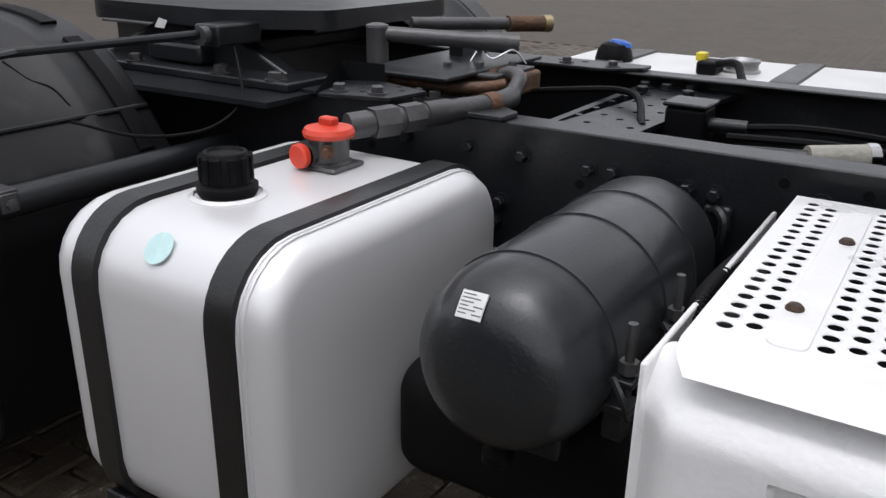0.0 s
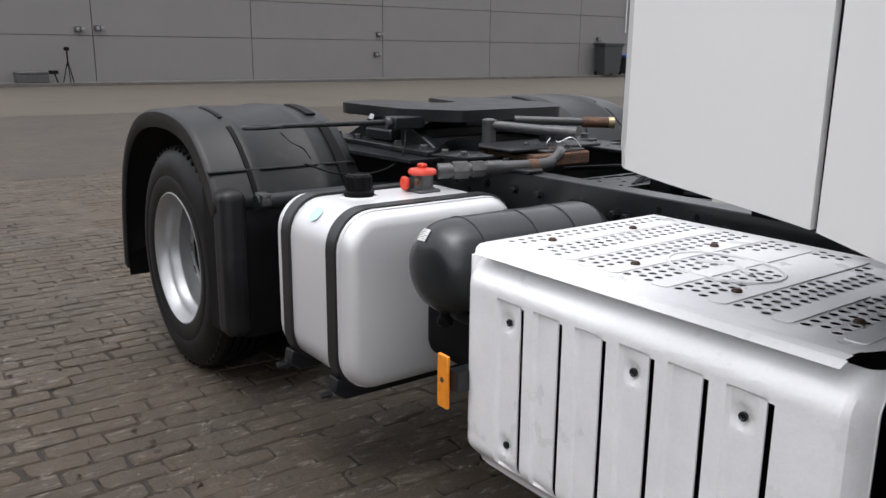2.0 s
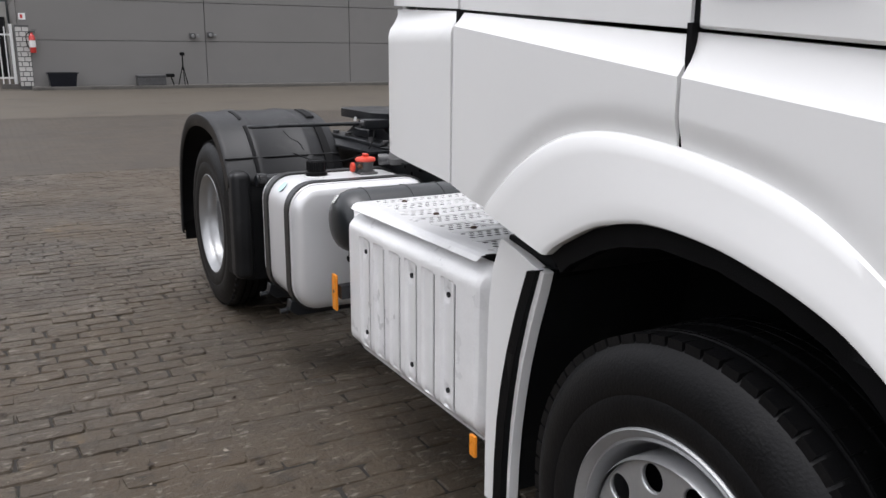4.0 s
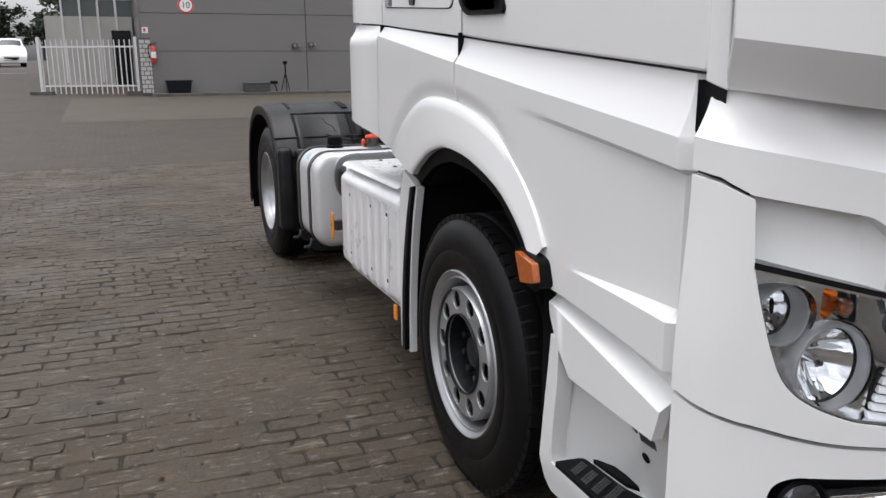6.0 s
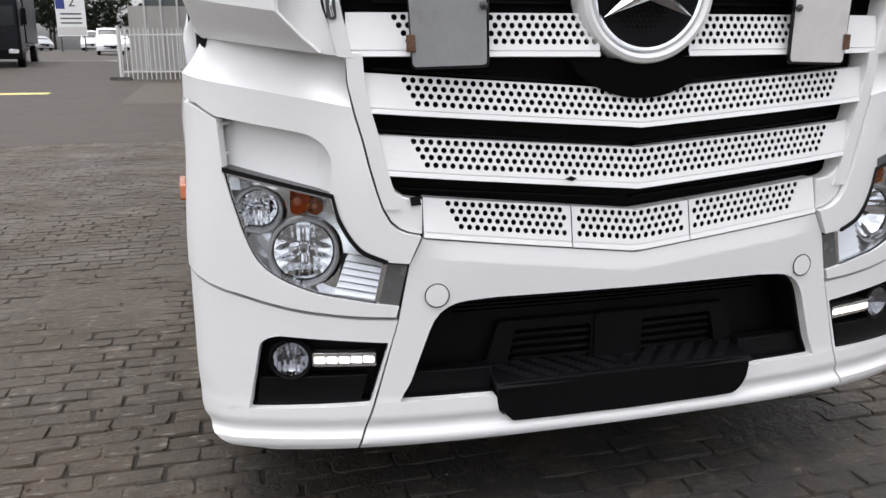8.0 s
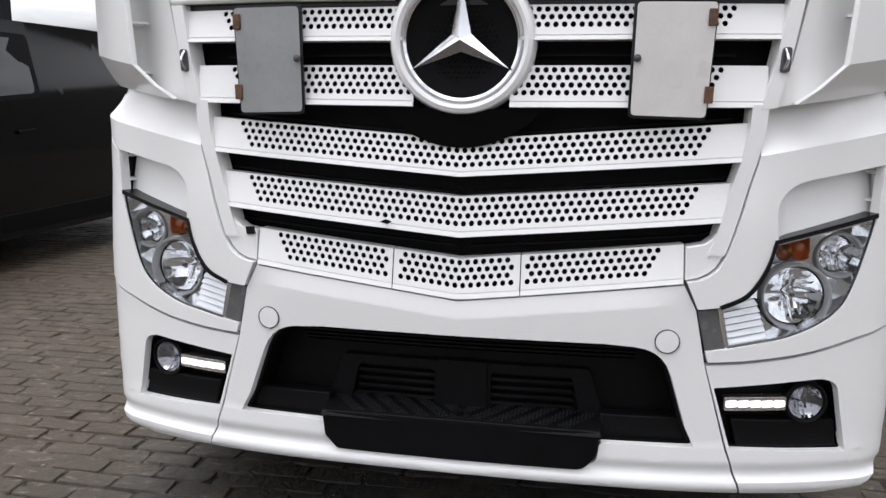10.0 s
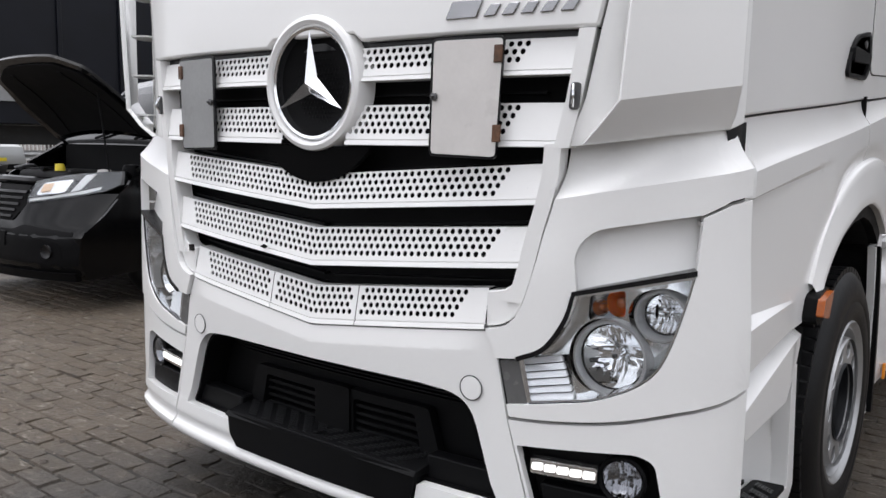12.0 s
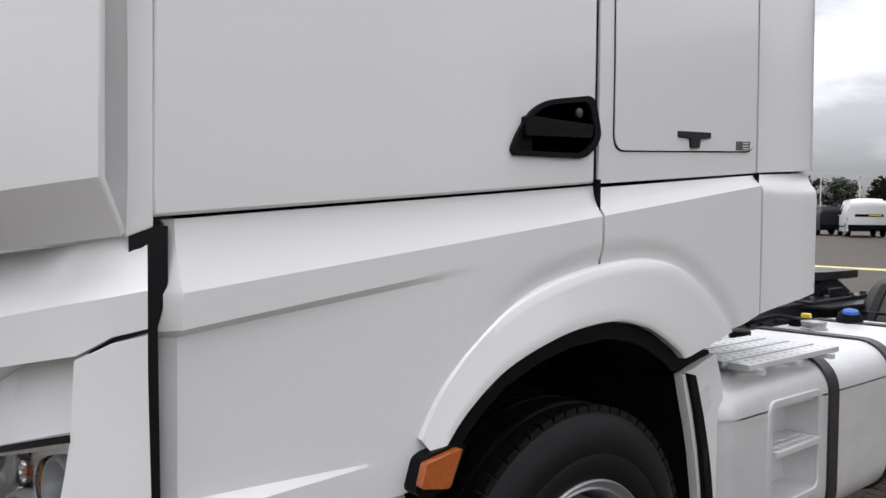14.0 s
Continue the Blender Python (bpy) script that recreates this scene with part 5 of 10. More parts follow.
    part("rear_side_panel", sheet(out[::-s], side(s, 1.174, rear_y), 0.03, du=0.025, dv=0.02), WHITE, truck, bevel=0.006, angle=26)
    part("rear_return", boxes((-2.550, -2.51, min(s * 0.95, s * 1.165), max(s * 0.95, s * 1.165), 1.17, 3.2)), WHITE, truck, bevel=0.01)
    part("arch_flare", arch_flare(s, 4, 61), WHITE, truck, angle=40)
    # dark seals in the panel joints
    for x, y0, z0, z1 in ((-1.391, 1.150, 1.16, 1.49), (-2.190, 1.150, 1.10, 1.54), (-1.396, 1.130, 1.49, 2.9), (-2.202, 1.130, 1.55, 2.9)):
        part("joint_seal", boxes((x - 0.006, x + 0.006, min(s * (y0 - 0.03), s * (y0 + 0.034)), max(s * (y0 - 0.03), s * (y0 + 0.034)), z0, z1)), DARK, truck)
    # black arch trim and liner
    bm = bmesh.new()
    inner = [(-1.30 + (p[0] + 1.30) * 0.93, 0.45 + (p[1] - 0.45) * 0.935) for p in ARCH]
    sheet((ARCH + inner[::-1])[::s], side(s, 1.200), 0.055, du=0.06, bm=bm)
    part("arch_trim", bm, BLACK_PLASTIC, truck, "black plastic wheel arch trim", bevel=0.006)
    bm = bmesh.new()
    ring = [(-0.835, 0.45), (-0.835, 0.80)] + [(p[0], p[1]) for p in inner] + [(-1.86, 0.95), (-1.93, 0.60), (-1.93, 0.32)]
    a = [bm.verts.new((x, s * 1.17, z)) for x, z in ring]
    b = [bm.verts.new((x, s * 0.62, z - 0.01)) for x, z in ring]
    for i in range(len(ring) - 1):
        bm.faces.new((a[i], a[i + 1], b[i + 1], b[i]))
    part("arch_liner", bm, FENDER, truck)
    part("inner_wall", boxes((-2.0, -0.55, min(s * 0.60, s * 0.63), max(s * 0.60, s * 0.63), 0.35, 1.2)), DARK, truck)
    ind = part("side_indicator", sheet(rpoly([(-0.793, 0.896), (-0.812, 0.906), (-0.888, 0.918), (-0.914, 0.908), (-0.874, 0.826), (-0.800, 0.816), (-0.774, 0.834)], 0.012)[::s], side(s, 1.216), 0.045, du=0), BLACK_PLASTIC, truck, "orange side indicator in black housing", bevel=0.006)
    part("indicator_lens", sheet(rpoly([(-0.790, 0.895), (-0.888, 0.911), (-0.853, 0.832), (-0.776, 0.846)], 0.008)[::s], side(s, 1.234), 0.02, du=0), AMBER, ind, "amber lens", bevel=0.005)
    # lower wedge and entrance step
    out = [(-0.292, 0.770), (-0.770, 0.828), (-0.805, 0.815), (-0.795, 0.750), (-0.755, 0.680), (-0.690, 0.612), (-0.334, 0.597), (-0.318, 0.65), (-0.302, 0.71)]
    part("lower_wedge", sheet(out[::-s], side(s, 1.146, wedge_y), 0.03, du=0.03, lines=WEDGE_CUTS), WHITE_PLASTIC, truck, bevel=0.003, angle=24)
    box = part("entrance_step", sheet([(-0.790, 0.700), (-0.802, 0.60), (-0.822, 0.46), (-0.838, 0.33), (-0.822, 0.265), (-0.790, 0.238), (-0.32, 0.232), (-0.262, 0.28), (-0.255, 0.46), (-0.30, 0.46), (-0.30, 0.336), (-0.772, 0.336), (-0.770, 0.42), (-0.754, 0.55), (-0.748, 0.69)][::-s], side(s, 1.172, lambda x, z: -0.012 * ease((0.33 - z) / 0.10)), 0.05, du=0.05, dv=0.04), WHITE_PLASTIC, truck, "white entrance step with black tread", bevel=0.010, segs=3)
    # the niche behind it: back wall curving round into the rear wall
    bm = bmesh.new()
    plan_line = [(-0.262, 1.140, 1.150), (-0.268, 1.062, 1.138), (-0.285, 1.045, 1.132), (-0.38, 1.041, 1.130), (-0.47, 1.041, 1.128), (-0.54, 1.036, 1.095), (-0.60, 1.030, 1.050), (-0.66, 1.032, 1.036), (-0.71, 1.054, 1.054), (-0.745, 1.092, 1.092), (-0.768, 1.135, 1.135), (-0.775, 1.165, 1.165)]
    rows = [[bm.verts.new((x - 0.03 * (0.66 - z), s * (y0 + (y1 - y0) * min(1.0, (z - 0.33) / 0.29)), z)) for z in (0.33, 0.40, 0.47, 0.54, 0.62, 0.80)] for x, y0, y1 in plan_line]
    for a, b in zip(rows, rows[1:]):
        for k in range(5):
            bm.faces.new((a[k], b[k], b[k + 1], a[k + 1]))
    part("step_niche", bm, WHITE_PLASTIC, box)
    part("step_floor", boxes((-0.82, -0.27, min(s * 0.90, s * 1.150), max(s * 0.90, s * 1.150), 0.245, 0.333)), WHITE_PLASTIC, box, bevel=0.01)
    tread = [(-0.755, 1.172), (-0.30, 1.172), (-0.30, 1.045), (-0.47, 1.050), (-0.56, 1.075), (-0.745, 1.085)]
    part("step_tread", sheet(rpoly(tread, [0.01, 0, 0, 0.03, 0.03, 0.02])[::s], lambda u, v, w, s=s: Vector((u, s * v, 0.346 + w)), 0.012, du=0), BLACK_PLASTIC, box, "black ribbed tread", bevel=0.003)
    part("back_tread", sheet(rpoly([(-0.73, 1.066), (-0.58, 1.056), (-0.54, 1.030), (-0.56, 1.015), (-0.74, 1.03)], 0.008)[::s], lambda u, v, w, s=s: Vector((u, s * v, 0.344 + w)), 0.011, du=0), BLACK_PLASTIC, box, bevel=0.002)
    bm = bmesh.new()
    for i in range(8):
        lean = -0.6 if i < 4 else 0.6
        for j in range(9):
            x, y = -0.715 + i * 0.052 + lean * (j * 0.0095 - 0.04), 1.158 - j * 0.0095
            if y < 1.052 + 0.05 * ease((-0.45 - x) / 0.2):
                continue
            for k in range(3):
                add_box(bm, x + k * 0.010, x + k * 0.010 + 0.0075, min(s * y, s * (y - 0.006)), max(s * y, s * (y - 0.006)), 0.346, 0.350)
    tagged(part("tread_stud", bm, STEEL_GREY, box), kind="stuff")
    part("service_hole", lathe([(0.014, 0), (0.014, 0.002), (0, 0.002)], axis((-0.465, s * 1.0865, 0.478), (0, s * 0.96, -0.28)), 20), DARK, box)
    for k in range(2):
        x0, z0 = -0.545 + k * 0.075, 0.548 - k * 0.012
        part("step_label", sheet([(x0, z0 - 0.012), (x0 + 0.062, z0 - 0.012), (x0 + 0.062, z0 + 0.012), (x0, z0 + 0.012)][::-s], side(s, 1.043, lambda x, z: 0.30 * (z - 0.33) - 0.3 * max(0.0, -0.485 - x)), 0.003, du=0.02), INK, box)
    # flap behind the front wheel
    out = [(-2.046, 0.800), (-2.032, 0.900), (-1.994, 0.990), (-1.786, 0.950), (-1.800, 0.900), (-1.835, 0.800), (-1.866, 0.700), (-1.890, 0.600), (-1.908, 0.500), (-1.918, 0.400), (-1.922, 0.262), (-2.050, 0.250), (-2.052, 0.50)]
    flap = part("wheel_flap", sheet(out[::s], side(s, 1.166, lambda x, z: 0.018 * ease((x + 2.0) / 0.2)), 0.03, du=0.04), WHITE_PLASTIC, truck, "white flap behind the front wheel with black strip", bevel=0.006)
    strip = [(-1.798, 0.955), (-1.848, 0.820), (-1.880, 0.720), (-1.903, 0.620), (-1.921, 0.520), (-1.931, 0.400), (-1.934, 0.270), (-1.974, 0.268), (-1.971, 0.400), (-1.962, 0.520), (-1.946, 0.620), (-1.921, 0.720), (-1.888, 0.820), (-1.838, 0.945)]
    part("flap_strip", sheet(strip[::s], side(s, 1.188, lambda x, z: 0.008 * ease((x + 2.0) / 0.2)), 0.02, du=0.04), BLACK_PLASTIC, flap, bevel=0.004)
    part("flap_inner", sheet([(-1.78, 0.995), (-1.98, 1.000), (-2.00, 0.94), (-1.79, 0.93)][::s], side(s, 1.150), 0.11, du=0.06), BLACK_PLASTIC, truck, bevel=0.01)
part("cab_roof", rr_loft(-2.48, -0.35, -1.13, 1.13, 2.85, 3.45, 0.18, 0.15), WHITE, truck)
part("cab_front", boxes((-0.50, -0.09, -0.95, 0.95, 2.03, 3.0)), WHITE, truck, bevel=0.06, segs=4)
part("cab_rear", boxes((-2.50, -2.46, -1.10, 1.10, 1.16, 3.2)), WHITE, truck, bevel=0.01)
part("cab_floor", boxes((-2.45, -0.50, -0.95, 0.95, 1.05, 1.17)), DARK, truck)

# ---- wheels ----


TYRE_R = {"front": 0.462, "rear": 0.478}
RIM_K = {"front": 0.935, "rear": 0.94}


def tyre_profile(prof, kind):
    r0 = 0.296 * RIM_K[kind]
    k = (TYRE_R[kind] - r0) / (0.4985 - 0.296)
    return [(r0 + (r - 0.296) * k if r > 0.296 else r * RIM_K[kind], y) for r, y in prof]


def wheel_mesh_set(kind):
    """A wheel with its axis along +y outward, centre at the origin, outer tyre face at y = 0."""
    w = 0.315 if kind == "front" else 0.285
    prof = [(0.288, 0.030), (0.296, 0.010), (0.315, 0.002), (0.36, -0.004), (0.372, 0.000), (0.378, -0.003), (0.42, 0.000), (0.455, 0.012), (0.480, 0.030), (0.492, 0.046)]
    tread, t = [], 0.050
    for g in range(5):
        a, b = 0.050 + g * (w - 0.10) / 5, 0.050 + (g + 1) * (w - 0.10) / 5
        tread += [(0.4965, a + 0.002), (0.4985, (a + b) / 2), (0.4965, b - 0.008), (0.486, b - 0.006), (0.486, b - 0.001)]
    tread = tread[:-2]
    other = [(r, w - y) for r, y in prof[::-1]]
    return tyre_profile(prof + tread + other, kind), w


def make_wheel(x, y, s, kind):
    wh = thing_part("wheel", truck, (x, y, TYRE_R[kind] - 0.004), "front wheel with silver ten-hole rim" if kind == "front" else "twin rear wheel with deep silver rim")
    out = axis((0, 0, 0), (0, -s, 0))
    prof, w = wheel_mesh_set(kind)
    bm = lathe(prof, out, 72, close=False)
    part("tyre", bm, RUBBER, wh, "black worn tyre", angle=40)
    bm = bmesh.new()
    for k in range(60):
        a = 2 * math.pi * k / 60
        for sg in (0, 1):
            q = out @ Matrix.Rotation(a + sg * 0.05, 4, "Z")
            yy = 0.040 if sg == 0 else w - 0.052
            add_box(bm, TYRE_R[kind] - 0.026, TYRE_R[kind] - 0.008, -0.008, 0.008, yy - 0.012, yy + 0.004, q)
    if kind == "front":
        bm.clear()
        for k in range(64):
            a = 2 * math.pi * k / 64
            for yy, half in ((0.047, 0.0185), (w - 0.047, 0.0185), (0.118, 0.020), (w - 0.118, 0.020)):
                q = out @ Matrix.Rotation(a + yy * 0.4, 4, "Z")
                add_box(bm, TYRE_R[kind] - 0.022, TYRE_R[kind] + 0.0005, -half, half, yy - 0.018, yy + 0.018, q)
    tagged(part("shoulder_block" if kind == "rear" else "tread_block", bm, RUBBER, wh), kind="stuff")
    out = out @ Matrix.Diagonal((RIM_K[kind], RIM_K[kind], 1, 1))
    if kind == "front":
        rim = [(0.250, 0.19), (0.254, 0.11), (0.258, 0.055), (0.264, 0.026), (0.271, 0.016), (0.277, 0.019), (0.283, 0.016), (0.289, 0.006), (0.296, 0.002), (0.301, 0.006), (0.301, 0.016), (0.293, 0.018)]
        dep = 0.014
    else:
        rim = [(0.250, 0.20), (0.262, 0.16), (0.262, 0.115), (0.256, 0.105), (0.257, 0.096), (0.266, 0.088), (0.268, 0.055), (0.272, 0.034), (0.280, 0.026), (0.284, 0.014), (0.296, 0.004), (0.301, 0.006), (0.301, 0.016), (0.293, 0.018)]
        dep = 0.130
    part("rim", lathe(rim, out, 72), RIM, wh, "silver painted steel rim", angle=50)
    hub_d = 0.075 if kind == "front" else 0.05
    ring_r, hole_r, eye_r = (0.192, 0.031, 0.142) if kind == "front" else (0.179, 0.0235, 0.128)
    holes = [circle2(ring_r * math.cos(2 * math.pi * k / 10), ring_r * math.sin(2 * math.pi * k / 10), hole_r, 18) for k in range(10)]

    def flat(u, v, q):
        r = math.hypot(u, v)
        bend = 0.004 * ease((r - 0.215) / 0.02) if kind == "front" else 0.03 * ease((r - 0.205) / 0.03) - 0.012 * ease((0.15 - r) / 0.02)
        return out @ Vector((u, v, dep + bend - q))
    disc = sheet(circle2(0, 0, 0.2325 if kind == "front" else 0.236, 60), flat, 0.012, holes + [circle2(0, 0, eye_r, 40)], du=0)
    part("rim_disc", disc, RIM, wh, angle=40, bevel=0.003)
    step_line = [(0.232, dep - 0.007), (0.238, dep + 0.004), (0.240, dep + 0.09), (0.246, dep + 0.13), (0.256, dep + 0.135)] if kind == "front" else [(0.236, dep + 0.028), (0.250, dep + 0.05), (0.262, dep + 0.07)]
    part("rim_step", lathe(step_line, out, 60), RIM, wh)
    part("hub_recess", lathe([(eye_r + 0.001, dep - 0.010), (eye_r - 0.004, dep + hub_d), (0.10, dep + hub_d + 0.005), (0.0, dep + hub_d + 0.005)], out, 40), STEEL, wh)
    part("hub_face", lathe([(eye_r - 0.008, dep + hub_d - 0.005), (0.10, dep + hub_d - 0.008), (0.0, dep + hub_d - 0.008)], out, 40), STEEL, wh)
    for k in range(10):
        a = 2 * math.pi * (k + 0.5) / 10
        bm = bmesh.new()
        add_bolt(bm, out @ Vector((0.104 * math.cos(a), 0.104 * math.sin(a), dep + hub_d - 0.008)), (0, s, 0), 0.013, 0.026)
        part("wheel_nut", bm, STEEL, wh)
    part("hub_cap", lathe([(0.066, dep + hub_d), (0.064, dep + hub_d - 0.028), (0.052, dep + hub_d - 0.040), (0.0, dep + hub_d - 0.044)], out, 32), STEEL, wh)
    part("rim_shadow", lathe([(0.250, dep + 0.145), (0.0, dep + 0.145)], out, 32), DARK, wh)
    return wh


def thing_part(name, parent, at, label):
    ob = new(name)
    ob.location = at
    ob.parent = parent
    return tagged(ob, label)


for s in (-1, 1):
    make_wheel(FRONT_X, s * 1.205, s, "front")
    make_wheel(REAR_X, s * 1.195, s, "rear")
    prof, w = wheel_mesh_set("rear")
    inner = part("inner_tyre", lathe(prof, axis((REAR_X, s * 0.87, 0.474), (0, -s, 0)), 48), RUBBER, truck)
part("front_axle", tube([(FRONT_X, -0.95, HUB_Z - 0.04), (FRONT_X, 0.95, HUB_Z - 0.04)], 0.06, 12), STEEL, truck)
part("rear_axle", tube([(REAR_X, -0.95, HUB_Z), (REAR_X, 0.95, HUB_Z)], 0.11, 16), STEEL, truck)
part("engine_block", boxes((-2.30, -0.55, -0.50, 0.50, 0.45, 1.10)), DARK, truck)

# ---- chassis ----
def yb(s, a, b):
    return (min(s * a, s * b), max(s * a, s * b))


for s in (-1, 1):
    rail = part("frame_rail", boxes((-5.95, -0.9, *yb(s, 0.415, 0.424), 0.670, 0.940), (-5.95, -0.9, *yb(s, 0.345, 0.424), 0.932, 0.941), (-5.95, -0.9, *yb(s, 0.345, 0.424), 0.668, 0.677)), STEEL, truck, "black painted steel frame rail", bevel=0.004)
    for x, z in ((-4.03, 0.872), (-4.03, 0.800), (-3.955, 0.846), (-3.955, 0.775), (-3.45, 0.840), (-3.08, 0.905), (-2.95, 0.905)):
        part("rail_hole", lathe([(0.0095, 0), (0.0095, 0.0012), (0, 0.0012)], axis((x, s * 0.424, z), (0, s, 0)), 14), DARK, rail)
    for k in range(22):
        x = -3.95 + k * 0.083 + 0.01 * ((k * 7) % 3)
        z = 0.880 if k % 2 else 0.800
        if -3.66 < x < -3.05:
            continue
        bm = bmesh.new()
        add_bolt(bm, (x, s * 0.424, z), (0, s, 0), 0.012, 0.014)
        part("rail_bolt", bm, STEEL, rail)
    for x, z in ((-3.432, 0.873), (-3.383, 0.875), (-3.241, 0.868), (-3.191, 0.866), (-3.574, 0.879), (-3.621, 0.775), (-3.629, 0.733)):
        bm = bmesh.new()
        add_bolt(bm, (x, s * 0.424, z), (0, s, 0), 0.012, 0.020)
        part("rail_bolt", bm, STEEL, rail)
    # plates bolted along the top flange
    top = part("flange_plate", sheet([(-4.15, s * 0.30), (-3.72, s * 0.30), (-3.62, s * 0.37), (-3.62, s * 0.435), (-4.15, s * 0.435)], lambda u, v, w: Vector((u, v, 0.952 + w)), 0.010,
                                     [circle2(-4.10 + 0.075 * i, s * 0.385, 0.010, 10) for i in range(6)], du=0), STEEL, truck, bevel=0.002)
    for x in (-4.06, -3.84, -3.70):
        bm = bmesh.new()
        add_bolt(bm, (x, s * 0.345, 0.952), (0, 0, 1), 0.014, 0.014)
        part("plate_bolt", bm, STEEL_GREY, top)

# cross members
cross = part("cross_member", sheet([(-3.66, -0.41), (-3.60, -0.20), (-3.56, 0.20), (-3.62, 0.41), (-3.36, 0.41), (-3.40, 0.15), (-3.42, -0.20), (-3.42, -0.41)], lambda u, v, w: Vector((u, v, 0.905 + w)), 0.012,
                                   [circle2(-3.60 + 0.05 * (i % 4), -0.30 + 0.10 * (i // 4) + 0.03 * (i % 2), 0.009, 10) for i in range(24) if abs(-0.30 + 0.10 * (i // 4)) < 0.33], du=0), STEEL, truck, "black bolted cross member with drilled holes", bevel=0.003)
part("cross_web", boxes((-3.63, -3.61, -0.41, 0.41, 0.70, 0.905)), STEEL, cross)
for x, y in ((-3.63, -0.36), (-3.56, -0.36), (-3.60, 0.34), (-3.54, 0.34), (-3.48, 0.36), (-3.50, -0.33), (-3.46, 0.27), (-3.58, 0.26)):
    bm = bmesh.new()
    add_bolt(bm, (x, y, 0.905), (0, 0, 1), 0.016, 0.016)
    part("member_bolt", bm, STEEL, cross)
for x in (-2.4, -4.6, -5.8):
    part("cross_tube", tube([(x, -0.42, 0.80), (x, 0.42, 0.80)], 0.05, 14), STEEL, truck)
part("gearbox", rr_loft(-3.25, -2.1, -0.28, 0.28, 0.45, 0.78, 0.1, 0.06), DARK, truck)
part("drive_shaft", tube([(-3.3, 0, 0.62), (-4.75, 0, 0.56)], 0.055, 16), STEEL, truck)
box = part("valve_box", rr_loft(-3.408, -3.318, -0.078, 0.012, 0.855, 0.944, 0.012, 0.008), BLACK_PLASTIC, truck, "black valve box between the frame rails")
part("box_lid", boxes((-3.413, -3.313, -0.083, 0.017, 0.944, 0.954)), STEEL, box, bevel=0.004)
part("box_port", tube([(-3.32, -0.03, 0.905), (-3.24, -0.02, 0.905)], 0.016, 12), STEEL, box)
part("box_base", tube([(-3.46, -0.10, 0.862), (-3.30, -0.10, 0.862)], 0.020, 12), STEEL, box)
for k, pts in enumerate(((( -3.25, -0.02, 0.905), (-3.12, 0.0, 0.915), (-2.95, 0.05, 0.90), (-2.70, 0.10, 0.86)), ((-3.27, -0.06, 0.89), (-3.05, -0.06, 0.90), (-2.85, -0.02, 0.88), (-2.60, 0.0, 0.85)),
                         ((-3.44, -0.12, 0.90), (-3.55, 0.10, 0.93), (-3.75, 0.15, 0.91), (-4.1, 0.10, 0.86)), ((-3.25, -0.22, 0.88), (-3.0, -0.25, 0.87), (-2.8, -0.24, 0.86), (-2.5, -0.2, 0.84)))):
    part("air_line", tube(curve_pts(pts, 8), 0.009, 8), BLACK_PLASTIC, truck)
sens = part("wrapped_sensor", tube([(-3.09, -0.165, 0.893), (-2.995, -0.105, 0.893)], [0.024, 0.028], 14), mat("grey_tape", (0.36, 0.35, 0.30), 0.7, var=0.2, scale=30, bump=0.3), truck, "pipe wrapped in pale tape")
part("sensor_ring", tube([(-2.995, -0.105, 0.893), (-2.978, -0.094, 0.893)], 0.031, 14), CHROME, sens)
part("sensor_pipe", tube([(-3.33, -0.20, 0.885), (-3.09, -0.165, 0.893)], 0.015, 12), STEEL, sens)

# fifth wheel
PLATE = rpoly([(-4.20, -0.27), (-4.20, 0.27), (-4.42, 0.420), (-4.90, 0.420), (-5.09, 0.28), (-5.04, 0.15), (-4.66, 0.055), (-4.66, -0.055), (-5.04, -0.15), (-5.09, -0.28), (-4.90, -0.420), (-4.42, -0.420)], 0.04)
fifth = part("coupling_plate", sheet(PLATE, lambda u, v, w: Vector((u, v, 1.112 + w - 0.05 * ease((-4.98 - u) / 0.2))), 0.018, du=0.06), STEEL, truck, "greasy dark coupling plate of the fifth wheel", bevel=0.006)
part("plate_skirt", sheet(PLATE, lambda u, v, w: Vector((u, v, 1.094 + w - 0.05 * ease((-4.98 - u) / 0.2))), 0.028, [[(-4.6 + (p[0] + 4.6) * 0.93, p[1] * 0.93) for p in PLATE]], du=0), STEEL, fifth)
for s in (-1, 1):
    part("coupling_pedestal", sheet([(-4.25, 0.962), (-4.95, 0.962), (-4.80, 1.03), (-4.70, 1.07), (-4.50, 1.07), (-4.40, 1.03)], lambda u, v, w, s=s: Vector((u, s * (0.37 + w), v)), 0.05, du=0), STEEL, fifth, bevel=0.008)
    part("coupling_foot", boxes((-4.98, -4.16, *yb(s, 0.30, 0.47), 0.944, 0.966)), STEEL, fifth, bevel=0.005)
    part("sub_plate", sheet([(-4.12, s * 0.36), (-4.12, s * 0.58), (-4.95, s * 0.62), (-5.02, s * 0.36)], lambda u, v, w: Vector((u, v, 0.944 + w)), 0.012, du=0), STEEL, fifth)
    for x in (-4.22, -4.40, -4.72, -4.90):
        bm = bmesh.new()
        add_bolt(bm, (x, s * 0.445, 0.966), (0, 0, 1), 0.018, 0.018)
        part("coupling_bolt", bm, STEEL_GREY, fifth)
part("lock_jaw", boxes((-4.72, -4.40, -0.10, 0.10, 1.02, 1.09)), STEEL, fifth, bevel=0.01)
part("coupling_cross", boxes((-4.70, -4.50, -0.42, 0.42, 0.97, 1.02)), STEEL, fifth, bevel=0.01)
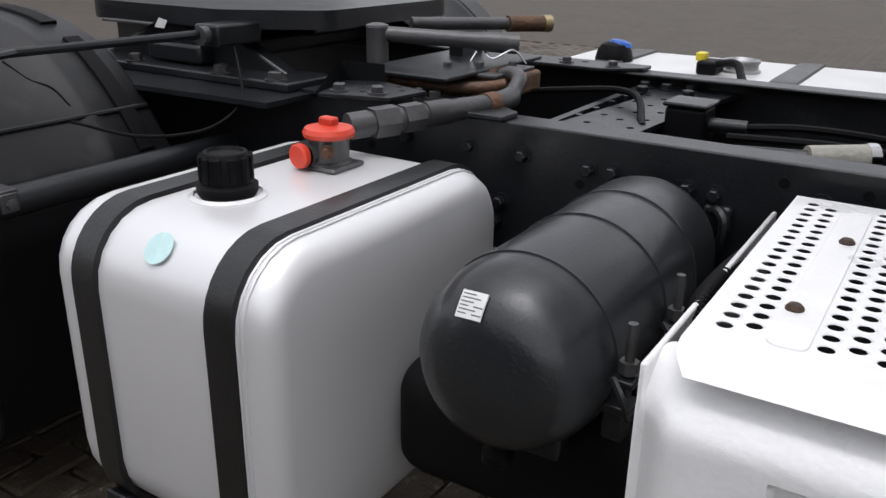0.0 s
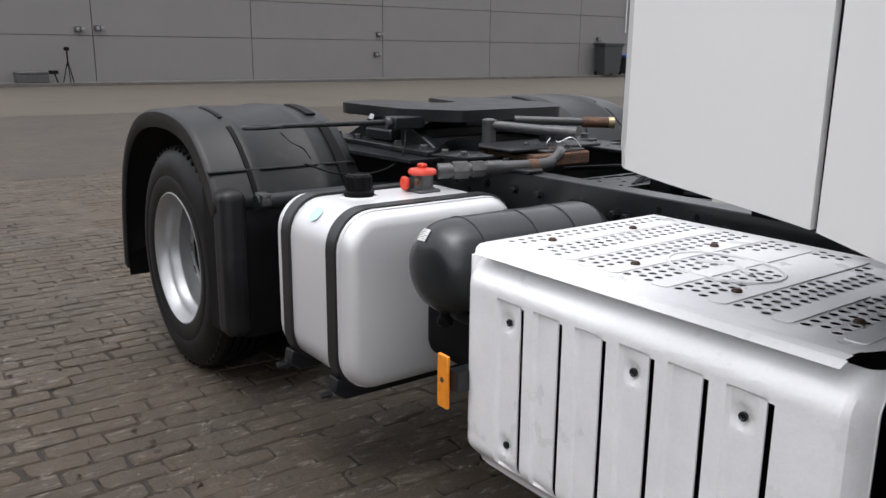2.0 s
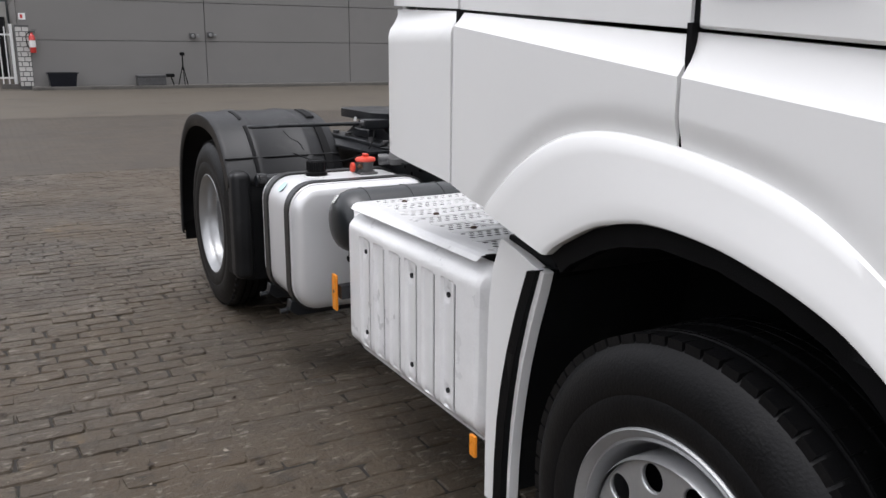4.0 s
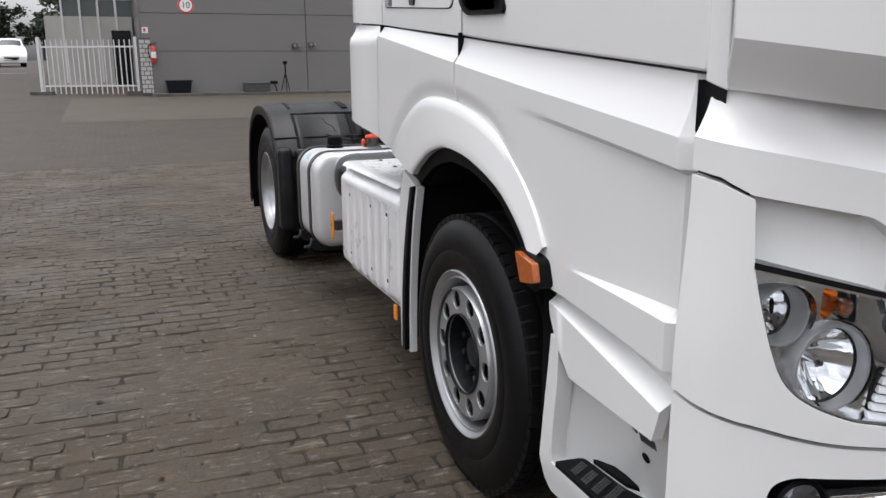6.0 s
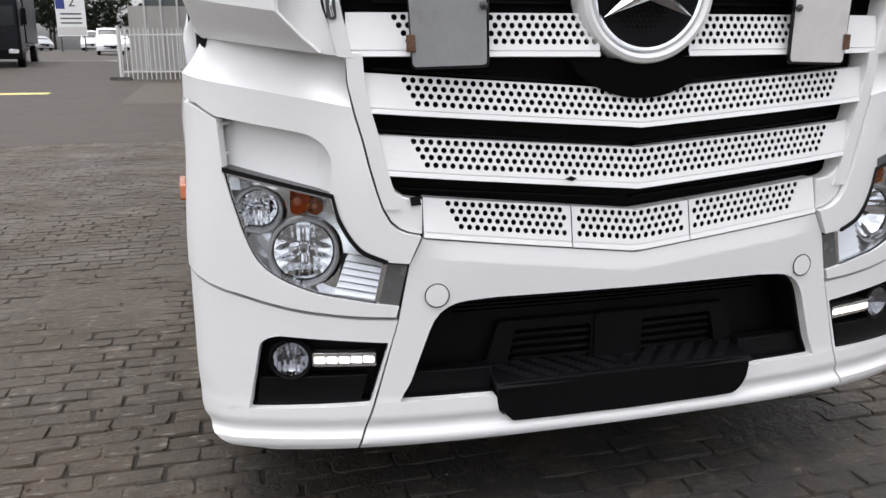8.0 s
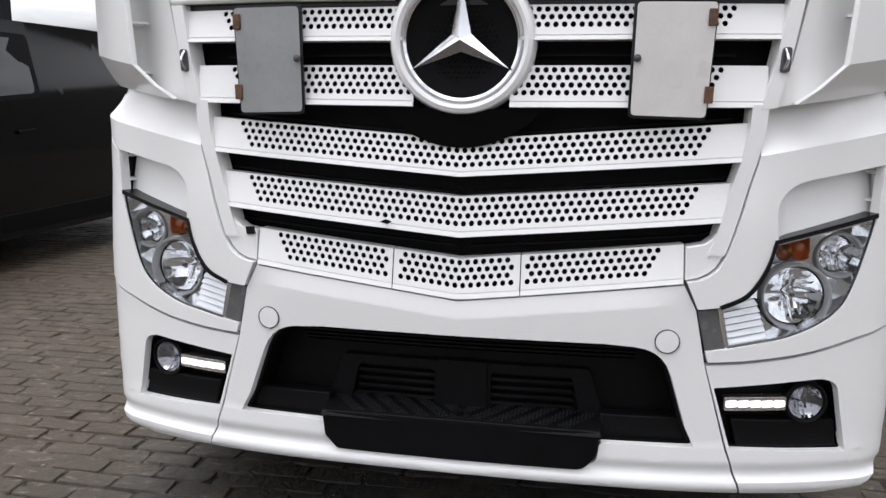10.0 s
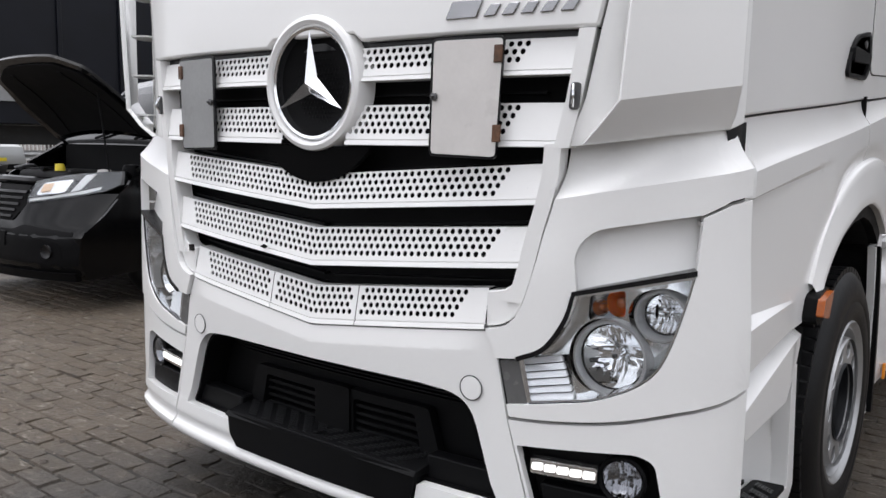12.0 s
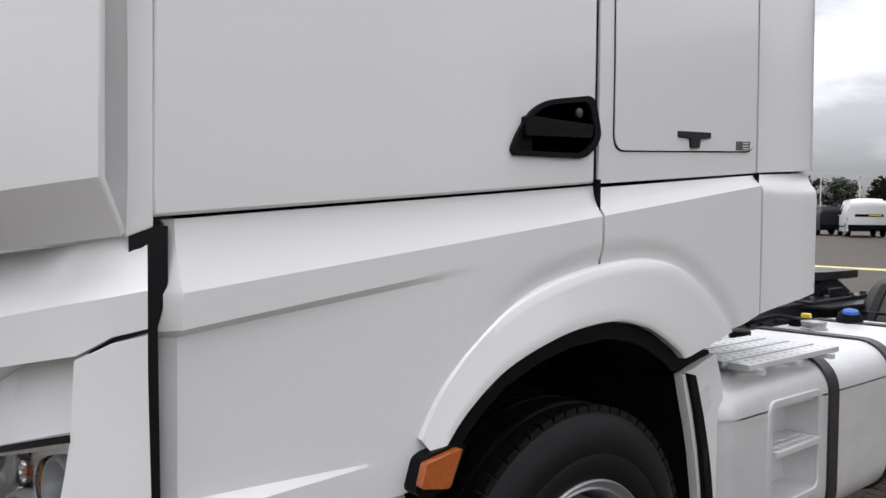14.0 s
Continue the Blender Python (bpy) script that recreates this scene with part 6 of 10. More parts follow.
lever = part("release_lever", tube([(-4.41, -1.00, 1.066), (-4.40, -0.93, 1.066), (-4.39, -0.62, 1.064), (-4.385, -0.36, 1.062)], [0.010, 0.009, 0.010, 0.012], 10), STEEL, truck, "black coupling release lever with loop grip")
part("grip_loop", tube(curve_pts([(-4.40, -0.96, 1.066), (-4.375, -1.03, 1.066), (-4.395, -1.10, 1.066), (-4.425, -1.09, 1.066), (-4.43, -1.02, 1.066), (-4.40, -0.96, 1.066)], 5), 0.008, 8), STEEL, lever)
part("lever_pivot", boxes((-4.42, -4.34, -0.50, -0.36, 1.035, 1.085)), STEEL, lever, bevel=0.006)
part("lever_pivot_pin", tube([(-4.38, -0.52, 1.06), (-4.38, -0.34, 1.06)], 0.022, 12), STEEL_GREY, lever)
part("paint_scrape", sheet([(-4.62, 1.060), (-4.585, 1.058), (-4.57, 1.078), (-4.60, 1.084)], lambda u, v, w: Vector((u, -0.4520 + w, v)), 0.001, du=0), PAPER, fifth)
part("sensor_cable", tube(curve_pts([(-4.36, -0.44, 1.05), (-4.30, -0.48, 0.98), (-4.22, -0.56, 0.93), (-4.18, -0.70, 0.90), (-4.24, -0.82, 0.90), (-4.34, -0.90, 0.93)], 8), 0.0035, 6), BLACK_PLASTIC, truck)

# trailer line holder: two tubes on a post, brass tip
post = part("line_holder", tube([(-4.085, -0.228, 0.985), (-4.085, -0.228, 1.078)], [0.027, 0.027], 18), STEEL_GREY, truck, "grey steel tube holder behind the cab")
part("holder_cap", lathe([(0.029, 0), (0.027, 0.006), (0.012, 0.010), (0, 0.010)], axis((-4.085, -0.228, 1.078), (0, 0, 1)), 18), STEEL_GREY, post)
part("holder_tube", tube([(-4.07, -0.218, 1.062), (-3.90, -0.105, 1.050), (-3.86, -0.075, 1.046), (-3.80, -0.035, 1.042)], [0.019, 0.019, 0.024, 0.025], 14), STEEL_GREY, post)
part("holder_tube", tube([(-4.06, -0.12, 1.080), (-3.90, 0.11, 1.073)], 0.016, 14), STEEL_GREY, post)
part("tube_sleeve", tube([(-3.905, 0.10, 1.073), (-3.845, 0.185, 1.071)], 0.021, 14), RUST, post)
part("tube_tip", tube([(-3.845, 0.185, 1.071), (-3.832, 0.203, 1.071)], 0.0225, 14), BRASS, post)
part("holder_foot", boxes((-4.05, -3.80, -0.36, 0.10, 0.990, 1.000)), STEEL, post, bevel=0.003)
part("holder_leg", boxes((-3.99, -3.95, -0.05, 0.05, 0.80, 1.03)), STEEL, post)

# rusty hydraulic valve and hose to the filter head
valve = part("hydraulic_valve", boxes((-3.92, -3.74, -0.22, -0.02, 0.935, 0.985)), RUST, truck, "rusty hydraulic valve with pipes", bevel=0.008)
part("valve_plate", boxes((-3.94, -3.75, -0.23, -0.04, 0.985, 0.994)), STEEL_GREY, valve, bevel=0.002)
part("valve_pipe", tube(curve_pts([(-4.00, -0.315, 0.975), (-3.93, -0.29, 0.970), (-3.84, -0.275, 0.966), (-3.77, -0.255, 0.970), (-3.735, -0.22, 0.975)], 6), 0.013, 12), RUST, valve)
part("pipe_nut", tube([(-4.02, -0.325, 0.975), (-3.985, -0.31, 0.974)], 0.019, 6), RUST, valve)
part("valve_elbow", tube(curve_pts([(-3.78, -0.17, 0.98), (-3.735, -0.185, 0.995), (-3.695, -0.225, 0.990), (-3.688, -0.27, 0.965)], 6), [0.018] * 18 + [0.020], 12), STEEL_GREY, valve)
part("elbow_nut", tube([(-3.79, -0.165, 0.977), (-3.765, -0.175, 0.985)], 0.025, 6), RUST, valve)
for k in range(3):
    bm = bmesh.new()
    add_bolt(bm, (-3.90 + 0.06 * k, -0.20 + 0.05 * k, 0.994), (0, 0, 1), 0.011, 0.014)
    part("valve_bolt", bm, STEEL_GREY, valve)
part("spring_clip", tube(curve_pts([(-3.90, -0.10, 0.995), (-3.88, -0.08, 1.03), (-3.84, -0.09, 1.01), (-3.80, -0.06, 1.03), (-3.78, -0.03, 0.995)], 6), 0.003, 6), CHROME, valve)
hose = part("hydraulic_hose", tube(curve_pts([(-3.83, -0.66, 0.945), (-3.795, -0.59, 0.948), (-3.755, -0.50, 0.952), (-3.72, -0.42, 0.954), (-3.695, -0.34, 0.955), (-3.688, -0.27, 0.960)], 6), 0.023, 14), STEEL_GREY, truck, "grey hydraulic hose with steel fittings")
for a, b, r in (((-3.832, -0.66, 0.945), (-3.812, -0.622, 0.947), 0.026), ((-3.808, -0.615, 0.947), (-3.785, -0.568, 0.949), 0.032), ((-3.78, -0.556, 0.949), (-3.762, -0.516, 0.951), 0.030), ((-3.758, -0.507, 0.952), (-3.735, -0.455, 0.953), 0.026)):
    part("hose_fitting", tube([a, b], r, 6 if r > 0.029 else 14), STEEL_GREY, hose)
part("rust_band", tube([(-3.703, -0.365, 0.9548), (-3.694, -0.333, 0.955)], 0.0255, 14), RUST, hose)
brk = part("drilled_bracket", sheet([(-3.965, -0.590), (-3.815, -0.545), (-3.800, -0.440), (-3.94, -0.40), (-4.02, -0.43)], lambda u, v, w: Vector((u, v, 0.985 + w)), 0.008, [circle2(-3.945 + 0.045 * (i % 3) + 0.012 * (i // 3), -0.535 + 0.045 * (i // 3) + 0.012 * (i % 3), 0.008, 10) for i in range(9) if i not in (0, 4)], du=0), STEEL, truck, "black drilled bracket plate", bevel=0.002)
part("bracket_edge", sheet([(0, 0), (0.19, 0), (0.30, 0.0), (0.30, 0.040), (0.17, 0.046), (0.10, 0.040), (0, 0.004)], lambda u, v, w: Vector((lerp(-3.968, -4.022, u / 0.17) + lerp(0, 0.085, (u - 0.17) / 0.13), lerp(-0.592, -0.43, u / 0.17) + lerp(0, 0.032, (u - 0.17) / 0.13), 0.982 + v)), 0.006, du=0.03), STEEL, brk)
part("bracket_leg", boxes((-3.98, -3.84, -0.52, -0.43, 0.93, 0.978)), STEEL, brk)
for x, y in ((-3.945, -0.545), (-3.862, -0.525)):
    bm = bmesh.new()
    add_bolt(bm, (x, y, 0.985), (0, 0, 1), 0.014, 0.014)
    part("bracket_bolt", bm, STEEL_GREY, brk)

# ---- rear mudguards ----
FEN = [(p.x, p.y) for p in even([(-4.418, 0.775), (-4.437, 0.812), (-4.463, 0.852), (-4.497, 0.897), (-4.535, 0.940), (-4.580, 0.983), (-4.66, 1.040), (-4.78, 1.081), (-4.93, 1.100), (-5.10, 1.098), (-5.26, 1.074), (-5.38, 1.028), (-5.50, 0.943), (-5.59, 0.83), (-5.65, 0.69), (-5.69, 0.52), (-5.71, 0.30)], 48)]
for s in (-1, 1):
    bm = bmesh.new()
    rows = []
    for y, dz in ((1.215, -0.075), (1.215, -0.012), (1.205, -0.003), (1.19, 0.0), (1.06, 0.003), (1.045, 0.010), (1.02, 0.010), (1.005, 0.003), (0.78, 0.003), (0.765, 0.010), (0.745, 0.010), (0.73, 0.003), (0.60, 0.0), (0.585, -0.01), (0.585, -0.05)):
        line = []
        for i, (x, z) in enumerate(FEN):
            a, b = Vector(FEN[max(0, i - 1)]), Vector(FEN[min(len(FEN) - 1, i + 1)])
            t = (b - a).normalized()
            n = Vector((t.y, -t.x))
            line.append(bm.verts.new((x + n.x * dz, s * y, z + n.y * dz)))
        rows.append(line)
    for a, b in zip(rows, rows[1:]):
        for i in range(len(FEN) - 1):
            bm.faces.new((a[i], a[i + 1], b[i + 1], b[i]))
    mg = part("mudguard", bm, FENDER, truck, "dusty black plastic rear mudguard")
    mod = mg.modifiers.new("thick", "SOLIDIFY")
    mod.thickness, mod.offset = 0.006, -1
    # front wall with a moulded shoulder and the tube that carries it
    part("mudguard_front", sheet([(0.585, 0.28), (1.165, 0.28), (1.185, 0.32), (1.205, 0.79), (0.60, 0.79), (0.585, 0.77)], lambda u, v, w, s=s: Vector((-4.395 + w - 0.03 * ease((v - 0.70) / 0.08) - 0.05 * ease((u - 1.12) / 0.08), s * u, v)), 0.02, du=0.05, dv=0.04), BLACK_PLASTIC, mg, bevel=0.004)
    part("mudguard_side", sheet([(-4.43, 0.30), (-4.56, 0.30), (-4.585, 0.95), (-4.535, 0.915), (-4.475, 0.84), (-4.44, 0.80)], lambda u, v, w, s=s: Vector((u, s * (1.208 + w), v)), 0.02, du=0), BLACK_PLASTIC, mg, bevel=0.004)
    part("joint_lip", tube([(-4.493, s * 0.60, 0.900), (-4.493, s * 1.214, 0.900)], 0.006, 8), FENDER, mg)
    part("front_shoulder", boxes((-4.49, -4.372, *yb(s, 1.115, 1.213), 0.29, 0.845)), FENDER, mg, bevel=0.034, segs=4)
    part("carrier_tube", tube([(-4.330, s * 0.50, 0.806), (-4.330, s * 1.105, 0.806)], 0.030, 16), STEEL, mg, bevel=0.004)
    part("tube_clamp", boxes((-4.362, -4.30, *yb(s, 1.055, 1.095), 0.83, 0.838), (-4.303, -4.297, *yb(s, 1.058, 1.092), 0.795, 0.832)), STEEL_GREY, mg, bevel=0.002)
    part("clamp_bolt", lathe([(0.010, 0), (0.010, 0.008), (0, 0.010)], axis((-4.297, s * 1.075, 0.812), (1, 0, 0.1)), 6), STEEL_GREY, mg)
    part("cast_scar", tube(curve_pts([(-4.62, s * 0.86, 1.020), (-4.575, s * 0.835, 0.982), (-4.55, s * 0.80, 0.962), (-4.515, s * 0.785, 0.924)], 5), 0.0022, 5), DARK, mg)
    for y in (1.045, 0.66):
        for lo, hi in ((1, 10), (11, 17)):
            bm = bmesh.new()
            run = []
            for (x, z), (xb, zb) in list(zip(FEN, FEN[1:]))[lo:hi]:
                n_v = Vector((zb - z, x - xb)).normalized()
                run.append([bm.verts.new((x + n_v.x * q, s * (y + d), z + n_v.y * q)) for d, q in ((-0.022, 0.001), (-0.020, 0.009), (0.020, 0.009), (0.022, 0.001))])
            for a, b in zip(run, run[1:]):
                for k in range(3):
                    bm.faces.new((a[k], a[k + 1], b[k + 1], b[k]))
            for row in (run[0], run[-1]):
                bm.faces.new(row)
            part("strap_tab", bm, BLACK_PLASTIC, mg)
    part("mud_flap", sheet([(0.62, 0.24), (1.19, 0.24), (1.19, 0.55), (0.62, 0.55)], lambda u, v, w, s=s: Vector((-5.70 + w, s * u, v)), 0.01, du=0), RUBBER, mg)
    part("tail_lamp", boxes((-5.80, -5.735, *yb(s, 0.95, 1.15), 0.66, 0.76)), RED, truck, "red tail lamp", bevel=0.008)

# ---- right side: tank, air vessel, battery box with step plate ----
tank = part("hydraulic_tank", rr_loft(-4.045, -3.565, -1.172, -0.52, 0.342, 0.886, 0.115, 0.045, dome=0.004), ALU, truck, "silver hydraulic oil tank with black straps")
bm = bmesh.new()
for x in (-3.616, -3.606):
    ring = rr_ring(x, -1.1735, -0.5185, 0.3405, 0.8875, 0.1165)
    add_tube(bm, ring + [ring[0]], 0.0022, 6, cap=False)
part("weld_bead", bm, ALU, tank)
for x in (-3.944, -3.648):
    bm = bmesh.new()
    outer, inner = rr_ring(0, -1.180, -0.50, 0.325, 0.894, 0.122, 8), rr_ring(0, -1.170, -0.51, 0.335, 0.884, 0.112, 8)
    rows = [[bm.verts.new((x + dx, p[1], p[2])) for p in ring] for ring, dx in ((inner, -0.030), (outer, -0.026), (outer, 0.026), (inner, 0.030))]
    for a, b in zip(rows, rows[1:] + rows[:1]):
        for i in range(len(a)):
            bm.faces.new((a[i], a[(i + 1) % len(a)], b[(i + 1) % len(a)], b[i]))
    part("tank_strap", bm, STRAP, tank, "black rubber-lined strap")
    part("strap_bracket", sheet([(-1.178, 0.385), (-1.186, 0.338), (-1.15, 0.312), (-0.45, 0.308), (-0.43, 0.345), (-1.10, 0.338), (-1.15, 0.372)], lambda u, v, w, x=x: Vector((x + 0.025 + w, u, v)), 0.05, du=0), STEEL, tank, bevel=0.004)
    bm = bmesh.new()
    add_bolt(bm, (x, -1.19, 0.335), (0, -1, 0), 0.012, 0.03)
    part("strap_bolt", bm, STEEL, tank)
cap = part("filler_cap", lathe([(0.044, 0.004), (0.049, 0.012), (0.050, 0.024), (0.042, 0.028), (0.042, 0.038), (0.041, 0.070), (0.035, 0.078), (0.030, 0.079), (0.027, 0.075), (0, 0.075)], axis((-3.835, -0.968, 0.882), (0, 0, 1)), 40), BLACK_PLASTIC, tank, "ribbed black filler cap")
for k in range(12):
    a = 2 * math.pi * k / 12
    part("cap_rib", boxes((-0.005, 0.005, 0.039, 0.0445, 0.032, 0.073)), BLACK_PLASTIC, cap, bevel=0.002).matrix_basis = Matrix.Translation((-3.835, -0.968, 0.882)) @ Matrix.Rotation(a, 4, "Z")
part("filler_collar", lathe([(0.062, 0.0), (0.064, 0.006), (0.056, 0.010)], axis((-3.835, -0.968, 0.882), (0, 0, 1)), 36), ALU, tank)
part("filter_head", lathe([(0.043, 0.0), (0.043, 0.012), (0.036, 0.016), (0.038, 0.054), (0.042, 0.060)], axis((-3.815, -0.735, 0.886), (0, 0, 1)), 32), STEEL_GREY, tank, "grey cast filter head")
part("filter_cap", lathe([(0.046, 0.058), (0.048, 0.066), (0.044, 0.074), (0.018, 0.079), (0, 0.079)], axis((-3.815, -0.735, 0.886), (0, 0, 1)), 32), RED, tank, "red filter cap")
part("cap_grip", boxes((-3.831, -3.799, -0.746, -0.724, 0.962, 0.979)), RED, tank, bevel=0.004)
part("side_cap", lathe([(0.021, 0), (0.023, 0.004), (0.023, 0.013), (0.019, 0.016), (0, 0.016)], axis((-3.837, -0.782, 0.914), (-0.1, -1, 0)), 28), RED, tank, "red round side cap")
part("side_port", lathe([(0.020, 0), (0.020, 0.03)], axis((-3.83, -0.755, 0.914), (0, -1, 0)), 20), STEEL_GREY, tank)
part("head_flange", boxes((-3.862, -3.768, -0.780, -0.690, 0.886, 0.896)), STEEL_GREY, tank, bevel=0.008)
bm = bmesh.new()
add_bolt(bm, (-3.790, -0.770, 0.924), (0.5, -1, 0), 0.009, 0.012)
part("port_plug", bm, RUST, tank)
a0 = radians(148)
part("round_sticker", lathe([(0.026, 0.0), (0.026, 0.001), (0, 0.001)], axis((-3.80, -1.1405, 0.8545), (0, -0.72, 0.69)), 28), STICKER, tank, "small round turquoise sticker")

air = part("air_vessel", lathe([(0.0, 0.0), (0.03, 0.0015), (0.058, 0.006), (0.082, 0.014), (0.098, 0.025), (0.110, 0.040), (0.119, 0.058), (0.125, 0.078), (0.127, 0.090)] + [(0.128, 0.098), (0.128, 0.56), (0.122, 0.585), (0.108, 0.610), (0.07, 0.63), (0, 0.636)], axis((-3.275, -1.112, 0.786), (0, 1, 0)), 56), AIRTANK, truck, "anthracite cylindrical air vessel")
for y in (-0.985, -0.80, -0.66):
    part("vessel_band", lathe([(0.127, -0.003), (0.1305, -0.002), (0.1305, 0.002), (0.127, 0.003)], axis((-3.275, y, 0.786), (0, 1, 0)), 56), AIRTANK, air)
LABEL_AT = Vector((-3.296, -1.0925, 0.877))


def on_dome(u, v, w):
    n = Vector((-0.13, -0.79, 0.60)).normalized()
    a = Vector((1, 0, 0)) - n * n.x
    a.normalize()
    return LABEL_AT + (a * u + n.cross(a) * -v) * 0.72 + n * (w + 0.002 - 1.4 * (u * u + v * v))


lab = part("type_label", sheet([(-0.026, -0.024), (0.026, -0.024), (0.026, 0.024), (-0.026, 0.024)], on_dome, 0.002, du=0.016, dv=0.014), PAPER, air, "small white type label")
for k in range(6):
    e = 0.004 + 0.012 * (k % 2) + (0.008 if k > 2 else 0)
    part("label_bar", sheet([(-0.022, -0.019 + k * 0.0068), (e, -0.019 + k * 0.0068), (e, -0.017 + k * 0.0068), (-0.022, -0.017 + k * 0.0068)], lambda u, v, w: on_dome(u, v, w + 0.0006), 0.001, du=0), INK, lab)
for y in (-0.98, -0.62):
    part("vessel_bracket", boxes((-3.34, -3.21, y - 0.02, y + 0.02, 0.63, 0.668)), STEEL, air, bevel=0.006)
    part("band_lug", boxes((-3.158, -3.128, y - 0.016, y + 0.016, 0.690, 0.735)), STEEL, air, bevel=0.004)
for y, z in ((-0.985, 0.80), (-0.800, 0.80)):
    part("band_bolt", tube([(-3.132, y, z - 0.045), (-3.132, y, z + 0.055)], 0.0065, 8), STEEL_GREY, air)
    part("bolt_nut", tube([(-3.132, y, z - 0.012), (-3.132, y, z + 0.004)], 0.013, 6), STEEL_GREY, air)
    part("band_ear", boxes((-3.150, -3.118, y - 0.020, y + 0.020, z - 0.026, z - 0.016)), STEEL, air, bevel=0.002)
    part("band_ear", boxes((-3.156, -3.118, y - 0.020, y + 0.020, z - 0.066, z - 0.054)), STEEL, air, bevel=0.002)
    part("wing_clip", tube(curve_pts([(-3.14, y - 0.03, z - 0.01), (-3.118, y - 0.05, z - 0.025), (-3.115, y - 0.035, z - 0.055), (-3.13, y, z - 0.06)], 5), 0.005, 6), STEEL, air)
part("drain_valve", lathe([(0.016, 0), (0.022, 0.006), (0.022, 0.020), (0.014, 0.026), (0.014, 0.050)], axis((-3.285, -1.03, 0.620), (0, 0, 1)), 20), BLACK_PLASTIC, air, "black drain valve under the vessel")
# ribbed cable sleeve that runs along the step plate and down behind the box
sleeve = curve_pts([(-3.10, -0.47, 0.80), (-3.085, -0.60, 0.835), (-3.082, -0.70, 0.850), (-3.080, -0.815, 0.862), (-3.078, -0.905, 0.862), (-3.075, -0.948, 0.838), (-3.072, -0.960, 0.790), (-3.068, -0.965, 0.70), (-3.066, -0.970, 0.55), (-3.066, -0.960, 0.42)], 14)
part("corrugated_conduit", tube(sleeve, [0.0115 if i % 2 else 0.0145 for i in range(len(sleeve))], 10), BLACK_PLASTIC, truck, "black corrugated conduit")
part("cable_loop", tube(curve_pts([(-3.19, -0.43, 0.768), (-3.165, -0.46, 0.785), (-3.160, -0.465, 0.830), (-3.178, -0.45, 0.845), (-3.195, -0.43, 0.83)], 6), 0.010, 8), STEEL, truck)
part("rail_bracket", boxes((-3.205, -3.155, -0.445, -0.424, 0.80, 0.85)), STEEL, truck, bevel=0.006)
# made-up dark body that blacks out the gap between the tank and the battery box
part("dark_filler", rr_loft(-3.545, -3.060, -0.92, -0.44, 0.430, 0.640, 0.06, 0.04), DARK, truck, "black filler body added under the air vessel to darken the gap")

COVER_SLOTS = ((-2.832, -2.911), (-2.715, -2.791), (-2.596, -2.669), (-2.478, -2.552), (-2.362, -2.438), (-2.238, -2.316))


def cover_y(u, v):
    """Outward relief of the pressed cover: rounded edges, one flat tongue beside each slot, dished bolts."""
    y = -0.045 * ease((0.440 - v) / 0.075) ** 1.5 - 0.044 * ease((-2.995 - u) / 0.062) ** 1.5 - 0.050 * ease((u + 2.128) / 0.04) ** 1.6
    y -= 0.066 * max(0.0, (v - 0.825) / 0.060) ** 2
    for slot, left in COVER_SLOTS:
        if left <= u <= slot:
            edge = min(1.0, max(0.0, (0.815 - v) / 0.006)) * min(1.0, max(0.0, (v - 0.408) / 0.006))
            y -= 0.0095 * edge * min(1.0, (u - left) / 0.006) * (1 - 0.75 * ease((u - left) / (slot - left)))
    for x in (-2.878, -2.522, -2.286):
        for z in (0.763, 0.466):
            y -= 0.010 * (1 - ease((math.hypot(u - x, v - z) - 0.008) / 0.020))
    return y


cover_cuts = [((x, 0.0), (x, 1.0)) for pair in COVER_SLOTS for x in (pair[0], pair[1], pair[1] + 0.006)]
cover_cuts += [((-3.1, z), (-2.0, z)) for z in (0.408, 0.414, 0.809, 0.815)]
cover = part("battery_cover", sheet(rpoly([(-3.060, 0.362), (-2.088, 0.362), (-2.088, 0.886), (-3.060, 0.886)], [0.05, 0.01, 0.01, 0.03]), lambda u, v, w: Vector((u, -1.165 - cover_y(u, v) - w, v)), 0.004,
             [rpoly([(x - 0.003, 0.412), (x + 0.0115, 0.412), (x + 0.0115, 0.808), (x - 0.003, 0.808)], 0.002, 2) for x, _ in COVER_SLOTS], du=0.011, dv=0.011, lines=cover_cuts), STEP_PAINT, truck, "white pressed battery cover with slots", angle=24)
for x in (-2.878, -2.522, -2.286):
    for z in (0.763, 0.466):
        part("cover_bolt", lathe([(0.0085, -0.002), (0.0085, 0.003), (0.006, 0.004), (0.004, 0.002), (0, 0.002)], axis((x, -1.154, z), (0, -1, 0)), 12), STEEL, cover)
part("cover_end", boxes((-3.060, -3.052, -1.122, -0.50, 0.39, 0.880)), STEP_PAINT, cover, bevel=0.003)
part("cover_end", boxes((-2.106, -2.098, -1.105, -0.60, 0.39, 0.86)), BLACK_PLASTIC, cover, bevel=0.003)
part("battery_box", boxes((-3.015, -2.11, -1.12, -0.46, 0.36, 0.85)), DARK, cover)
cover.location = (-0.022, 0.017, -0.008)

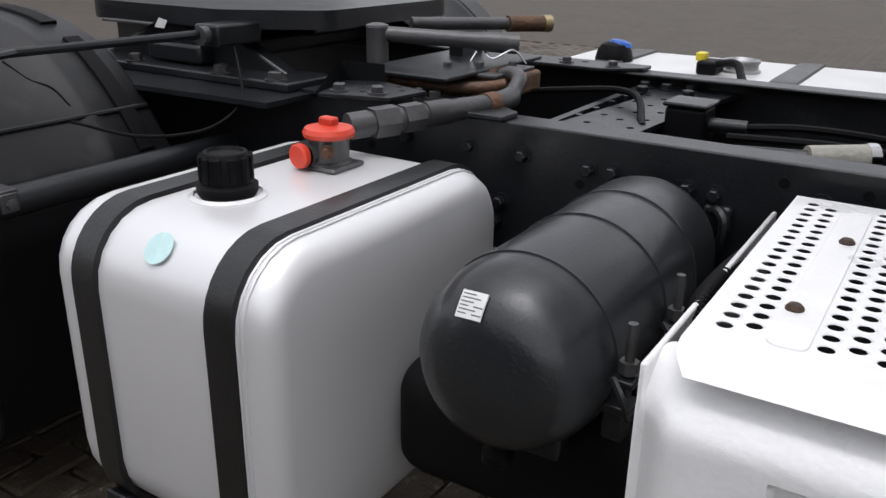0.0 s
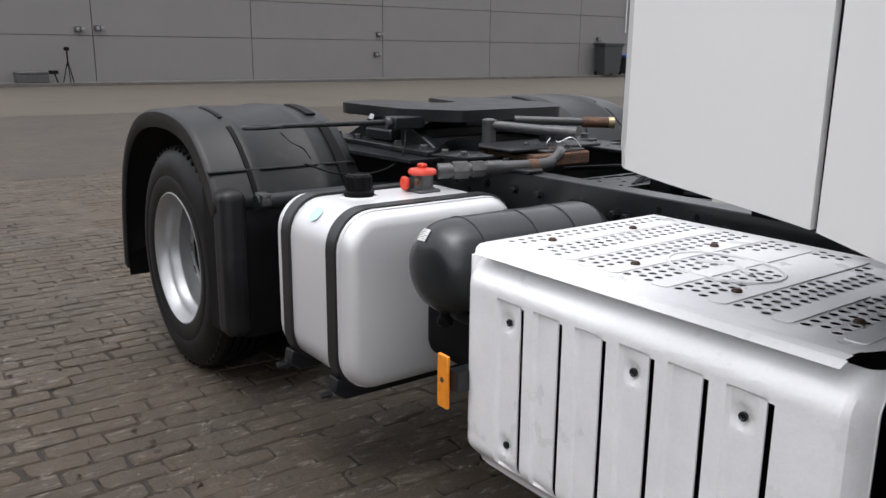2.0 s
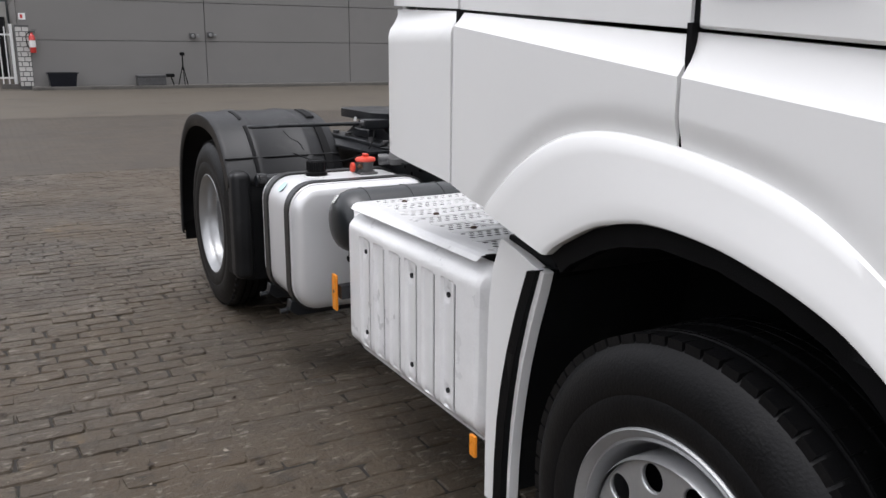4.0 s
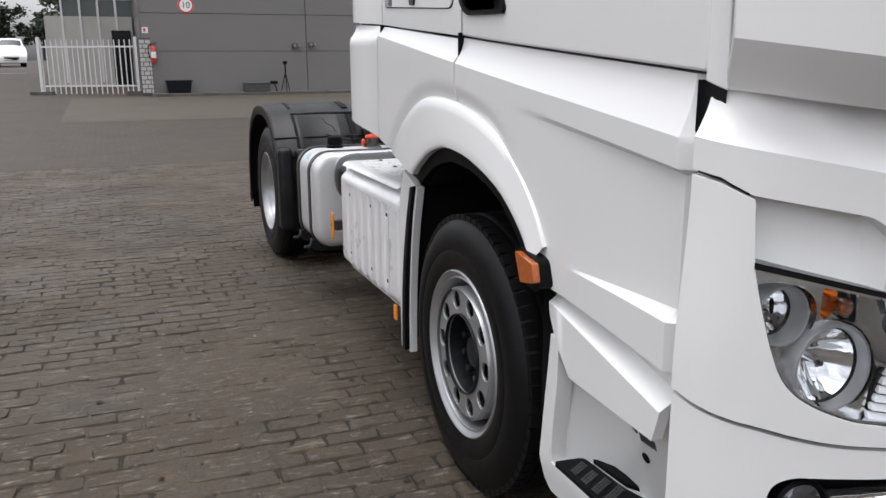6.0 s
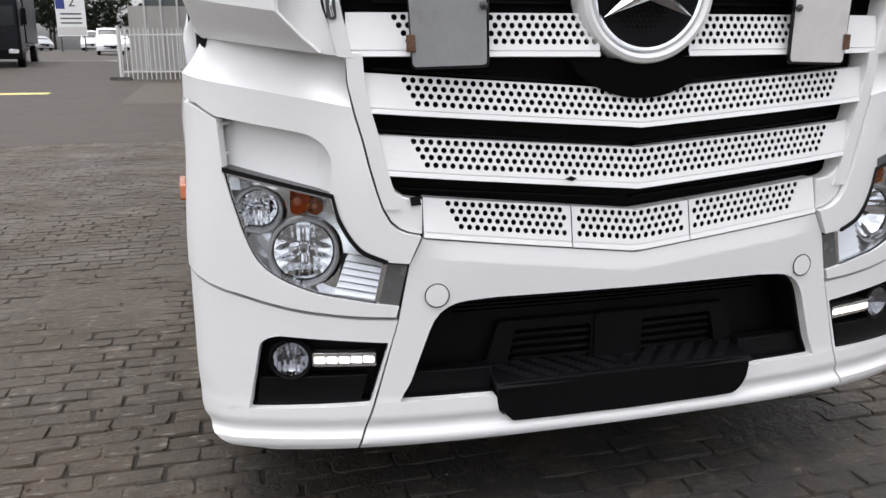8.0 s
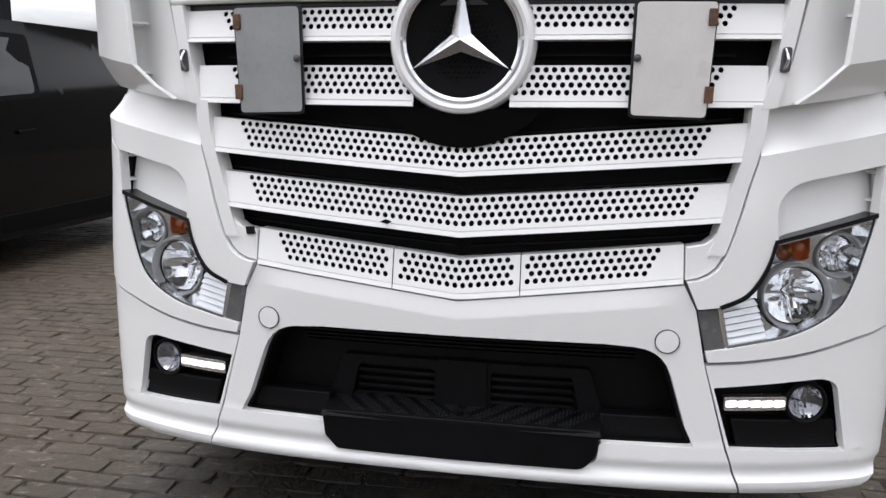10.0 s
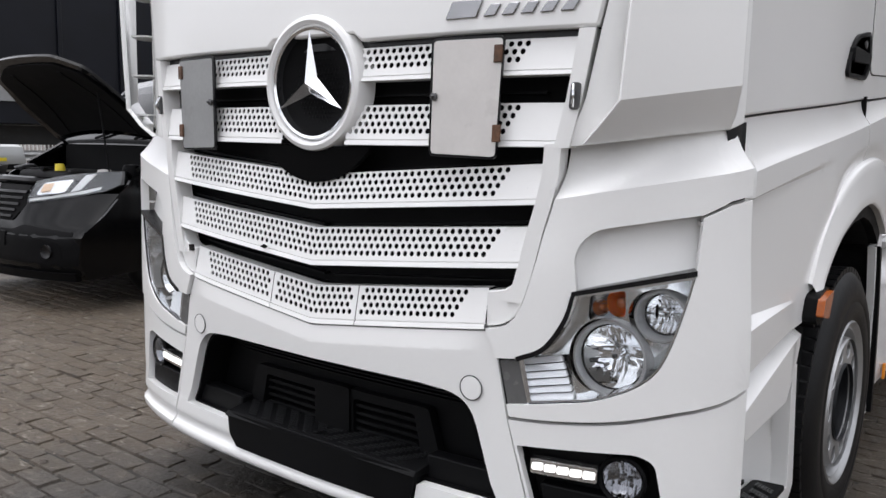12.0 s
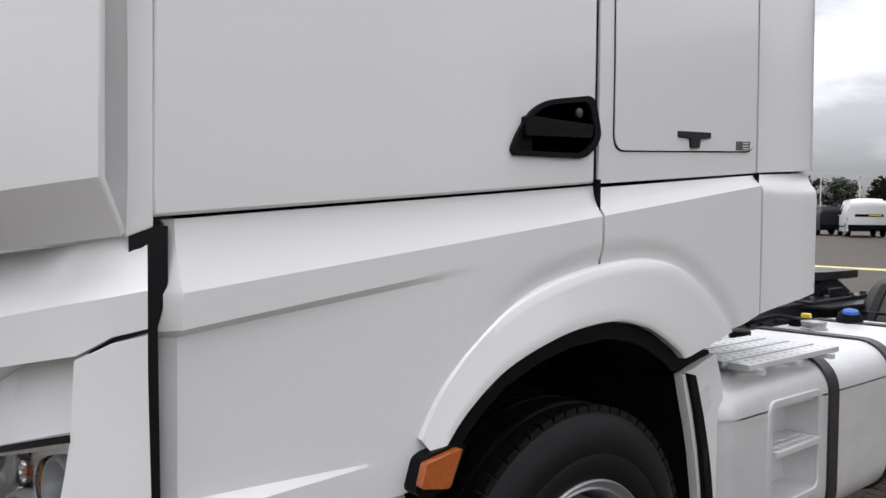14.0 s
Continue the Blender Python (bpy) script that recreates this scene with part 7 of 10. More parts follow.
plate_holes = []
LINES = (-2.952, -2.825, -2.697, -2.570, -2.440, -2.312, -2.185)
for i, x in enumerate((-3.062,) + LINES[:-1]):
    x1 = LINES[i]
    for c in range(3):
        hx = (-3.017 + 0.0275 * c) if i == 0 else (x + x1) / 2 + (c - 1) * 0.0275
        if i == 0 and c > 1:
            continue
        for k in range(19):
            hy = -1.035 + k * 0.030 + (0.015 if c % 2 else 0)
            inside = hy < -0.51 and (hx < -2.42 or hy < -0.55 - (hx + 2.42) * 1.15) and hx > -3.03
            oval = ((hx + 2.51) / 0.13) ** 2 + ((hy + 0.68) / 0.10) ** 2 < 1
            if inside and not oval and (hx < -2.19):
                plate_holes.append((hx, hy))


def perforated_plate():
    """Flat plate of small cells, each with a round hole, and plain strips between; the outer edge folds down."""
    bm = bmesh.new()
    y_lo, y_hi, ph = -1.085, -0.485, 0.030

    def rect(x0, x1, y0, y1):
        if x1 - x0 > 1e-5 and y1 - y0 > 1e-5:
            bm.faces.new([bm.verts.new((x, y, 0)) for x, y in ((x0, y0), (x1, y0), (x1, y1), (x0, y1))])
    cols = {}
    for hx, hy in plate_holes:
        cols.setdefault(round(hx, 4), []).append(hy)
    x_at = -3.048
    for hx in sorted(cols):
        x0, x1 = hx - 0.01375, hx + 0.01375
        rect(x_at, x0, y_lo, y_hi)
        y = y_lo
        for hy in sorted(cols[hx]):
            rect(x0, x1, y, hy - ph / 2)
            n, ring, box = 12, [], []
            for k in range(n):
                a = 2 * math.pi * (k + 0.5) / n
                ca, sa = math.cos(a), math.sin(a)
                q = max(abs(ca), abs(sa))
                ring.append(bm.verts.new((hx + 0.0088 * ca, hy + 0.0088 * sa, 0)))
                box.append(bm.verts.new((hx + 0.01375 * ca / q, hy + ph / 2 * sa / q, 0)))
            for k in range(n):
                bm.faces.new((box[k], box[(k + 1) % n], ring[(k + 1) % n], ring[k]))
            for sx, sy, k in ((1, 1, 1), (-1, 1, 4), (-1, -1, 7), (1, -1, 10)):
                c = bm.verts.new((hx + sx * 0.01375, hy + sy * ph / 2, 0))
                if (box[k].co - c.co).length > 1e-4 and (box[(k + 1) % n].co - c.co).length > 1e-4:
                    bm.faces.new((box[k], box[(k + 1) % n], c))
            y = hy + ph / 2
        rect(x0, x1, y, y_hi)
        x_at = x1
    rect(x_at, -2.10, y_lo, y_hi)
    for (xa, ya), (xb, yb_) in (((-2.10, -0.90), (-2.40, -0.485)), ((-2.165, -1.118), (-2.10, -0.96))):
        bmesh.ops.bisect_plane(bm, geom=bm.verts[:] + bm.edges[:] + bm.faces[:], dist=1e-6, plane_co=(xa, ya, 0), plane_no=((yb_ - ya), -(xb - xa), 0), clear_outer=True)
    rows = [(-1.085, 0.0), (-1.108, -0.001), (-1.124, -0.006), (-1.137, -0.018)]
    for k, ((ya, za), (yb_, zb)) in enumerate(zip(rows, rows[1:])):
        ea, eb = (k / 3) ** 2, ((k + 1) / 3) ** 2
        bm.faces.new([bm.verts.new(p) for p in ((-3.048 + 0.02 * ea, ya, za), (-2.155, ya, za), (-2.160, yb_, zb), (-3.048 + 0.02 * eb, yb_, zb))])
    bmesh.ops.remove_doubles(bm, verts=bm.verts, dist=0.0003)
    bmesh.ops.translate(bm, vec=(0, 0, 0.905), verts=bm.verts)
    bm.normal_update()
    for f in bm.faces:
        if f.normal.z < 0:
            f.normal_flip()
    return bm


SCREW = mat("rusty_screw", (0.055, 0.030, 0.018), 0.6, metal=0.2, var=0.5, scale=60, bump=0.2, bump_scale=300)
top = part("step_plate", perforated_plate(), STEP_PAINT, truck, "white perforated step plate over the battery box", angle=25, orient=False)
bm = bmesh.new()
for hx, hy in plate_holes:
    add_lathe(bm, [(0.0125, 0.0), (0.0106, 0.0014), (0.0094, 0.0011), (0.0092, 0.0)], Matrix.Translation((hx, hy, 0.905)), 10)
tagged(part("raised_hole_rim", bm, STEP_PAINT, top), kind="stuff")
for q in LINES:
    part("pressed_line", sheet(rpoly([(q - 0.021, -1.055), (q + 0.021, -1.055), (q + 0.021, -0.53 if q < -2.42 else -0.66 - (q + 2.42) * 1.1), (q - 0.021, -0.53 if q < -2.42 else -0.66 - (q + 2.42) * 1.1)], 0.016), lambda u, v, w: Vector((u, v, 0.9075 + w)), 0.003, du=0), STEP_PAINT, top, bevel=0.002)
for x, y in ((-2.962, -0.955), (-2.946, -0.690), (-2.700, -0.966), (-2.706, -0.686), (-2.453, -0.968), (-2.225, -0.958)):
    part("plate_screw", lathe([(0.0105, 0.002), (0.0105, 0.005), (0.007, 0.009), (0, 0.010)], axis((x, y, 0.905), (0, 0, 1)), 14), SCREW, top, "rusty dome-headed screw")
bm = bmesh.new()
add_tube(bm, [(-2.578 + 0.130 * math.cos(a) + 0.02 * math.sin(a), -0.828 + 0.098 * math.sin(a) - 0.025 * math.cos(a), 0.907) for a in [2 * math.pi * k / 40 for k in range(41)]], 0.004, 6, cap=False)
part("pressed_oval", bm, STEP_PAINT, top)
bm = bmesh.new()
add_tube(bm, [(-2.65, -0.825, 0.906), (-2.575, -0.80, 0.908), (-2.51, -0.835, 0.906)], 0.006, 6)
part("pressed_mark", bm, STEP_PAINT, top)
refl = part("side_reflector", boxes((-3.098, -3.058, -1.192, -1.182, 0.500, 0.636)), ORANGE, truck, "orange side reflector on black bracket", bevel=0.003)
part("reflector_bracket", boxes((-3.07, -3.03, -1.18, -1.12, 0.55, 0.60)), STEEL, refl)
part("reflector_mark", lathe([(0.007, 0), (0.007, 0.001), (0, 0.001)], axis((-3.078, -1.192, 0.572), (0, -1, 0)), 12), INK, refl)
part("front_reflector", boxes((-2.115, -2.085, -1.178, -1.168, 0.348, 0.412)), ORANGE, truck, "orange side reflector", bevel=0.003)

# ---- left side: long fuel tank with steps ----
REC = (-2.630, -2.290, 0.390, 0.850)


def tank_with_recess(x0, x1, y0, y1, z0, z1, r, edge, n=6):
    """Round-cornered tank along x whose outer face is left open over the recess."""
    bm, rings = bmesh.new(), []
    stations = [(x0 + edge * (1 - math.cos(radians(a))), edge * (1 - math.sin(radians(a)))) for a in (0, 25, 50, 75, 90)]
    stations += [(REC[0], 0), (REC[1], 0)]
    stations += [(x1 - edge * (1 - math.cos(radians(a))), edge * (1 - math.sin(radians(a)))) for a in (90, 75, 50, 25, 0)]
    for x, ins in stations:
        ring = rr_ring(x, y0, y1, z0, z1, r, n, ins)
        first = ring[0]
        low = ring[-1]
        ring += [(x, low[1], REC[2] + 0.07), (x, first[1], REC[3] - 0.07)]
        rings.append([bm.verts.new(p) for p in ring])
    for i, (a, b) in enumerate(zip(rings, rings[1:])):
        k = len(a)
        for q in range(k):
            if i == 5 and q == k - 2:
                continue
            bm.faces.new((a[q], a[(q + 1) % k], b[(q + 1) % k], b[q]))
    for ring in (rings[0], rings[-1]):
        bm.faces.new(ring)
    return bm


fuel = part("fuel_tank", tank_with_recess(-4.10, -1.985, 0.52, 1.198, 0.300, 0.905, 0.130, 0.09, 10), BRUSHED, truck, "long brushed aluminium fuel tank with step recess")
bm = bmesh.new()
zs = ((0.460, 1.196), (0.460, 1.075), (0.780, 1.075), (0.780, 1.196))
rows = [[bm.verts.new((x, y, z)) for z, y in zs] for x in (REC[0], REC[1])]
for q in range(3):
    bm.faces.new((rows[0][q], rows[0][q + 1], rows[1][q + 1], rows[1][q]))
for row in rows:
    bm.faces.new(row)
part("step_recess", bm, BRUSHED, fuel, "step recess in the fuel tank")
part("recess_trim", sheet(rpoly([(-2.265, 0.432), (-2.655, 0.432), (-2.655, 0.808), (-2.265, 0.808)], 0.05)[::-1], lambda u, v, w: Vector((u, 1.203 + w, v)), 0.012, [rpoly([(-2.292, 0.460), (-2.628, 0.460), (-2.628, 0.780), (-2.292, 0.780)], 0.035)], du=0), BRUSHED, fuel, bevel=0.004)
for z, y0, y1 in ((0.640, 1.085, 1.215), (0.385, 1.12, 1.225)):
    st = part("tank_step", sheet([(-2.618, y0), (-2.302, y0), (-2.302, y1), (-2.618, y1)], lambda u, v, w, z=z: Vector((u, v, z + w)), 0.022, [rpoly([(x - 0.010, y - 0.011), (x + 0.010, y - 0.011), (x + 0.010, y + 0.011), (x - 0.010, y + 0.011)], 0.004, 2) for x in [-2.592 + 0.0295 * i for i in range(10)] for y in (y1 - 0.062, y1 - 0.026)], du=0), BRUSHED, fuel, "serrated aluminium step", bevel=0.002)
for x in (-2.745, -3.30, -3.86):
    bm = bmesh.new()
    outer, inner = rr_ring(0, 0.51, 1.206, 0.285, 0.913, 0.136, 8), rr_ring(0, 0.52, 1.196, 0.295, 0.903, 0.126, 8)
    rows = [[bm.verts.new((x + dx, p[1], p[2])) for p in ring] for ring, dx in ((inner, -0.040), (outer, -0.036), (outer, 0.036), (inner, 0.040))]
    for a, b in zip(rows, rows[1:] + rows[:1]):
        for i in range(len(a)):
            bm.faces.new((a[i], a[(i + 1) % len(a)], b[(i + 1) % len(a)], b[i]))
    part("tank_strap", bm, STRAP, fuel, "black rubber-lined strap")
part("tank_filler", lathe([(0.060, 0), (0.060, 0.012), (0.052, 0.016), (0.052, 0.030), (0.056, 0.034), (0.056, 0.042), (0.048, 0.044), (0.044, 0.038), (0, 0.036)], axis((-3.46, 0.80, 0.900), (0, 0, 1)), 36), STEEL_BRIGHT, fuel, "aluminium tank filler neck")
part("tank_cap", lathe([(0.062, 0), (0.062, 0.014), (0.056, 0.038), (0.044, 0.058), (0.024, 0.066), (0, 0.067)], axis((-3.87, 0.79, 0.900), (0, 0, 1)), 32), BLACK_PLASTIC, fuel, "black filler cap with blue top")
part("blue_top", lathe([(0.040, 0.056), (0.034, 0.068), (0.016, 0.073), (0, 0.074)], axis((-3.865, 0.795, 0.900), (0.18, 0.10, 1)), 28), BLUE, fuel)
part("sender_cap", lathe([(0.045, 0), (0.045, 0.03), (0.03, 0.036), (0, 0.036)], axis((-2.95, 0.72, 0.903), (0, 0, 1)), 28), BLACK_PLASTIC, fuel)
part("sender_plug", boxes((-3.56, -3.50, 0.66, 0.76, 0.905, 0.945)), BLACK_PLASTIC, fuel, bevel=0.008)
part("plug_tape", boxes((-3.575, -3.545, 0.70, 0.74, 0.94, 0.965)), YELLOW, fuel, bevel=0.004)
part("sender_cable", tube(curve_pts([(-3.53, 0.70, 0.93), (-3.44, 0.64, 0.95), (-3.40, 0.56, 0.925), (-3.36, 0.46, 0.90)], 6), 0.012, 8), BLACK_PLASTIC, fuel)
part("tank_cable", tube(curve_pts([(-2.95, 0.70, 0.925), (-2.75, 0.60, 0.95), (-2.55, 0.52, 0.945), (-2.40, 0.45, 0.93)], 6), 0.010, 8), BLACK_PLASTIC, fuel)
for i in range(4):
    y0 = 0.850 + i * 0.092
    part("grating_plank", sheet([(-2.78, y0), (-2.135, y0), (-2.135, y0 + 0.074), (-2.78, y0 + 0.074)], lambda u, v, w: Vector((u, v, 0.942 + w)), 0.020, [circle2(-2.757 + 0.026 * k, y0 + (0.020 if k % 2 else 0.054), 0.0085, 8) for k in range(24)], du=0), BRUSHED, truck, "perforated aluminium grating plank", bevel=0.002)
for x in (-2.70, -2.45, -2.20):
    part("grating_support", boxes((x - 0.012, x + 0.012, 0.84, 1.215, 0.905, 0.922)), BRUSHED, truck)
part("front_reflector", boxes((-2.072, -2.046, 1.200, 1.210, 0.385, 0.450)), ORANGE, truck, "orange side reflector", bevel=0.003)

# ---- vehicles around the yard ----
VAN_BLACK = mat("black_car_paint", (0.0016, 0.0016, 0.0019), 0.10, var=0.2, scale=2, coat=0.0, rvar=0.03, spec=0.26, stain=(0.003, 0.0036, 0.0035), stain_at=0.6, stain_scale=2)
CAR_PLASTIC = mat("grey_black_bumper_plastic", (0.0035, 0.0035, 0.004), 0.55, spec=0.08, var=0.2, scale=6, bump=0.1, bump_scale=250)
DARKGLASS = mat("dark_car_window", (0.012, 0.014, 0.015), 0.04, var=0.2, scale=2, rvar=0.02, spec=0.6)
SILVER_CAR = mat("silver_car_paint", (0.42, 0.43, 0.43), 0.3, metal=0.4, var=0.05, scale=3, coat=0.4, rvar=0.05)
WHITE_CAR = mat("white_van_paint", (0.78, 0.78, 0.78), 0.32, var=0.03, scale=2, coat=0.3, rvar=0.05)
NAVY = mat("dark_navy_truck_paint", (0.004, 0.005, 0.009), 0.4, var=0.25, scale=2, rvar=0.08, spec=0.25)
YELLOW_TRUCK = mat("yellow_truck_paint", (0.70, 0.42, 0.02), 0.35, var=0.06, scale=2, coat=0.3)
TAIL_RED = mat("red_lamp_lens", (0.42, 0.02, 0.025), 0.15, var=0.15, scale=20, coat=0.5)


def plan_of(at, heading):
    """Pose of a vehicle: its front centre on the ground at `at`, nose along +x before turning by heading."""
    return Matrix.Translation(at) @ Matrix.Rotation(radians(heading), 4, "Z")


def round_wheel(parent, m, r, w, spokes=7, cover=RIM):
    """m: local z points out of the vehicle, origin at the outer face's centre."""
    wh = part("wheel", lathe([(r * 0.66, -0.012), (r * 0.70, -0.002), (r * 0.86, 0.0), (r * 0.95, -0.015), (r, -0.045), (r, -w + 0.04), (r * 0.94, -w)], m, 40), RUBBER, parent, "black tyre with wheel cover")
    part("rim", lathe([(r * 0.69, 0.0), (r * 0.66, 0.004), (r * 0.63, -0.008), (r * 0.61, -0.05), (r * 0.2, -0.06), (0, -0.06)], m, 40), DARK, wh)
    part("rim_edge", lathe([(r * 0.69, 0.001), (r * 0.665, 0.008), (r * 0.60, 0.004), (r * 0.60, -0.02)], m, 40), cover, wh)
    for k in range(spokes):
        q = m @ Matrix.Rotation(2 * math.pi * k / spokes, 4, "Z")
        bm = bmesh.new()
        a = [bm.verts.new(q @ Vector(p)) for p in ((r * 0.14, -r * 0.065, 0.004), (r * 0.64, -r * 0.125, 0.006), (r * 0.64, r * 0.125, 0.006), (r * 0.14, r * 0.065, 0.004))]
        b = [bm.verts.new(q @ Vector(p)) for p in ((r * 0.14, -r * 0.065, -0.02), (r * 0.64, -r * 0.125, -0.02), (r * 0.64, r * 0.125, -0.02), (r * 0.14, r * 0.065, -0.02))]
        bm.faces.new(a)
        for i in range(4):
            bm.faces.new((a[i], a[(i + 1) % 4], b[(i + 1) % 4], b[i]))
        part("spoke", bm, cover, wh, bevel=0.004)
    part("hub_cap", lathe([(r * 0.19, -0.01), (r * 0.18, 0.008), (r * 0.10, 0.014), (0, 0.015)], m, 24), cover, wh)


class Shape:
    """Maps a place on a vehicle (u behind the nose, v from -1 right to 1 left, z up) to the world."""

    def __init__(self, at, heading, half, tumble, belt, top, bow, bow_len):
        self.m, self.half, self.tumble, self.belt, self.top, self.bow, self.bow_len = plan_of(at, heading), half, tumble, belt, top, bow, bow_len

    def at(self, u, v, z, out=0.0):
        h = self.half - self.tumble * ease((z - self.belt) / (self.top - self.belt)) + 0.012 * math.sin(max(0.0, min(1.0, (z - 0.25) / (self.belt - 0.25))) * math.pi)
        bow = self.bow * (0.48 + 0.52 * ease((z - 0.55) / 0.30))
        back = bow * abs(v) ** 2.5 * max(0.0, 1 - max(0.0, u) / self.bow_len)
        sgn = 1 if v >= 0 else -1
        return self.m @ Vector((-(u + back), v * h + sgn * out * (abs(v) > 0.98), z))

    def side(self, v, out=0.0):
        return lambda u, z, w: self.at(u, v, z, out + w)

    def front(self, line, out=0.0):
        """(v, z) to the nose, u taken from the profile line of (u, z) points."""
        def f(v, z, w):
            for (u0, z0), (u1, z1) in zip(line, line[1:]):
                if z <= z1 or z1 == line[-1][1]:
                    break
            t = max(0.0, min(1.0, (z - z0) / (z1 - z0)))
            return self.at(u0 + (u1 - u0) * t - out - w, v, z)
        return f


def arch(u, r, n=10):
    return [(u + r * math.cos(math.pi * k / n), 0.30 + max(0.0, r * math.sin(math.pi * k / n) - 0.0)) for k in range(n + 1)]


def vehicle(name, label, category, at, heading, half, height, upper, sill, wheels, wheel_r, paint, tumble=0.14, belt=1.0, bow=0.2, bow_len=0.9, open_top=None, spokes=7):
    """A car or van from its side outline `upper` (nose bottom over the roof to the tail bottom, as (u, z)); open_top leaves a gap in the skin."""
    car = thing(name, label, category, at)
    car_m = Matrix.Translation(at).inverted()
    sh = Shape(at, heading, half, tumble, belt, height, bow, bow_len)
    sh.m = car_m @ sh.m
    low = []
    for u in sorted(wheels, reverse=True):
        low += [(p[0], p[1]) for p in arch(u, wheel_r + 0.065)]
    outline = upper + [(upper[-1][0] - 0.02, sill)] + [(low[0][0] + 0.02, sill)] + low[:11] + [(low[10][0] - 0.02, sill), (low[11][0] + 0.02, sill)] + low[11:] + [(low[-1][0] - 0.02, sill + 0.02)]
    body = None
    for v in (-1, 1):
        ob = part("body_side", sheet(outline if v > 0 else outline[::-1], sh.side(v), 0.03, du=0.12, dv=0.12), paint, body or car, bevel=0.0, angle=30)
    bm = bmesh.new()
    n = 10
    pts = []
    for (u0, z0), (u1, z1) in zip(upper, upper[1:]):
        k = max(1, int(math.hypot(u1 - u0, z1 - z0) / 0.15))
        pts += [(u0 + (u1 - u0) * i / k, z0 + (z1 - z0) * i / k) for i in range(k)]
    pts.append(upper[-1])
    grid = [[bm.verts.new(sh.at(u, -1 + 2 * j / n, z + (0.05 * (1 - (-1 + 2 * j / n) ** 2) * ease((z - belt) / 0.5) if u > 0.6 else 0))) for j in range(n + 1)] for u, z in pts]
    for i, (a, b) in enumerate(zip(grid, grid[1:])):
        u, z = (pts[i][0] + pts[i + 1][0]) / 2, (pts[i][1] + pts[i + 1][1]) / 2
        if open_top and open_top[0] < u < open_top[1] and z > 0.7:
            continue
        for j in range(n):
            bm.faces.new((a[j], a[j + 1], b[j + 1], b[j]))
    part("body_shell", bm, paint, car, angle=40)
    part("floor_pan", sheet([(0.25, -0.9), (upper[-1][0] - 0.15, -0.9), (upper[-1][0] - 0.15, 0.9), (0.25, 0.9)], lambda u, v, w: sh.at(u, v * 0.98, sill + 0.06 + w), 0.05, du=0), DARK, car)
    for u in wheels:
        for v in (-1, 1):
            p = sh.at(u, v, wheel_r, -0.015)
            o = sh.at(u, v, wheel_r, 1.0)
            round_wheel(car, axis(p, o - p), wheel_r, 0.2, spokes)
            part("wheel_housing", sheet([(q[0], q[1]) for q in arch(u, wheel_r + 0.07)], sh.side(v, -0.22), 0.02, du=0), DARK, car)
    return car, sh


def pane(car, sh, v, pts, name="side_window", material=None, out=0.004, r=0.05):
    o = rpoly(pts, r)
    part(name, sheet(o if v > 0 else o[::-1], sh.side(v, out), 0.006, du=0.2, dv=0.12), material or DARKGLASS, car)


def screen(car, sh, u0, z0, u1, z1, inset=0.86, name="windscreen", material=None, crown=0.05):
    """A pane across the car between two heights of its sloping skin."""
    bm = bmesh.new()
    dz = 0.006
    rows = []
    for i in range(7):
        t = i / 6
        u, z = u0 + (u1 - u0) * t, z0 + (z1 - z0) * t
        rows.append([bm.verts.new(sh.at(u, v * inset, z + dz + (0.05 * (1 - (v * inset) ** 2) * ease((z - sh.belt) / 0.5) if u > 0.6 else 0))) for v in [-1 + 0.2 * j for j in range(11)]])
    for a, b in zip(rows, rows[1:]):
        for j in range(10):
            bm.faces.new((a[j], a[j + 1], b[j + 1], b[j]))
    ob = part(name, bm, material or DARKGLASS, car)
    mod = ob.modifiers.new("thick", "SOLIDIFY")
    mod.thickness = 0.006


# black panel van beside the truck with its bonnet up
NOSE = [(-0.10, 0.24), (-0.16, 0.34), (-0.16, 0.56), (-0.12, 0.66), (-0.08, 0.88), (0.04, 0.98)]
van, vs_ = vehicle("panel_van", "black panel van with its bonnet raised open", "van", (-1.46, -5.03, 0), 0, 0.975, 1.97,
                   NOSE + [(0.50, 1.10), (0.92, 1.24), (1.30, 1.55), (1.66, 1.84), (1.95, 1.915), (3.2, 1.93), (4.80, 1.90), (4.95, 1.75), (5.0, 0.9), (5.0, 0.35)], 0.25, (0.81, 3.91), 0.325, VAN_BLACK,
                   tumble=0.16, belt=1.15, bow=0.46, bow_len=1.0, open_top=(-0.06, 0.94), spokes=9)
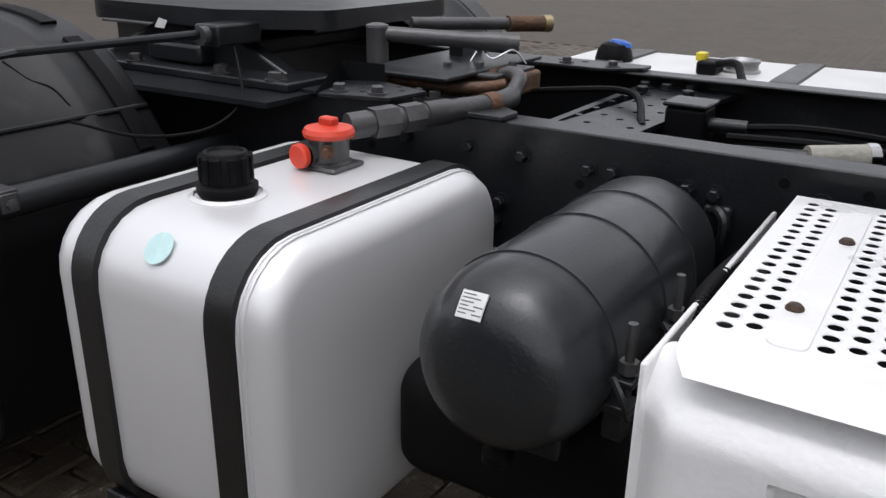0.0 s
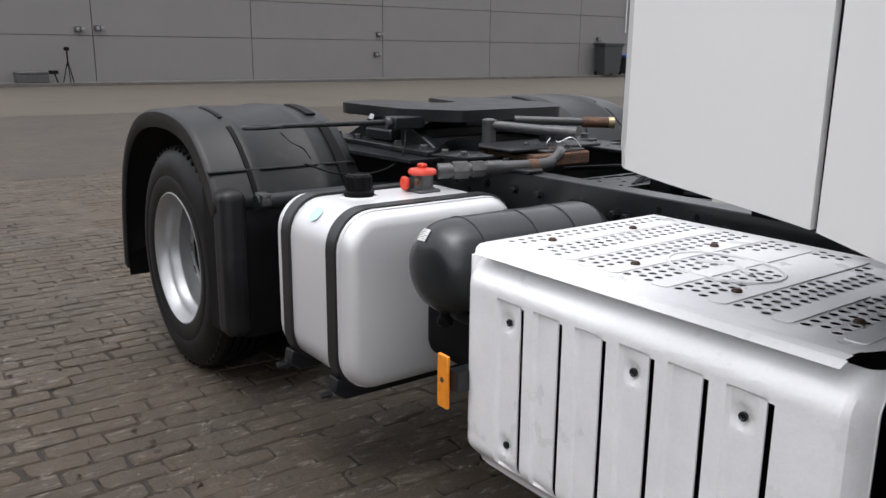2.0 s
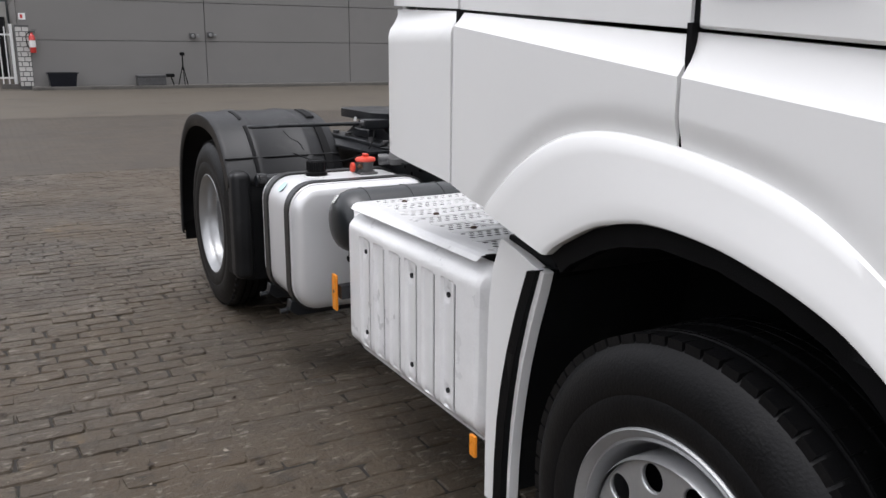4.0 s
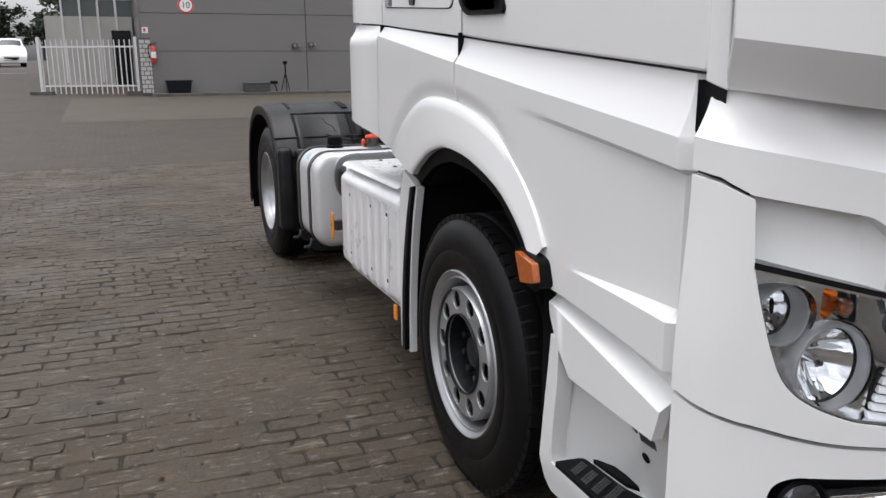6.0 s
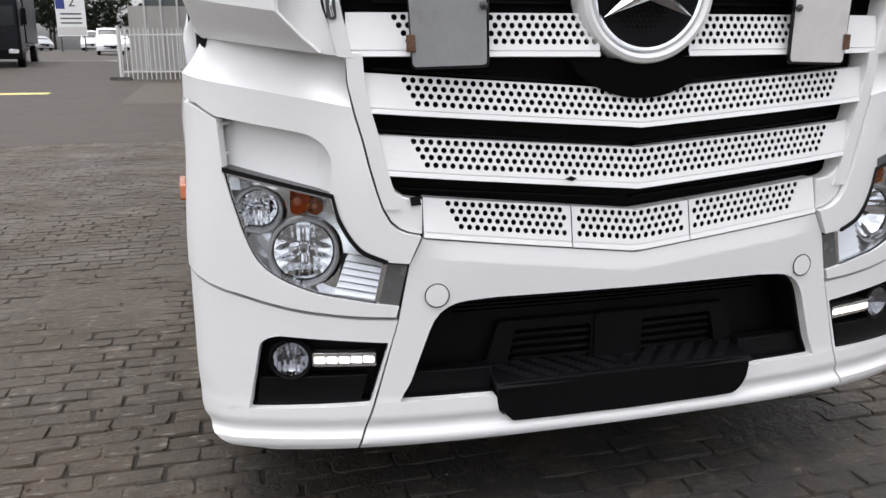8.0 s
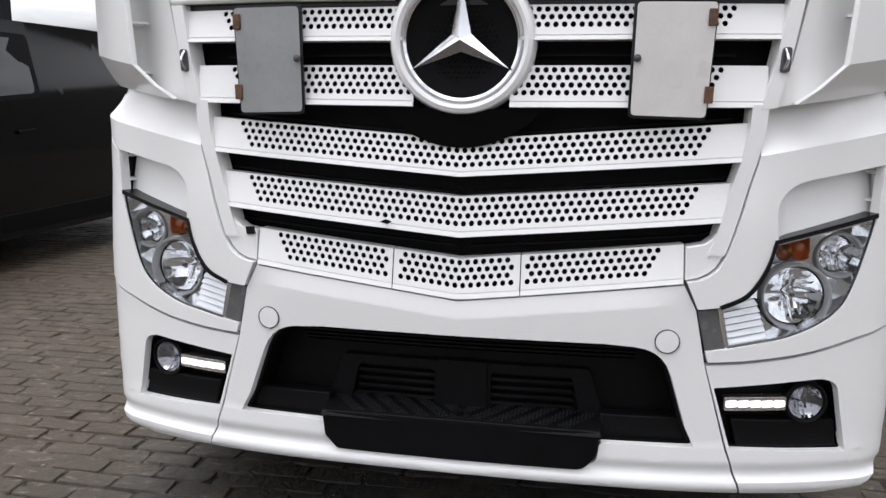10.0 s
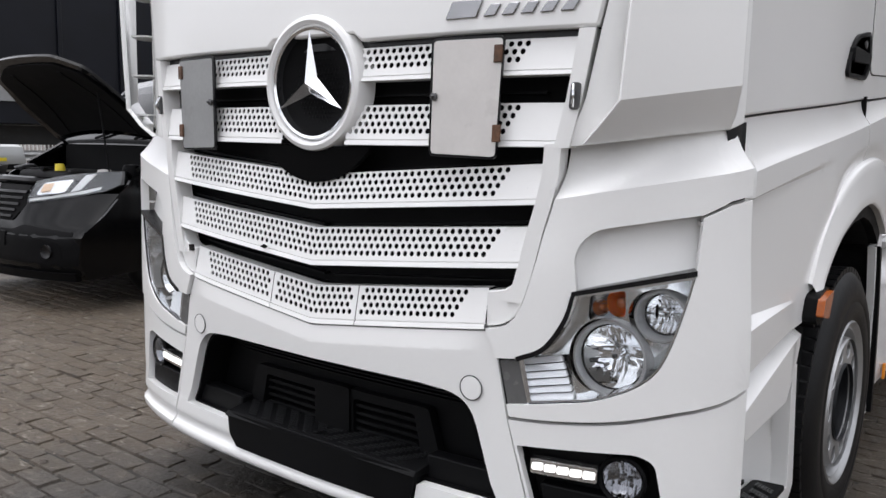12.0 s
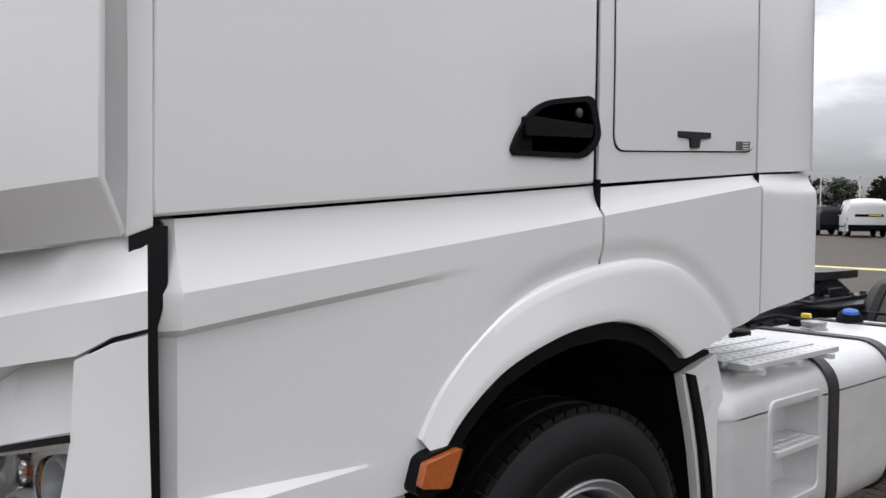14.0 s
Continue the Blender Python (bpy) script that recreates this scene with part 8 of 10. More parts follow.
for v in (-1, 1):
    pane(van, vs_, v, [(1.22, 1.29), (2.28, 1.36), (2.32, 1.78), (1.88, 1.78), (1.50, 1.52)])
    part("window_trim", sheet(rpoly([(1.16, 1.25), (2.34, 1.325), (2.38, 1.82), (1.86, 1.82), (1.46, 1.56)], 0.06)[::v], vs_.side(v, 0.002), 0.006, du=0.2), CAR_PLASTIC, van)
    mir = part("side_mirror", rr_loft(-0.115, 0.115, -0.055, 0.055, -0.10, 0.10, 0.04, 0.04), CAR_PLASTIC, van, "black door mirror")
    mir.matrix_basis = Matrix.Translation(vs_.at(1.43, v, 1.375, 0.13)) @ Matrix.Rotation(radians(90), 4, "Z")
    part("mirror_arm", tube([vs_.at(1.38, v, 1.28, 0.0), vs_.at(1.42, v, 1.30, 0.10)], 0.03, 8), CAR_PLASTIC, van)
    part("door_handle", sheet([(2.00, 1.045), (2.20, 1.055), (2.20, 1.085), (2.00, 1.075)][::v], vs_.side(v, 0.028), 0.03, du=0), VAN_BLACK, van, bevel=0.008)
    part("lower_moulding", sheet([(1.36, 0.30), (3.45, 0.30), (3.45, 0.46), (1.75, 0.44), (1.50, 0.40)][::v], vs_.side(v, 0.016), 0.02, du=0.2), CAR_PLASTIC, van, bevel=0.006)
    for u in (1.08, 2.36, 3.4):
        part("door_gap", sheet([(u, 0.5), (u + 0.008, 0.5), (u + 0.008 + (0.05 if u < 2 else 0), 1.22), (u + (0.05 if u < 2 else 0), 1.22)][::v], vs_.side(v, 0.001), 0.004, du=0), DARK, van)
    for k, (u0, u1) in enumerate(((1.45, 1.49), (1.50, 1.54), (1.555, 1.60))):
        part("badge_bar", sheet([(u0, 0.535), (u1, 0.535), (u1, 0.550), (u0, 0.550)][::v], vs_.side(v, 0.003), 0.003, du=0), CHROME if k == 2 else STEEL_GREY, van)
    part("side_badge", sheet([(1.05, 1.13), (1.13, 1.13), (1.13, 1.155), (1.05, 1.155)][::v], vs_.side(v, 0.004), 0.004, du=0), STEEL_GREY, van)
    # headlamp wrapping the corner
    lo = [(0.44, 0.80), (0.62, 0.825), (0.82, 0.865), (0.93, 0.90), (0.985, 0.95), (0.97, 1.05), (0.86, 1.045), (0.62, 1.01), (0.45, 0.965)]
    top_line = [(-0.12, 0.66), (-0.08, 0.88), (0.06, 1.10)]
    lamp = part("headlamp", sheet([(v * p[0], p[1]) for p in lo][::v], vs_.front(top_line, 0.006), 0.03, du=0.06, dv=0.06), STEEL_GREY, van, "clear car headlamp with bright lower strip")
    part("lamp_strip", sheet([(v * a, b) for a, b in ((0.45, 0.812), (0.62, 0.838), (0.82, 0.878), (0.90, 0.91), (0.90, 0.932), (0.80, 0.897), (0.62, 0.856), (0.45, 0.83))][::v], vs_.front(top_line, 0.012), 0.012, du=0.06), PAPER, lamp)
    part("lamp_bowl", sheet([(v * a, b) for a, b in rpoly([(0.50, 0.86), (0.70, 0.885), (0.72, 0.985), (0.52, 0.955)], 0.02)][::v], vs_.front(top_line, 0.010), 0.012, du=0.06), REFLECTOR, lamp)
    part("lamp_blade", sheet([(v * a, b) for a, b in ((0.74, 0.89), (0.79, 0.905), (0.84, 1.03), (0.78, 1.02))][::v], vs_.front(top_line, 0.014), 0.015, du=0.06), PAPER, lamp)
    part("lamp_indicator", sheet([(v * a, b) for a, b in ((0.53, 0.885), (0.60, 0.895), (0.60, 0.955), (0.53, 0.945))][::v], vs_.front(top_line, 0.016), 0.01, du=0.06), mat("pale_amber_bulb", (0.70, 0.50, 0.34), 0.3, var=0.1), lamp)
    c = part("lamp_cover", sheet([(v * p[0], p[1]) for p in lo][::v], vs_.front(top_line, 0.022), 0.004, du=0.06, dv=0.06), LENS, lamp)
    c.visible_shadow = False
    part("fog_pocket", sheet([(v * a, b) for a, b in rpoly([(0.50, 0.36), (0.86, 0.38), (0.84, 0.52), (0.60, 0.55)], 0.05)][::v], vs_.front(NOSE, 0.004), 0.01, du=0.06), CAR_PLASTIC, van)
    p = vs_.at(-0.168, v * 0.73, 0.45)
    part("fog_lamp", lathe([(0.055, 0), (0.052, 0.012), (0.035, 0.004), (0, 0.0)], axis(p, (1, 0.25 * v, 0)), 24), GLOSSBLACK, van)
    part("fender_flange", tube([vs_.at(0.40, v * 0.90, 1.06), vs_.at(0.70, v * 0.90, 1.16), vs_.at(0.95, v * 0.90, 1.25)], 0.03, 8), VAN_BLACK, van)
# grille, plate, bumper lip
gr_line = [(-0.16, 0.56), (-0.12, 0.66), (-0.08, 0.88), (0.04, 1.0)]
grille_v = part("grille", sheet(rpoly([(-0.40, 0.93), (-0.42, 0.78), (-0.30, 0.66), (0.30, 0.66), (0.42, 0.78), (0.40, 0.93)], 0.04), vs_.front(gr_line, 0.005), 0.02, du=0.08, dv=0.08), DARK, van, "black slatted grille")
for k in range(5):
    z = 0.685 + k * 0.047
    h = 0.29 + 0.03 * k
    part("grille_slat", sheet([(-h, z), (h, z), (h, z + 0.020), (-h, z + 0.020)], vs_.front(gr_line, 0.018), 0.02, du=0.08), GLOSSBLACK, grille_v, bevel=0.004)
part("badge", sheet([(-0.075, 0.85), (0, 0.76), (0.075, 0.85), (0, 0.94)], vs_.front(gr_line, 0.03), 0.02, du=0), GLOSSBLACK, grille_v, bevel=0.008)
plate_v = part("plate_holder", sheet([(-0.27, 0.47), (0.27, 0.47), (0.27, 0.58), (-0.27, 0.58)], vs_.front(NOSE, 0.014), 0.02, du=0.1), CAR_PLASTIC, van, bevel=0.004)
part("plate_bar", sheet([(-0.20, 0.475), (0.20, 0.475), (0.20, 0.487), (-0.20, 0.487)], vs_.front(NOSE, 0.018), 0.006, du=0), PAPER, plate_v)
part("bumper", sheet([(-0.97, 0.27), (0.97, 0.27), (0.99, 0.50), (0.90, 0.60), (0.45, 0.64), (0.34, 0.60), (-0.34, 0.60), (-0.45, 0.64), (-0.90, 0.60), (-0.99, 0.50)], vs_.front(NOSE, 0.002), 0.02, du=0.06, dv=0.06), CAR_PLASTIC, van, "grey-black plastic bumper", bevel=0.006)
part("bumper_lip", sheet([(-0.93, 0.225), (0.93, 0.225), (0.95, 0.29), (-0.95, 0.29)], vs_.front(NOSE, 0.03), 0.05, du=0.06), CAR_PLASTIC, van, bevel=0.015)
# engine bay
part("bay_floor", sheet([(0.02, -0.85), (0.95, -0.85), (0.95, 0.85), (0.02, 0.85)], lambda u, v, w: vs_.at(u, v, 0.70 + w), 0.03, du=0.2), DARK, van)
part("bay_wall", sheet([(-0.86, 0.70), (0.86, 0.70), (0.86, 1.24), (-0.86, 1.24)], lambda v, z, w: vs_.at(0.95 + w, v, z), 0.03, du=0), DARK, van)
eng = part("engine_cover", rr_loft(-0.28, 0.28, -0.38, 0.42, -0.10, 0.10, 0.05, 0.05), CAR_PLASTIC, van, "black engine cover")
eng.matrix_basis = Matrix.Translation(vs_.at(0.52, 0.05, 0.93))
for v, u, z, r, mt in ((0.42, 0.30, 0.99, 0.045, YELLOW), (0.15, 0.36, 1.055, 0.04, YELLOW), (0.70, 0.60, 1.06, 0.07, CAR_PLASTIC), (-0.55, 0.45, 1.0, 0.09, CAR_PLASTIC), (0.60, 0.42, 1.02, 0.06, PALE_PLATE)):
    part("reservoir" if r > 0.05 else "filler_cap", lathe([(r, -0.12), (r, 0.0), (r * 0.8, 0.03), (0, 0.035)], axis(vs_.at(u, v, z), (0, 0, 1)), 18), mt, van)
for k in range(6):
    rng = random.Random(k + 5)
    a = [vs_.at(0.25 + 0.1 * i, -0.7 + 0.28 * k + rng.uniform(-0.12, 0.12), 0.98 + rng.uniform(-0.03, 0.07)) for i in range(6)]
    part("engine_hose", tube(curve_pts(a, 4), 0.018, 8), CAR_PLASTIC if k % 2 else STEEL_GREY, van)
part("slam_panel", tube([vs_.at(0.00, v, 0.945 + 0.02 * (1 - v * v)) for v in (-0.75, -0.4, 0, 0.4, 0.75)], 0.035, 8), VAN_BLACK, van)
part("cowl", tube([vs_.at(0.97, v, 1.235 + 0.03 * (1 - v * v)) for v in (-0.9, -0.5, 0, 0.5, 0.9)], 0.035, 8), CAR_PLASTIC, van)
screen(van, vs_, 0.99, 1.275, 1.64, 1.825, 0.90)
for v in (-0.35, 0.30):
    part("wiper", tube([vs_.at(0.96, v, 1.30), vs_.at(1.04, v + 0.25, 1.375), vs_.at(1.10, v + 0.62, 1.42)], 0.012, 6), CAR_PLASTIC, van)


def bonnet_map(a, b, w):
    """a across, b from the hinge to the front edge."""
    bulge = 0.07 * (1 - (a / 0.85) ** 2) * math.sin(math.pi * min(1, b / 0.85 + 0.15))
    base = vs_.at(0.86, 0, 0)
    return Vector((base.x + 0.66 * b / 0.85 + (bulge + w) * -0.66 - 0.05 * (a / 0.85) ** 2, base.y + a, 1.335 + 0.58 * b / 0.85 + (bulge + w) * 0.75 - 0.05 * (a / 0.85) ** 2))


bon = part("bonnet", sheet(rpoly([(-0.84, 0.0), (0.84, 0.0), (0.86, 0.45), (0.76, 0.80), (0.45, 0.90), (-0.45, 0.90), (-0.76, 0.80), (-0.86, 0.45)], 0.06), bonnet_map, 0.025, du=0.08, dv=0.08), VAN_BLACK, van, "raised black bonnet", bevel=0.006)
part("bonnet_liner", sheet(rpoly([(-0.74, 0.05), (0.74, 0.05), (0.76, 0.42), (0.67, 0.74), (0.40, 0.83), (-0.40, 0.83), (-0.67, 0.74), (-0.76, 0.42)], 0.06), lambda p, q, w: bonnet_map(p, q, w - 0.027), 0.012, du=0.08, dv=0.08), DARK, bon, "black felt bonnet liner")
for a in (-0.55, 0.55):
    part("bonnet_rib", sheet([(a - 0.03, 0.06), (a + 0.03, 0.06), (a * 0.7 + 0.03, 0.76), (a * 0.7 - 0.03, 0.76)], lambda p, q, w: bonnet_map(p, q, w - 0.036), 0.012, dv=0.1), DARK, bon)
part("bonnet_stay", tube([vs_.at(0.30, 0.75, 0.98), bonnet_map(0.60, 0.55, -0.03)], 0.008, 8), CAR_PLASTIC, van)
part("bonnet_hinge", tube([vs_.at(0.93, 0.85, 1.24), bonnet_map(0.80, 0.05, -0.02)], 0.015, 8), CAR_PLASTIC, van)
part("bonnet_hinge", tube([vs_.at(0.93, -0.85, 1.24), bonnet_map(-0.80, 0.05, -0.02)], 0.015, 8), CAR_PLASTIC, van)

# silver hatchback seen from behind
HATCH = [(0.06, 0.25), (0.0, 0.45), (0.06, 0.66), (0.55, 0.86), (0.98, 0.94), (1.65, 1.36), (2.3, 1.43), (3.1, 1.36), (3.50, 1.06), (3.72, 1.0), (3.80, 0.60), (3.74, 0.30)]
car, cs = vehicle("hatchback", "silver hatchback with a red tail lamp parked by the fence", "car", (-8.445, -25.72, 0), -81, 0.83, 1.43, HATCH, 0.22, (0.80, 3.24), 0.29, SILVER_CAR, tumble=0.20, belt=0.92, bow=0.2, bow_len=0.7)
for v in (-1, 1):
    pane(car, cs, v, [(1.22, 0.98), (2.12, 1.00), (2.12, 1.33), (1.72, 1.30)])
    pane(car, cs, v, [(2.18, 1.00), (3.25, 1.03), (3.02, 1.29), (2.18, 1.33)])
    part("side_moulding", sheet([(1.15, 0.50), (2.85, 0.50), (2.85, 0.57), (1.15, 0.57)][::v], cs.side(v, 0.016), 0.02, du=0), CAR_PLASTIC, car)
    part("tail_lamp", sheet(rpoly([(3.22, 0.90), (3.735, 0.82), (3.70, 0.97), (3.36, 1.03)], 0.04)[::v], cs.side(v, 0.010), 0.03, du=0.1), TAIL_RED, car, "red tail lamp")
    part("door_gap", sheet([(2.14, 0.35), (2.15, 0.35), (2.15, 0.95), (2.14, 0.95)][::v], cs.side(v, 0.001), 0.004, du=0), DARK, car)
    mir = part("side_mirror", rr_loft(-0.08, 0.08, -0.06, 0.06, -0.06, 0.06, 0.03, 0.03), CAR_PLASTIC, car)
    mir.matrix_basis = Matrix.Translation(cs.at(1.25, v, 1.0, 0.09))
screen(car, cs, 0.99, 0.955, 1.60, 1.33, 0.86)
screen(car, cs, 3.14, 1.33, 3.47, 1.09, 0.84, "rear_window")
part("rear_bumper", sheet([(-0.98, 0.36), (0.98, 0.36), (0.98, 0.52), (-0.98, 0.52)], lambda v, z, w: cs.at(3.80 + w, v, z), 0.05, du=0.2), CAR_PLASTIC, car, bevel=0.015)
part("plate_bar", sheet([(-0.30, 0.60), (0.30, 0.60), (0.30, 0.70), (-0.30, 0.70)], lambda v, z, w: cs.at(3.815 + w, v, z), 0.01, du=0), YELLOW, car)

# dark high-sided trailer standing behind the van
tr = thing("trailer", "dark navy high-sided trailer parked behind the black van", "trailer", (-9.0, -14.2, 0))


def tr_box(name, *s, m=NAVY, lab="", bevel=0.01):
    return part(name, boxes(*[(a + 9.0, b + 9.0, c + 14.2, d + 14.2, e, f) for a, b, c, d, e, f in s]), m, tr, lab, bevel=bevel)


body = tr_box("body", (-15.0, -4.30, -15.5, -13.0, 1.52, 3.95))
tr_box("rear_bar", (-4.45, -4.05, -15.5, -12.95, 1.34, 1.48), m=GLOSSBLACK)
for k in range(9):
    tr_box("side_post", (-5.0 - k * 1.2, -4.92 - k * 1.2, -13.0, -12.95, 1.52, 3.9))
tr_box("chassis_beam", (-14.5, -4.6, -14.7, -13.8, 1.15, 1.50), m=STEEL)
for x in (-10.2, -11.5, -12.8):
    for y, d in ((-12.98, 1), (-15.52, -1)):
        round_wheel(tr, axis((x + 9.0, y + 14.2, 0.5), (0, d, 0)), 0.5, 0.3, 5, STEEL)
tr_box("landing_leg", (-14.2, -14.05, -13.6, -13.45, 0, 1.2), m=STEEL)
tr_box("landing_leg", (-14.2, -14.05, -15.0, -14.85, 0, 1.2), m=STEEL)
for x0, x1, z0, z1, mt in ((-4.9, -4.55, 1.75, 2.0, PAPER), (-5.9, -5.55, 1.72, 1.98, PAPER), (-5.45, -5.05, 1.9, 2.25, GREY_PLATE), (-6.7, -6.35, 1.85, 2.1, PAPER)):
    tr_box("notice_sheet", (x0, x1, -12.95, -12.94, z0, z1), m=mt, bevel=0)

# white picket fence and guard rail beyond the silver car


def picket_fence(p0, p1, z, h, step, label, feet=False, post_gap=2.5):
    a, b = Vector((*p0, 0)), Vector((*p1, 0))
    d = (b - a).normalized()
    length = (b - a).length
    f = thing("fence", label, "fence", (*p0, z))
    sd = Vector((-d.y, d.x, 0))

    def bar(name, s0, s1, t, z0, z1):
        bm = bmesh.new()
        vs = [bm.verts.new(d * s + sd * q + Vector((0, 0, zz))) for s in (s0, s1) for q in (-t / 2, t / 2) for zz in (z0, z1)]
        for g in ((0, 1, 3, 2), (4, 6, 7, 5), (0, 4, 5, 1), (2, 3, 7, 6), (0, 2, 6, 4), (1, 5, 7, 3)):
            bm.faces.new([vs[i] for i in g])
        return part(name, bm, FRAME_WHITE if name != "foot" else CONCRETE, f)
    for zz in (0.16 * h, 0.86 * h):
        bar("rail", 0, length, 0.05, zz, zz + 0.05)
    k, s = 0, 0.06
    while s < length:
        bar("picket", s, s + 0.03, 0.03, 0.05, h)
        s += step
    s = 0.0
    while s <= length + 0.01:
        bar("post", s - 0.045, s + 0.045, 0.09, 0, h + 0.08)
        if feet:
            bar("foot", s - 0.35, s + 0.35, 0.35, 0.0, 0.13)
        s += min(post_gap, length)
    return f


picket_fence((-4.0, -31.0), (-22.0, -31.5), 0, 2.25, 0.16, "white steel picket fence along the yard")
rail = thing("guard_rail", "grey steel guard rail in front of the white fence", "barrier", (-13, -29.8, 0))
part("rail_beam", sheet([(-9, -0.15), (9, -0.15), (9, 0.15), (-9, 0.15)], lambda u, v, w: Vector((u, 0.04 * math.cos(v * 30) + w, 0.62 + v)), 0.01, du=0, dv=0.03), GREY_PLATE, rail)
for k in range(10):
    part("rail_post", boxes((-8.9 + k * 1.95, -8.8 + k * 1.95, -0.12, -0.02, 0, 0.72)), GREY_PLATE, rail)
picket_fence((-28.9, -4.2), (-27.9, -1.3), 0.30, 1.76, 0.165, "white steel picket gate panel on block feet", feet=True, post_gap=3.51)

# white vans and cars far behind


def far_van(at, heading, label, tail=False, dark=False, length=4.4, height=1.85, paint=None, name="van"):
    prof = [(0.05, 0.3), (0.0, 0.5), (0.05, 0.78), (0.75, 1.02), (0.95, 1.12), (1.55, height - 0.12), (1.9, height - 0.03), (length - 0.25, height - 0.02), (length - 0.05, height - 0.25), (length, 0.8), (length, 0.35)]
    c, s = vehicle(name, label, "van" if name == "van" else "car", at, heading, 0.9, height, prof, 0.25, (0.8, length - 0.85), 0.31, paint or WHITE_CAR, tumble=0.12, belt=1.05, bow=0.2, bow_len=0.7)
    for v in (-1, 1):
        pane(c, s, v, [(1.12, 1.08), (2.05, 1.10), (2.05, height - 0.25), (1.62, height - 0.25)])
        part("headlamp", sheet([(v * 0.55, 0.68), (v * 0.97, 0.70), (v * 0.95, 0.86), (v * 0.60, 0.80)][::v], s.front([(0.0, 0.5), (0.05, 0.78), (0.5, 0.95)], 0.006), 0.03, du=0.1), REFLECTOR, c)
        part("tail_lamp", sheet([(length - 0.16, 0.78), (length - 0.02, 0.78), (length - 0.05, 1.35), (length - 0.20, 1.35)][::v], s.side(v, 0.006), 0.02, du=0), TAIL_RED, c)
        part("side_trim", sheet([(1.2, 0.45), (length - 1.25, 0.45), (length - 1.25, 0.53), (1.2, 0.53)][::v], s.side(v, 0.008), 0.01, du=0), CAR_PLASTIC, c)
    screen(c, s, 0.99, 1.15, 1.50, height - 0.17, 0.86)
    part("front_grille", sheet([(-0.5, 0.45), (0.5, 0.45), (0.5, 0.66), (-0.5, 0.66)], s.front([(0.05, 0.3), (0.0, 0.5), (0.05, 0.78)], 0.008), 0.02, du=0.1), CAR_PLASTIC, c)
    part("plate_strip", sheet([(-0.72, 0.98), (0.66, 0.98), (0.66, 1.10), (-0.72, 1.10)], lambda v, z, w: s.at(length + 0.006 + w - 0.02 * 0, v, z), 0.02, du=0.1), GLOSSBLACK, c)
    part("plate_bar", sheet([(-0.64, 1.005), (0.0, 1.005), (0.0, 1.075), (-0.64, 1.075)], lambda v, z, w: s.at(length + 0.012 + w, v, z), 0.01, du=0.1), YELLOW, c)
    part("rear_bumper", sheet([(-0.98, 0.34), (0.98, 0.34), (0.98, 0.58), (-0.98, 0.58)], lambda v, z, w: s.at(length + 0.05 + w, v, z), 0.06, du=0.2), CAR_PLASTIC, c, bevel=0.02)
    return c


far_van((-45.59, -16.09, 0.79), 210, "white delivery van seen from the rear", length=4.4)
far_van((-47.0, -19.0, 0.81), 222, "dark car parked beside the white van", paint=NAVY, height=1.50, length=4.1, name="car")
far_van((-62.2, -8.1, 0.99), 8, "white van parked far behind the gate", height=1.92)
far_van((-90.5, -13.1, 1.32), 5, "white van parked near the sign board", height=2.0)
far_van((-91.0, -17.4, 1.32), 30, "silver car parked in the row", paint=SILVER_CAR, height=1.5, name="car", length=4.2)
far_van((-91.0, -20.2, 1.32), 30, "dark car parked in the row", paint=NAVY, height=1.5, name="car", length=4.2)
far_van((-92.0, -10.4, 1.33), 5, "white car parked in the row", height=1.5, name="car", length=4.2)


# trucks and lorries
def lorry(at, heading, paint, label, cab_h=2.9, box_len=7.0, box_h=3.7, box=True, box_paint=None):
    t = thing("truck", label, "truck", at)
    m = Matrix.Rotation(radians(heading), 4, "Z")

    def b(name, *s, mt=paint, lab="", bevel=0.03, parent=None):
        ob = part(name, boxes(*s), mt, parent or t, lab, bevel=bevel)
        ob.matrix_basis = m
        return ob
    b("cab", (-2.0, 0.0, -1.22, 1.22, 0.55, cab_h), bevel=0.12)
    b("windscreen", (-0.03, 0.012, -1.05, 1.05, 1.75, 2.55), mt=DARKGLASS, bevel=0.004)
    b("grille", (-0.02, 0.014, -0.75, 0.75, 0.95, 1.60), mt=GLOSSBLACK, bevel=0.004)
    for k in range(3):
        b("grille_slat", (0.0, 0.03, -0.72, 0.72, 1.02 + k * 0.2, 1.10 + k * 0.2), bevel=0.004)
    b("bumper", (-0.3, 0.06, -1.22, 1.22, 0.36, 0.80), mt=paint if paint is not NAVY else CAR_PLASTIC, bevel=0.05)
    for v in (-1, 1):
        b("headlamp", (0.03, 0.075, min(v * 0.7, v * 1.1), max(v * 0.7, v * 1.1), 0.60, 0.76), mt=REFLECTOR, bevel=0.01)
        b("side_window", (-1.35, -0.45, min(v * 1.2, v * 1.228), max(v * 1.2, v * 1.228), 1.75, 2.45), mt=DARKGLASS, bevel=0.004)
        b("mirror", (-0.35, -0.2, min(v * 1.3, v * 1.5), max(v * 1.3, v * 1.5), 1.8, 2.5), mt=CAR_PLASTIC, bevel=0.03)
    b("chassis", (-2.0 - box_len, -0.5, -0.5, 0.5, 0.6, 0.95), mt=STEEL)
    if box:
        b("box", (-2.3 - box_len, -2.3, -1.25, 1.25, 1.05, box_h), mt=box_paint or paint, bevel=0.02)
    for x in (-1.1, -1.2 - box_len):
        for v in (-1, 1):
            round_wheel(t, m @ axis((x, v * 1.22, 0.48), (0, v, 0)), 0.48, 0.3, 5, STEEL_GREY)
    return t


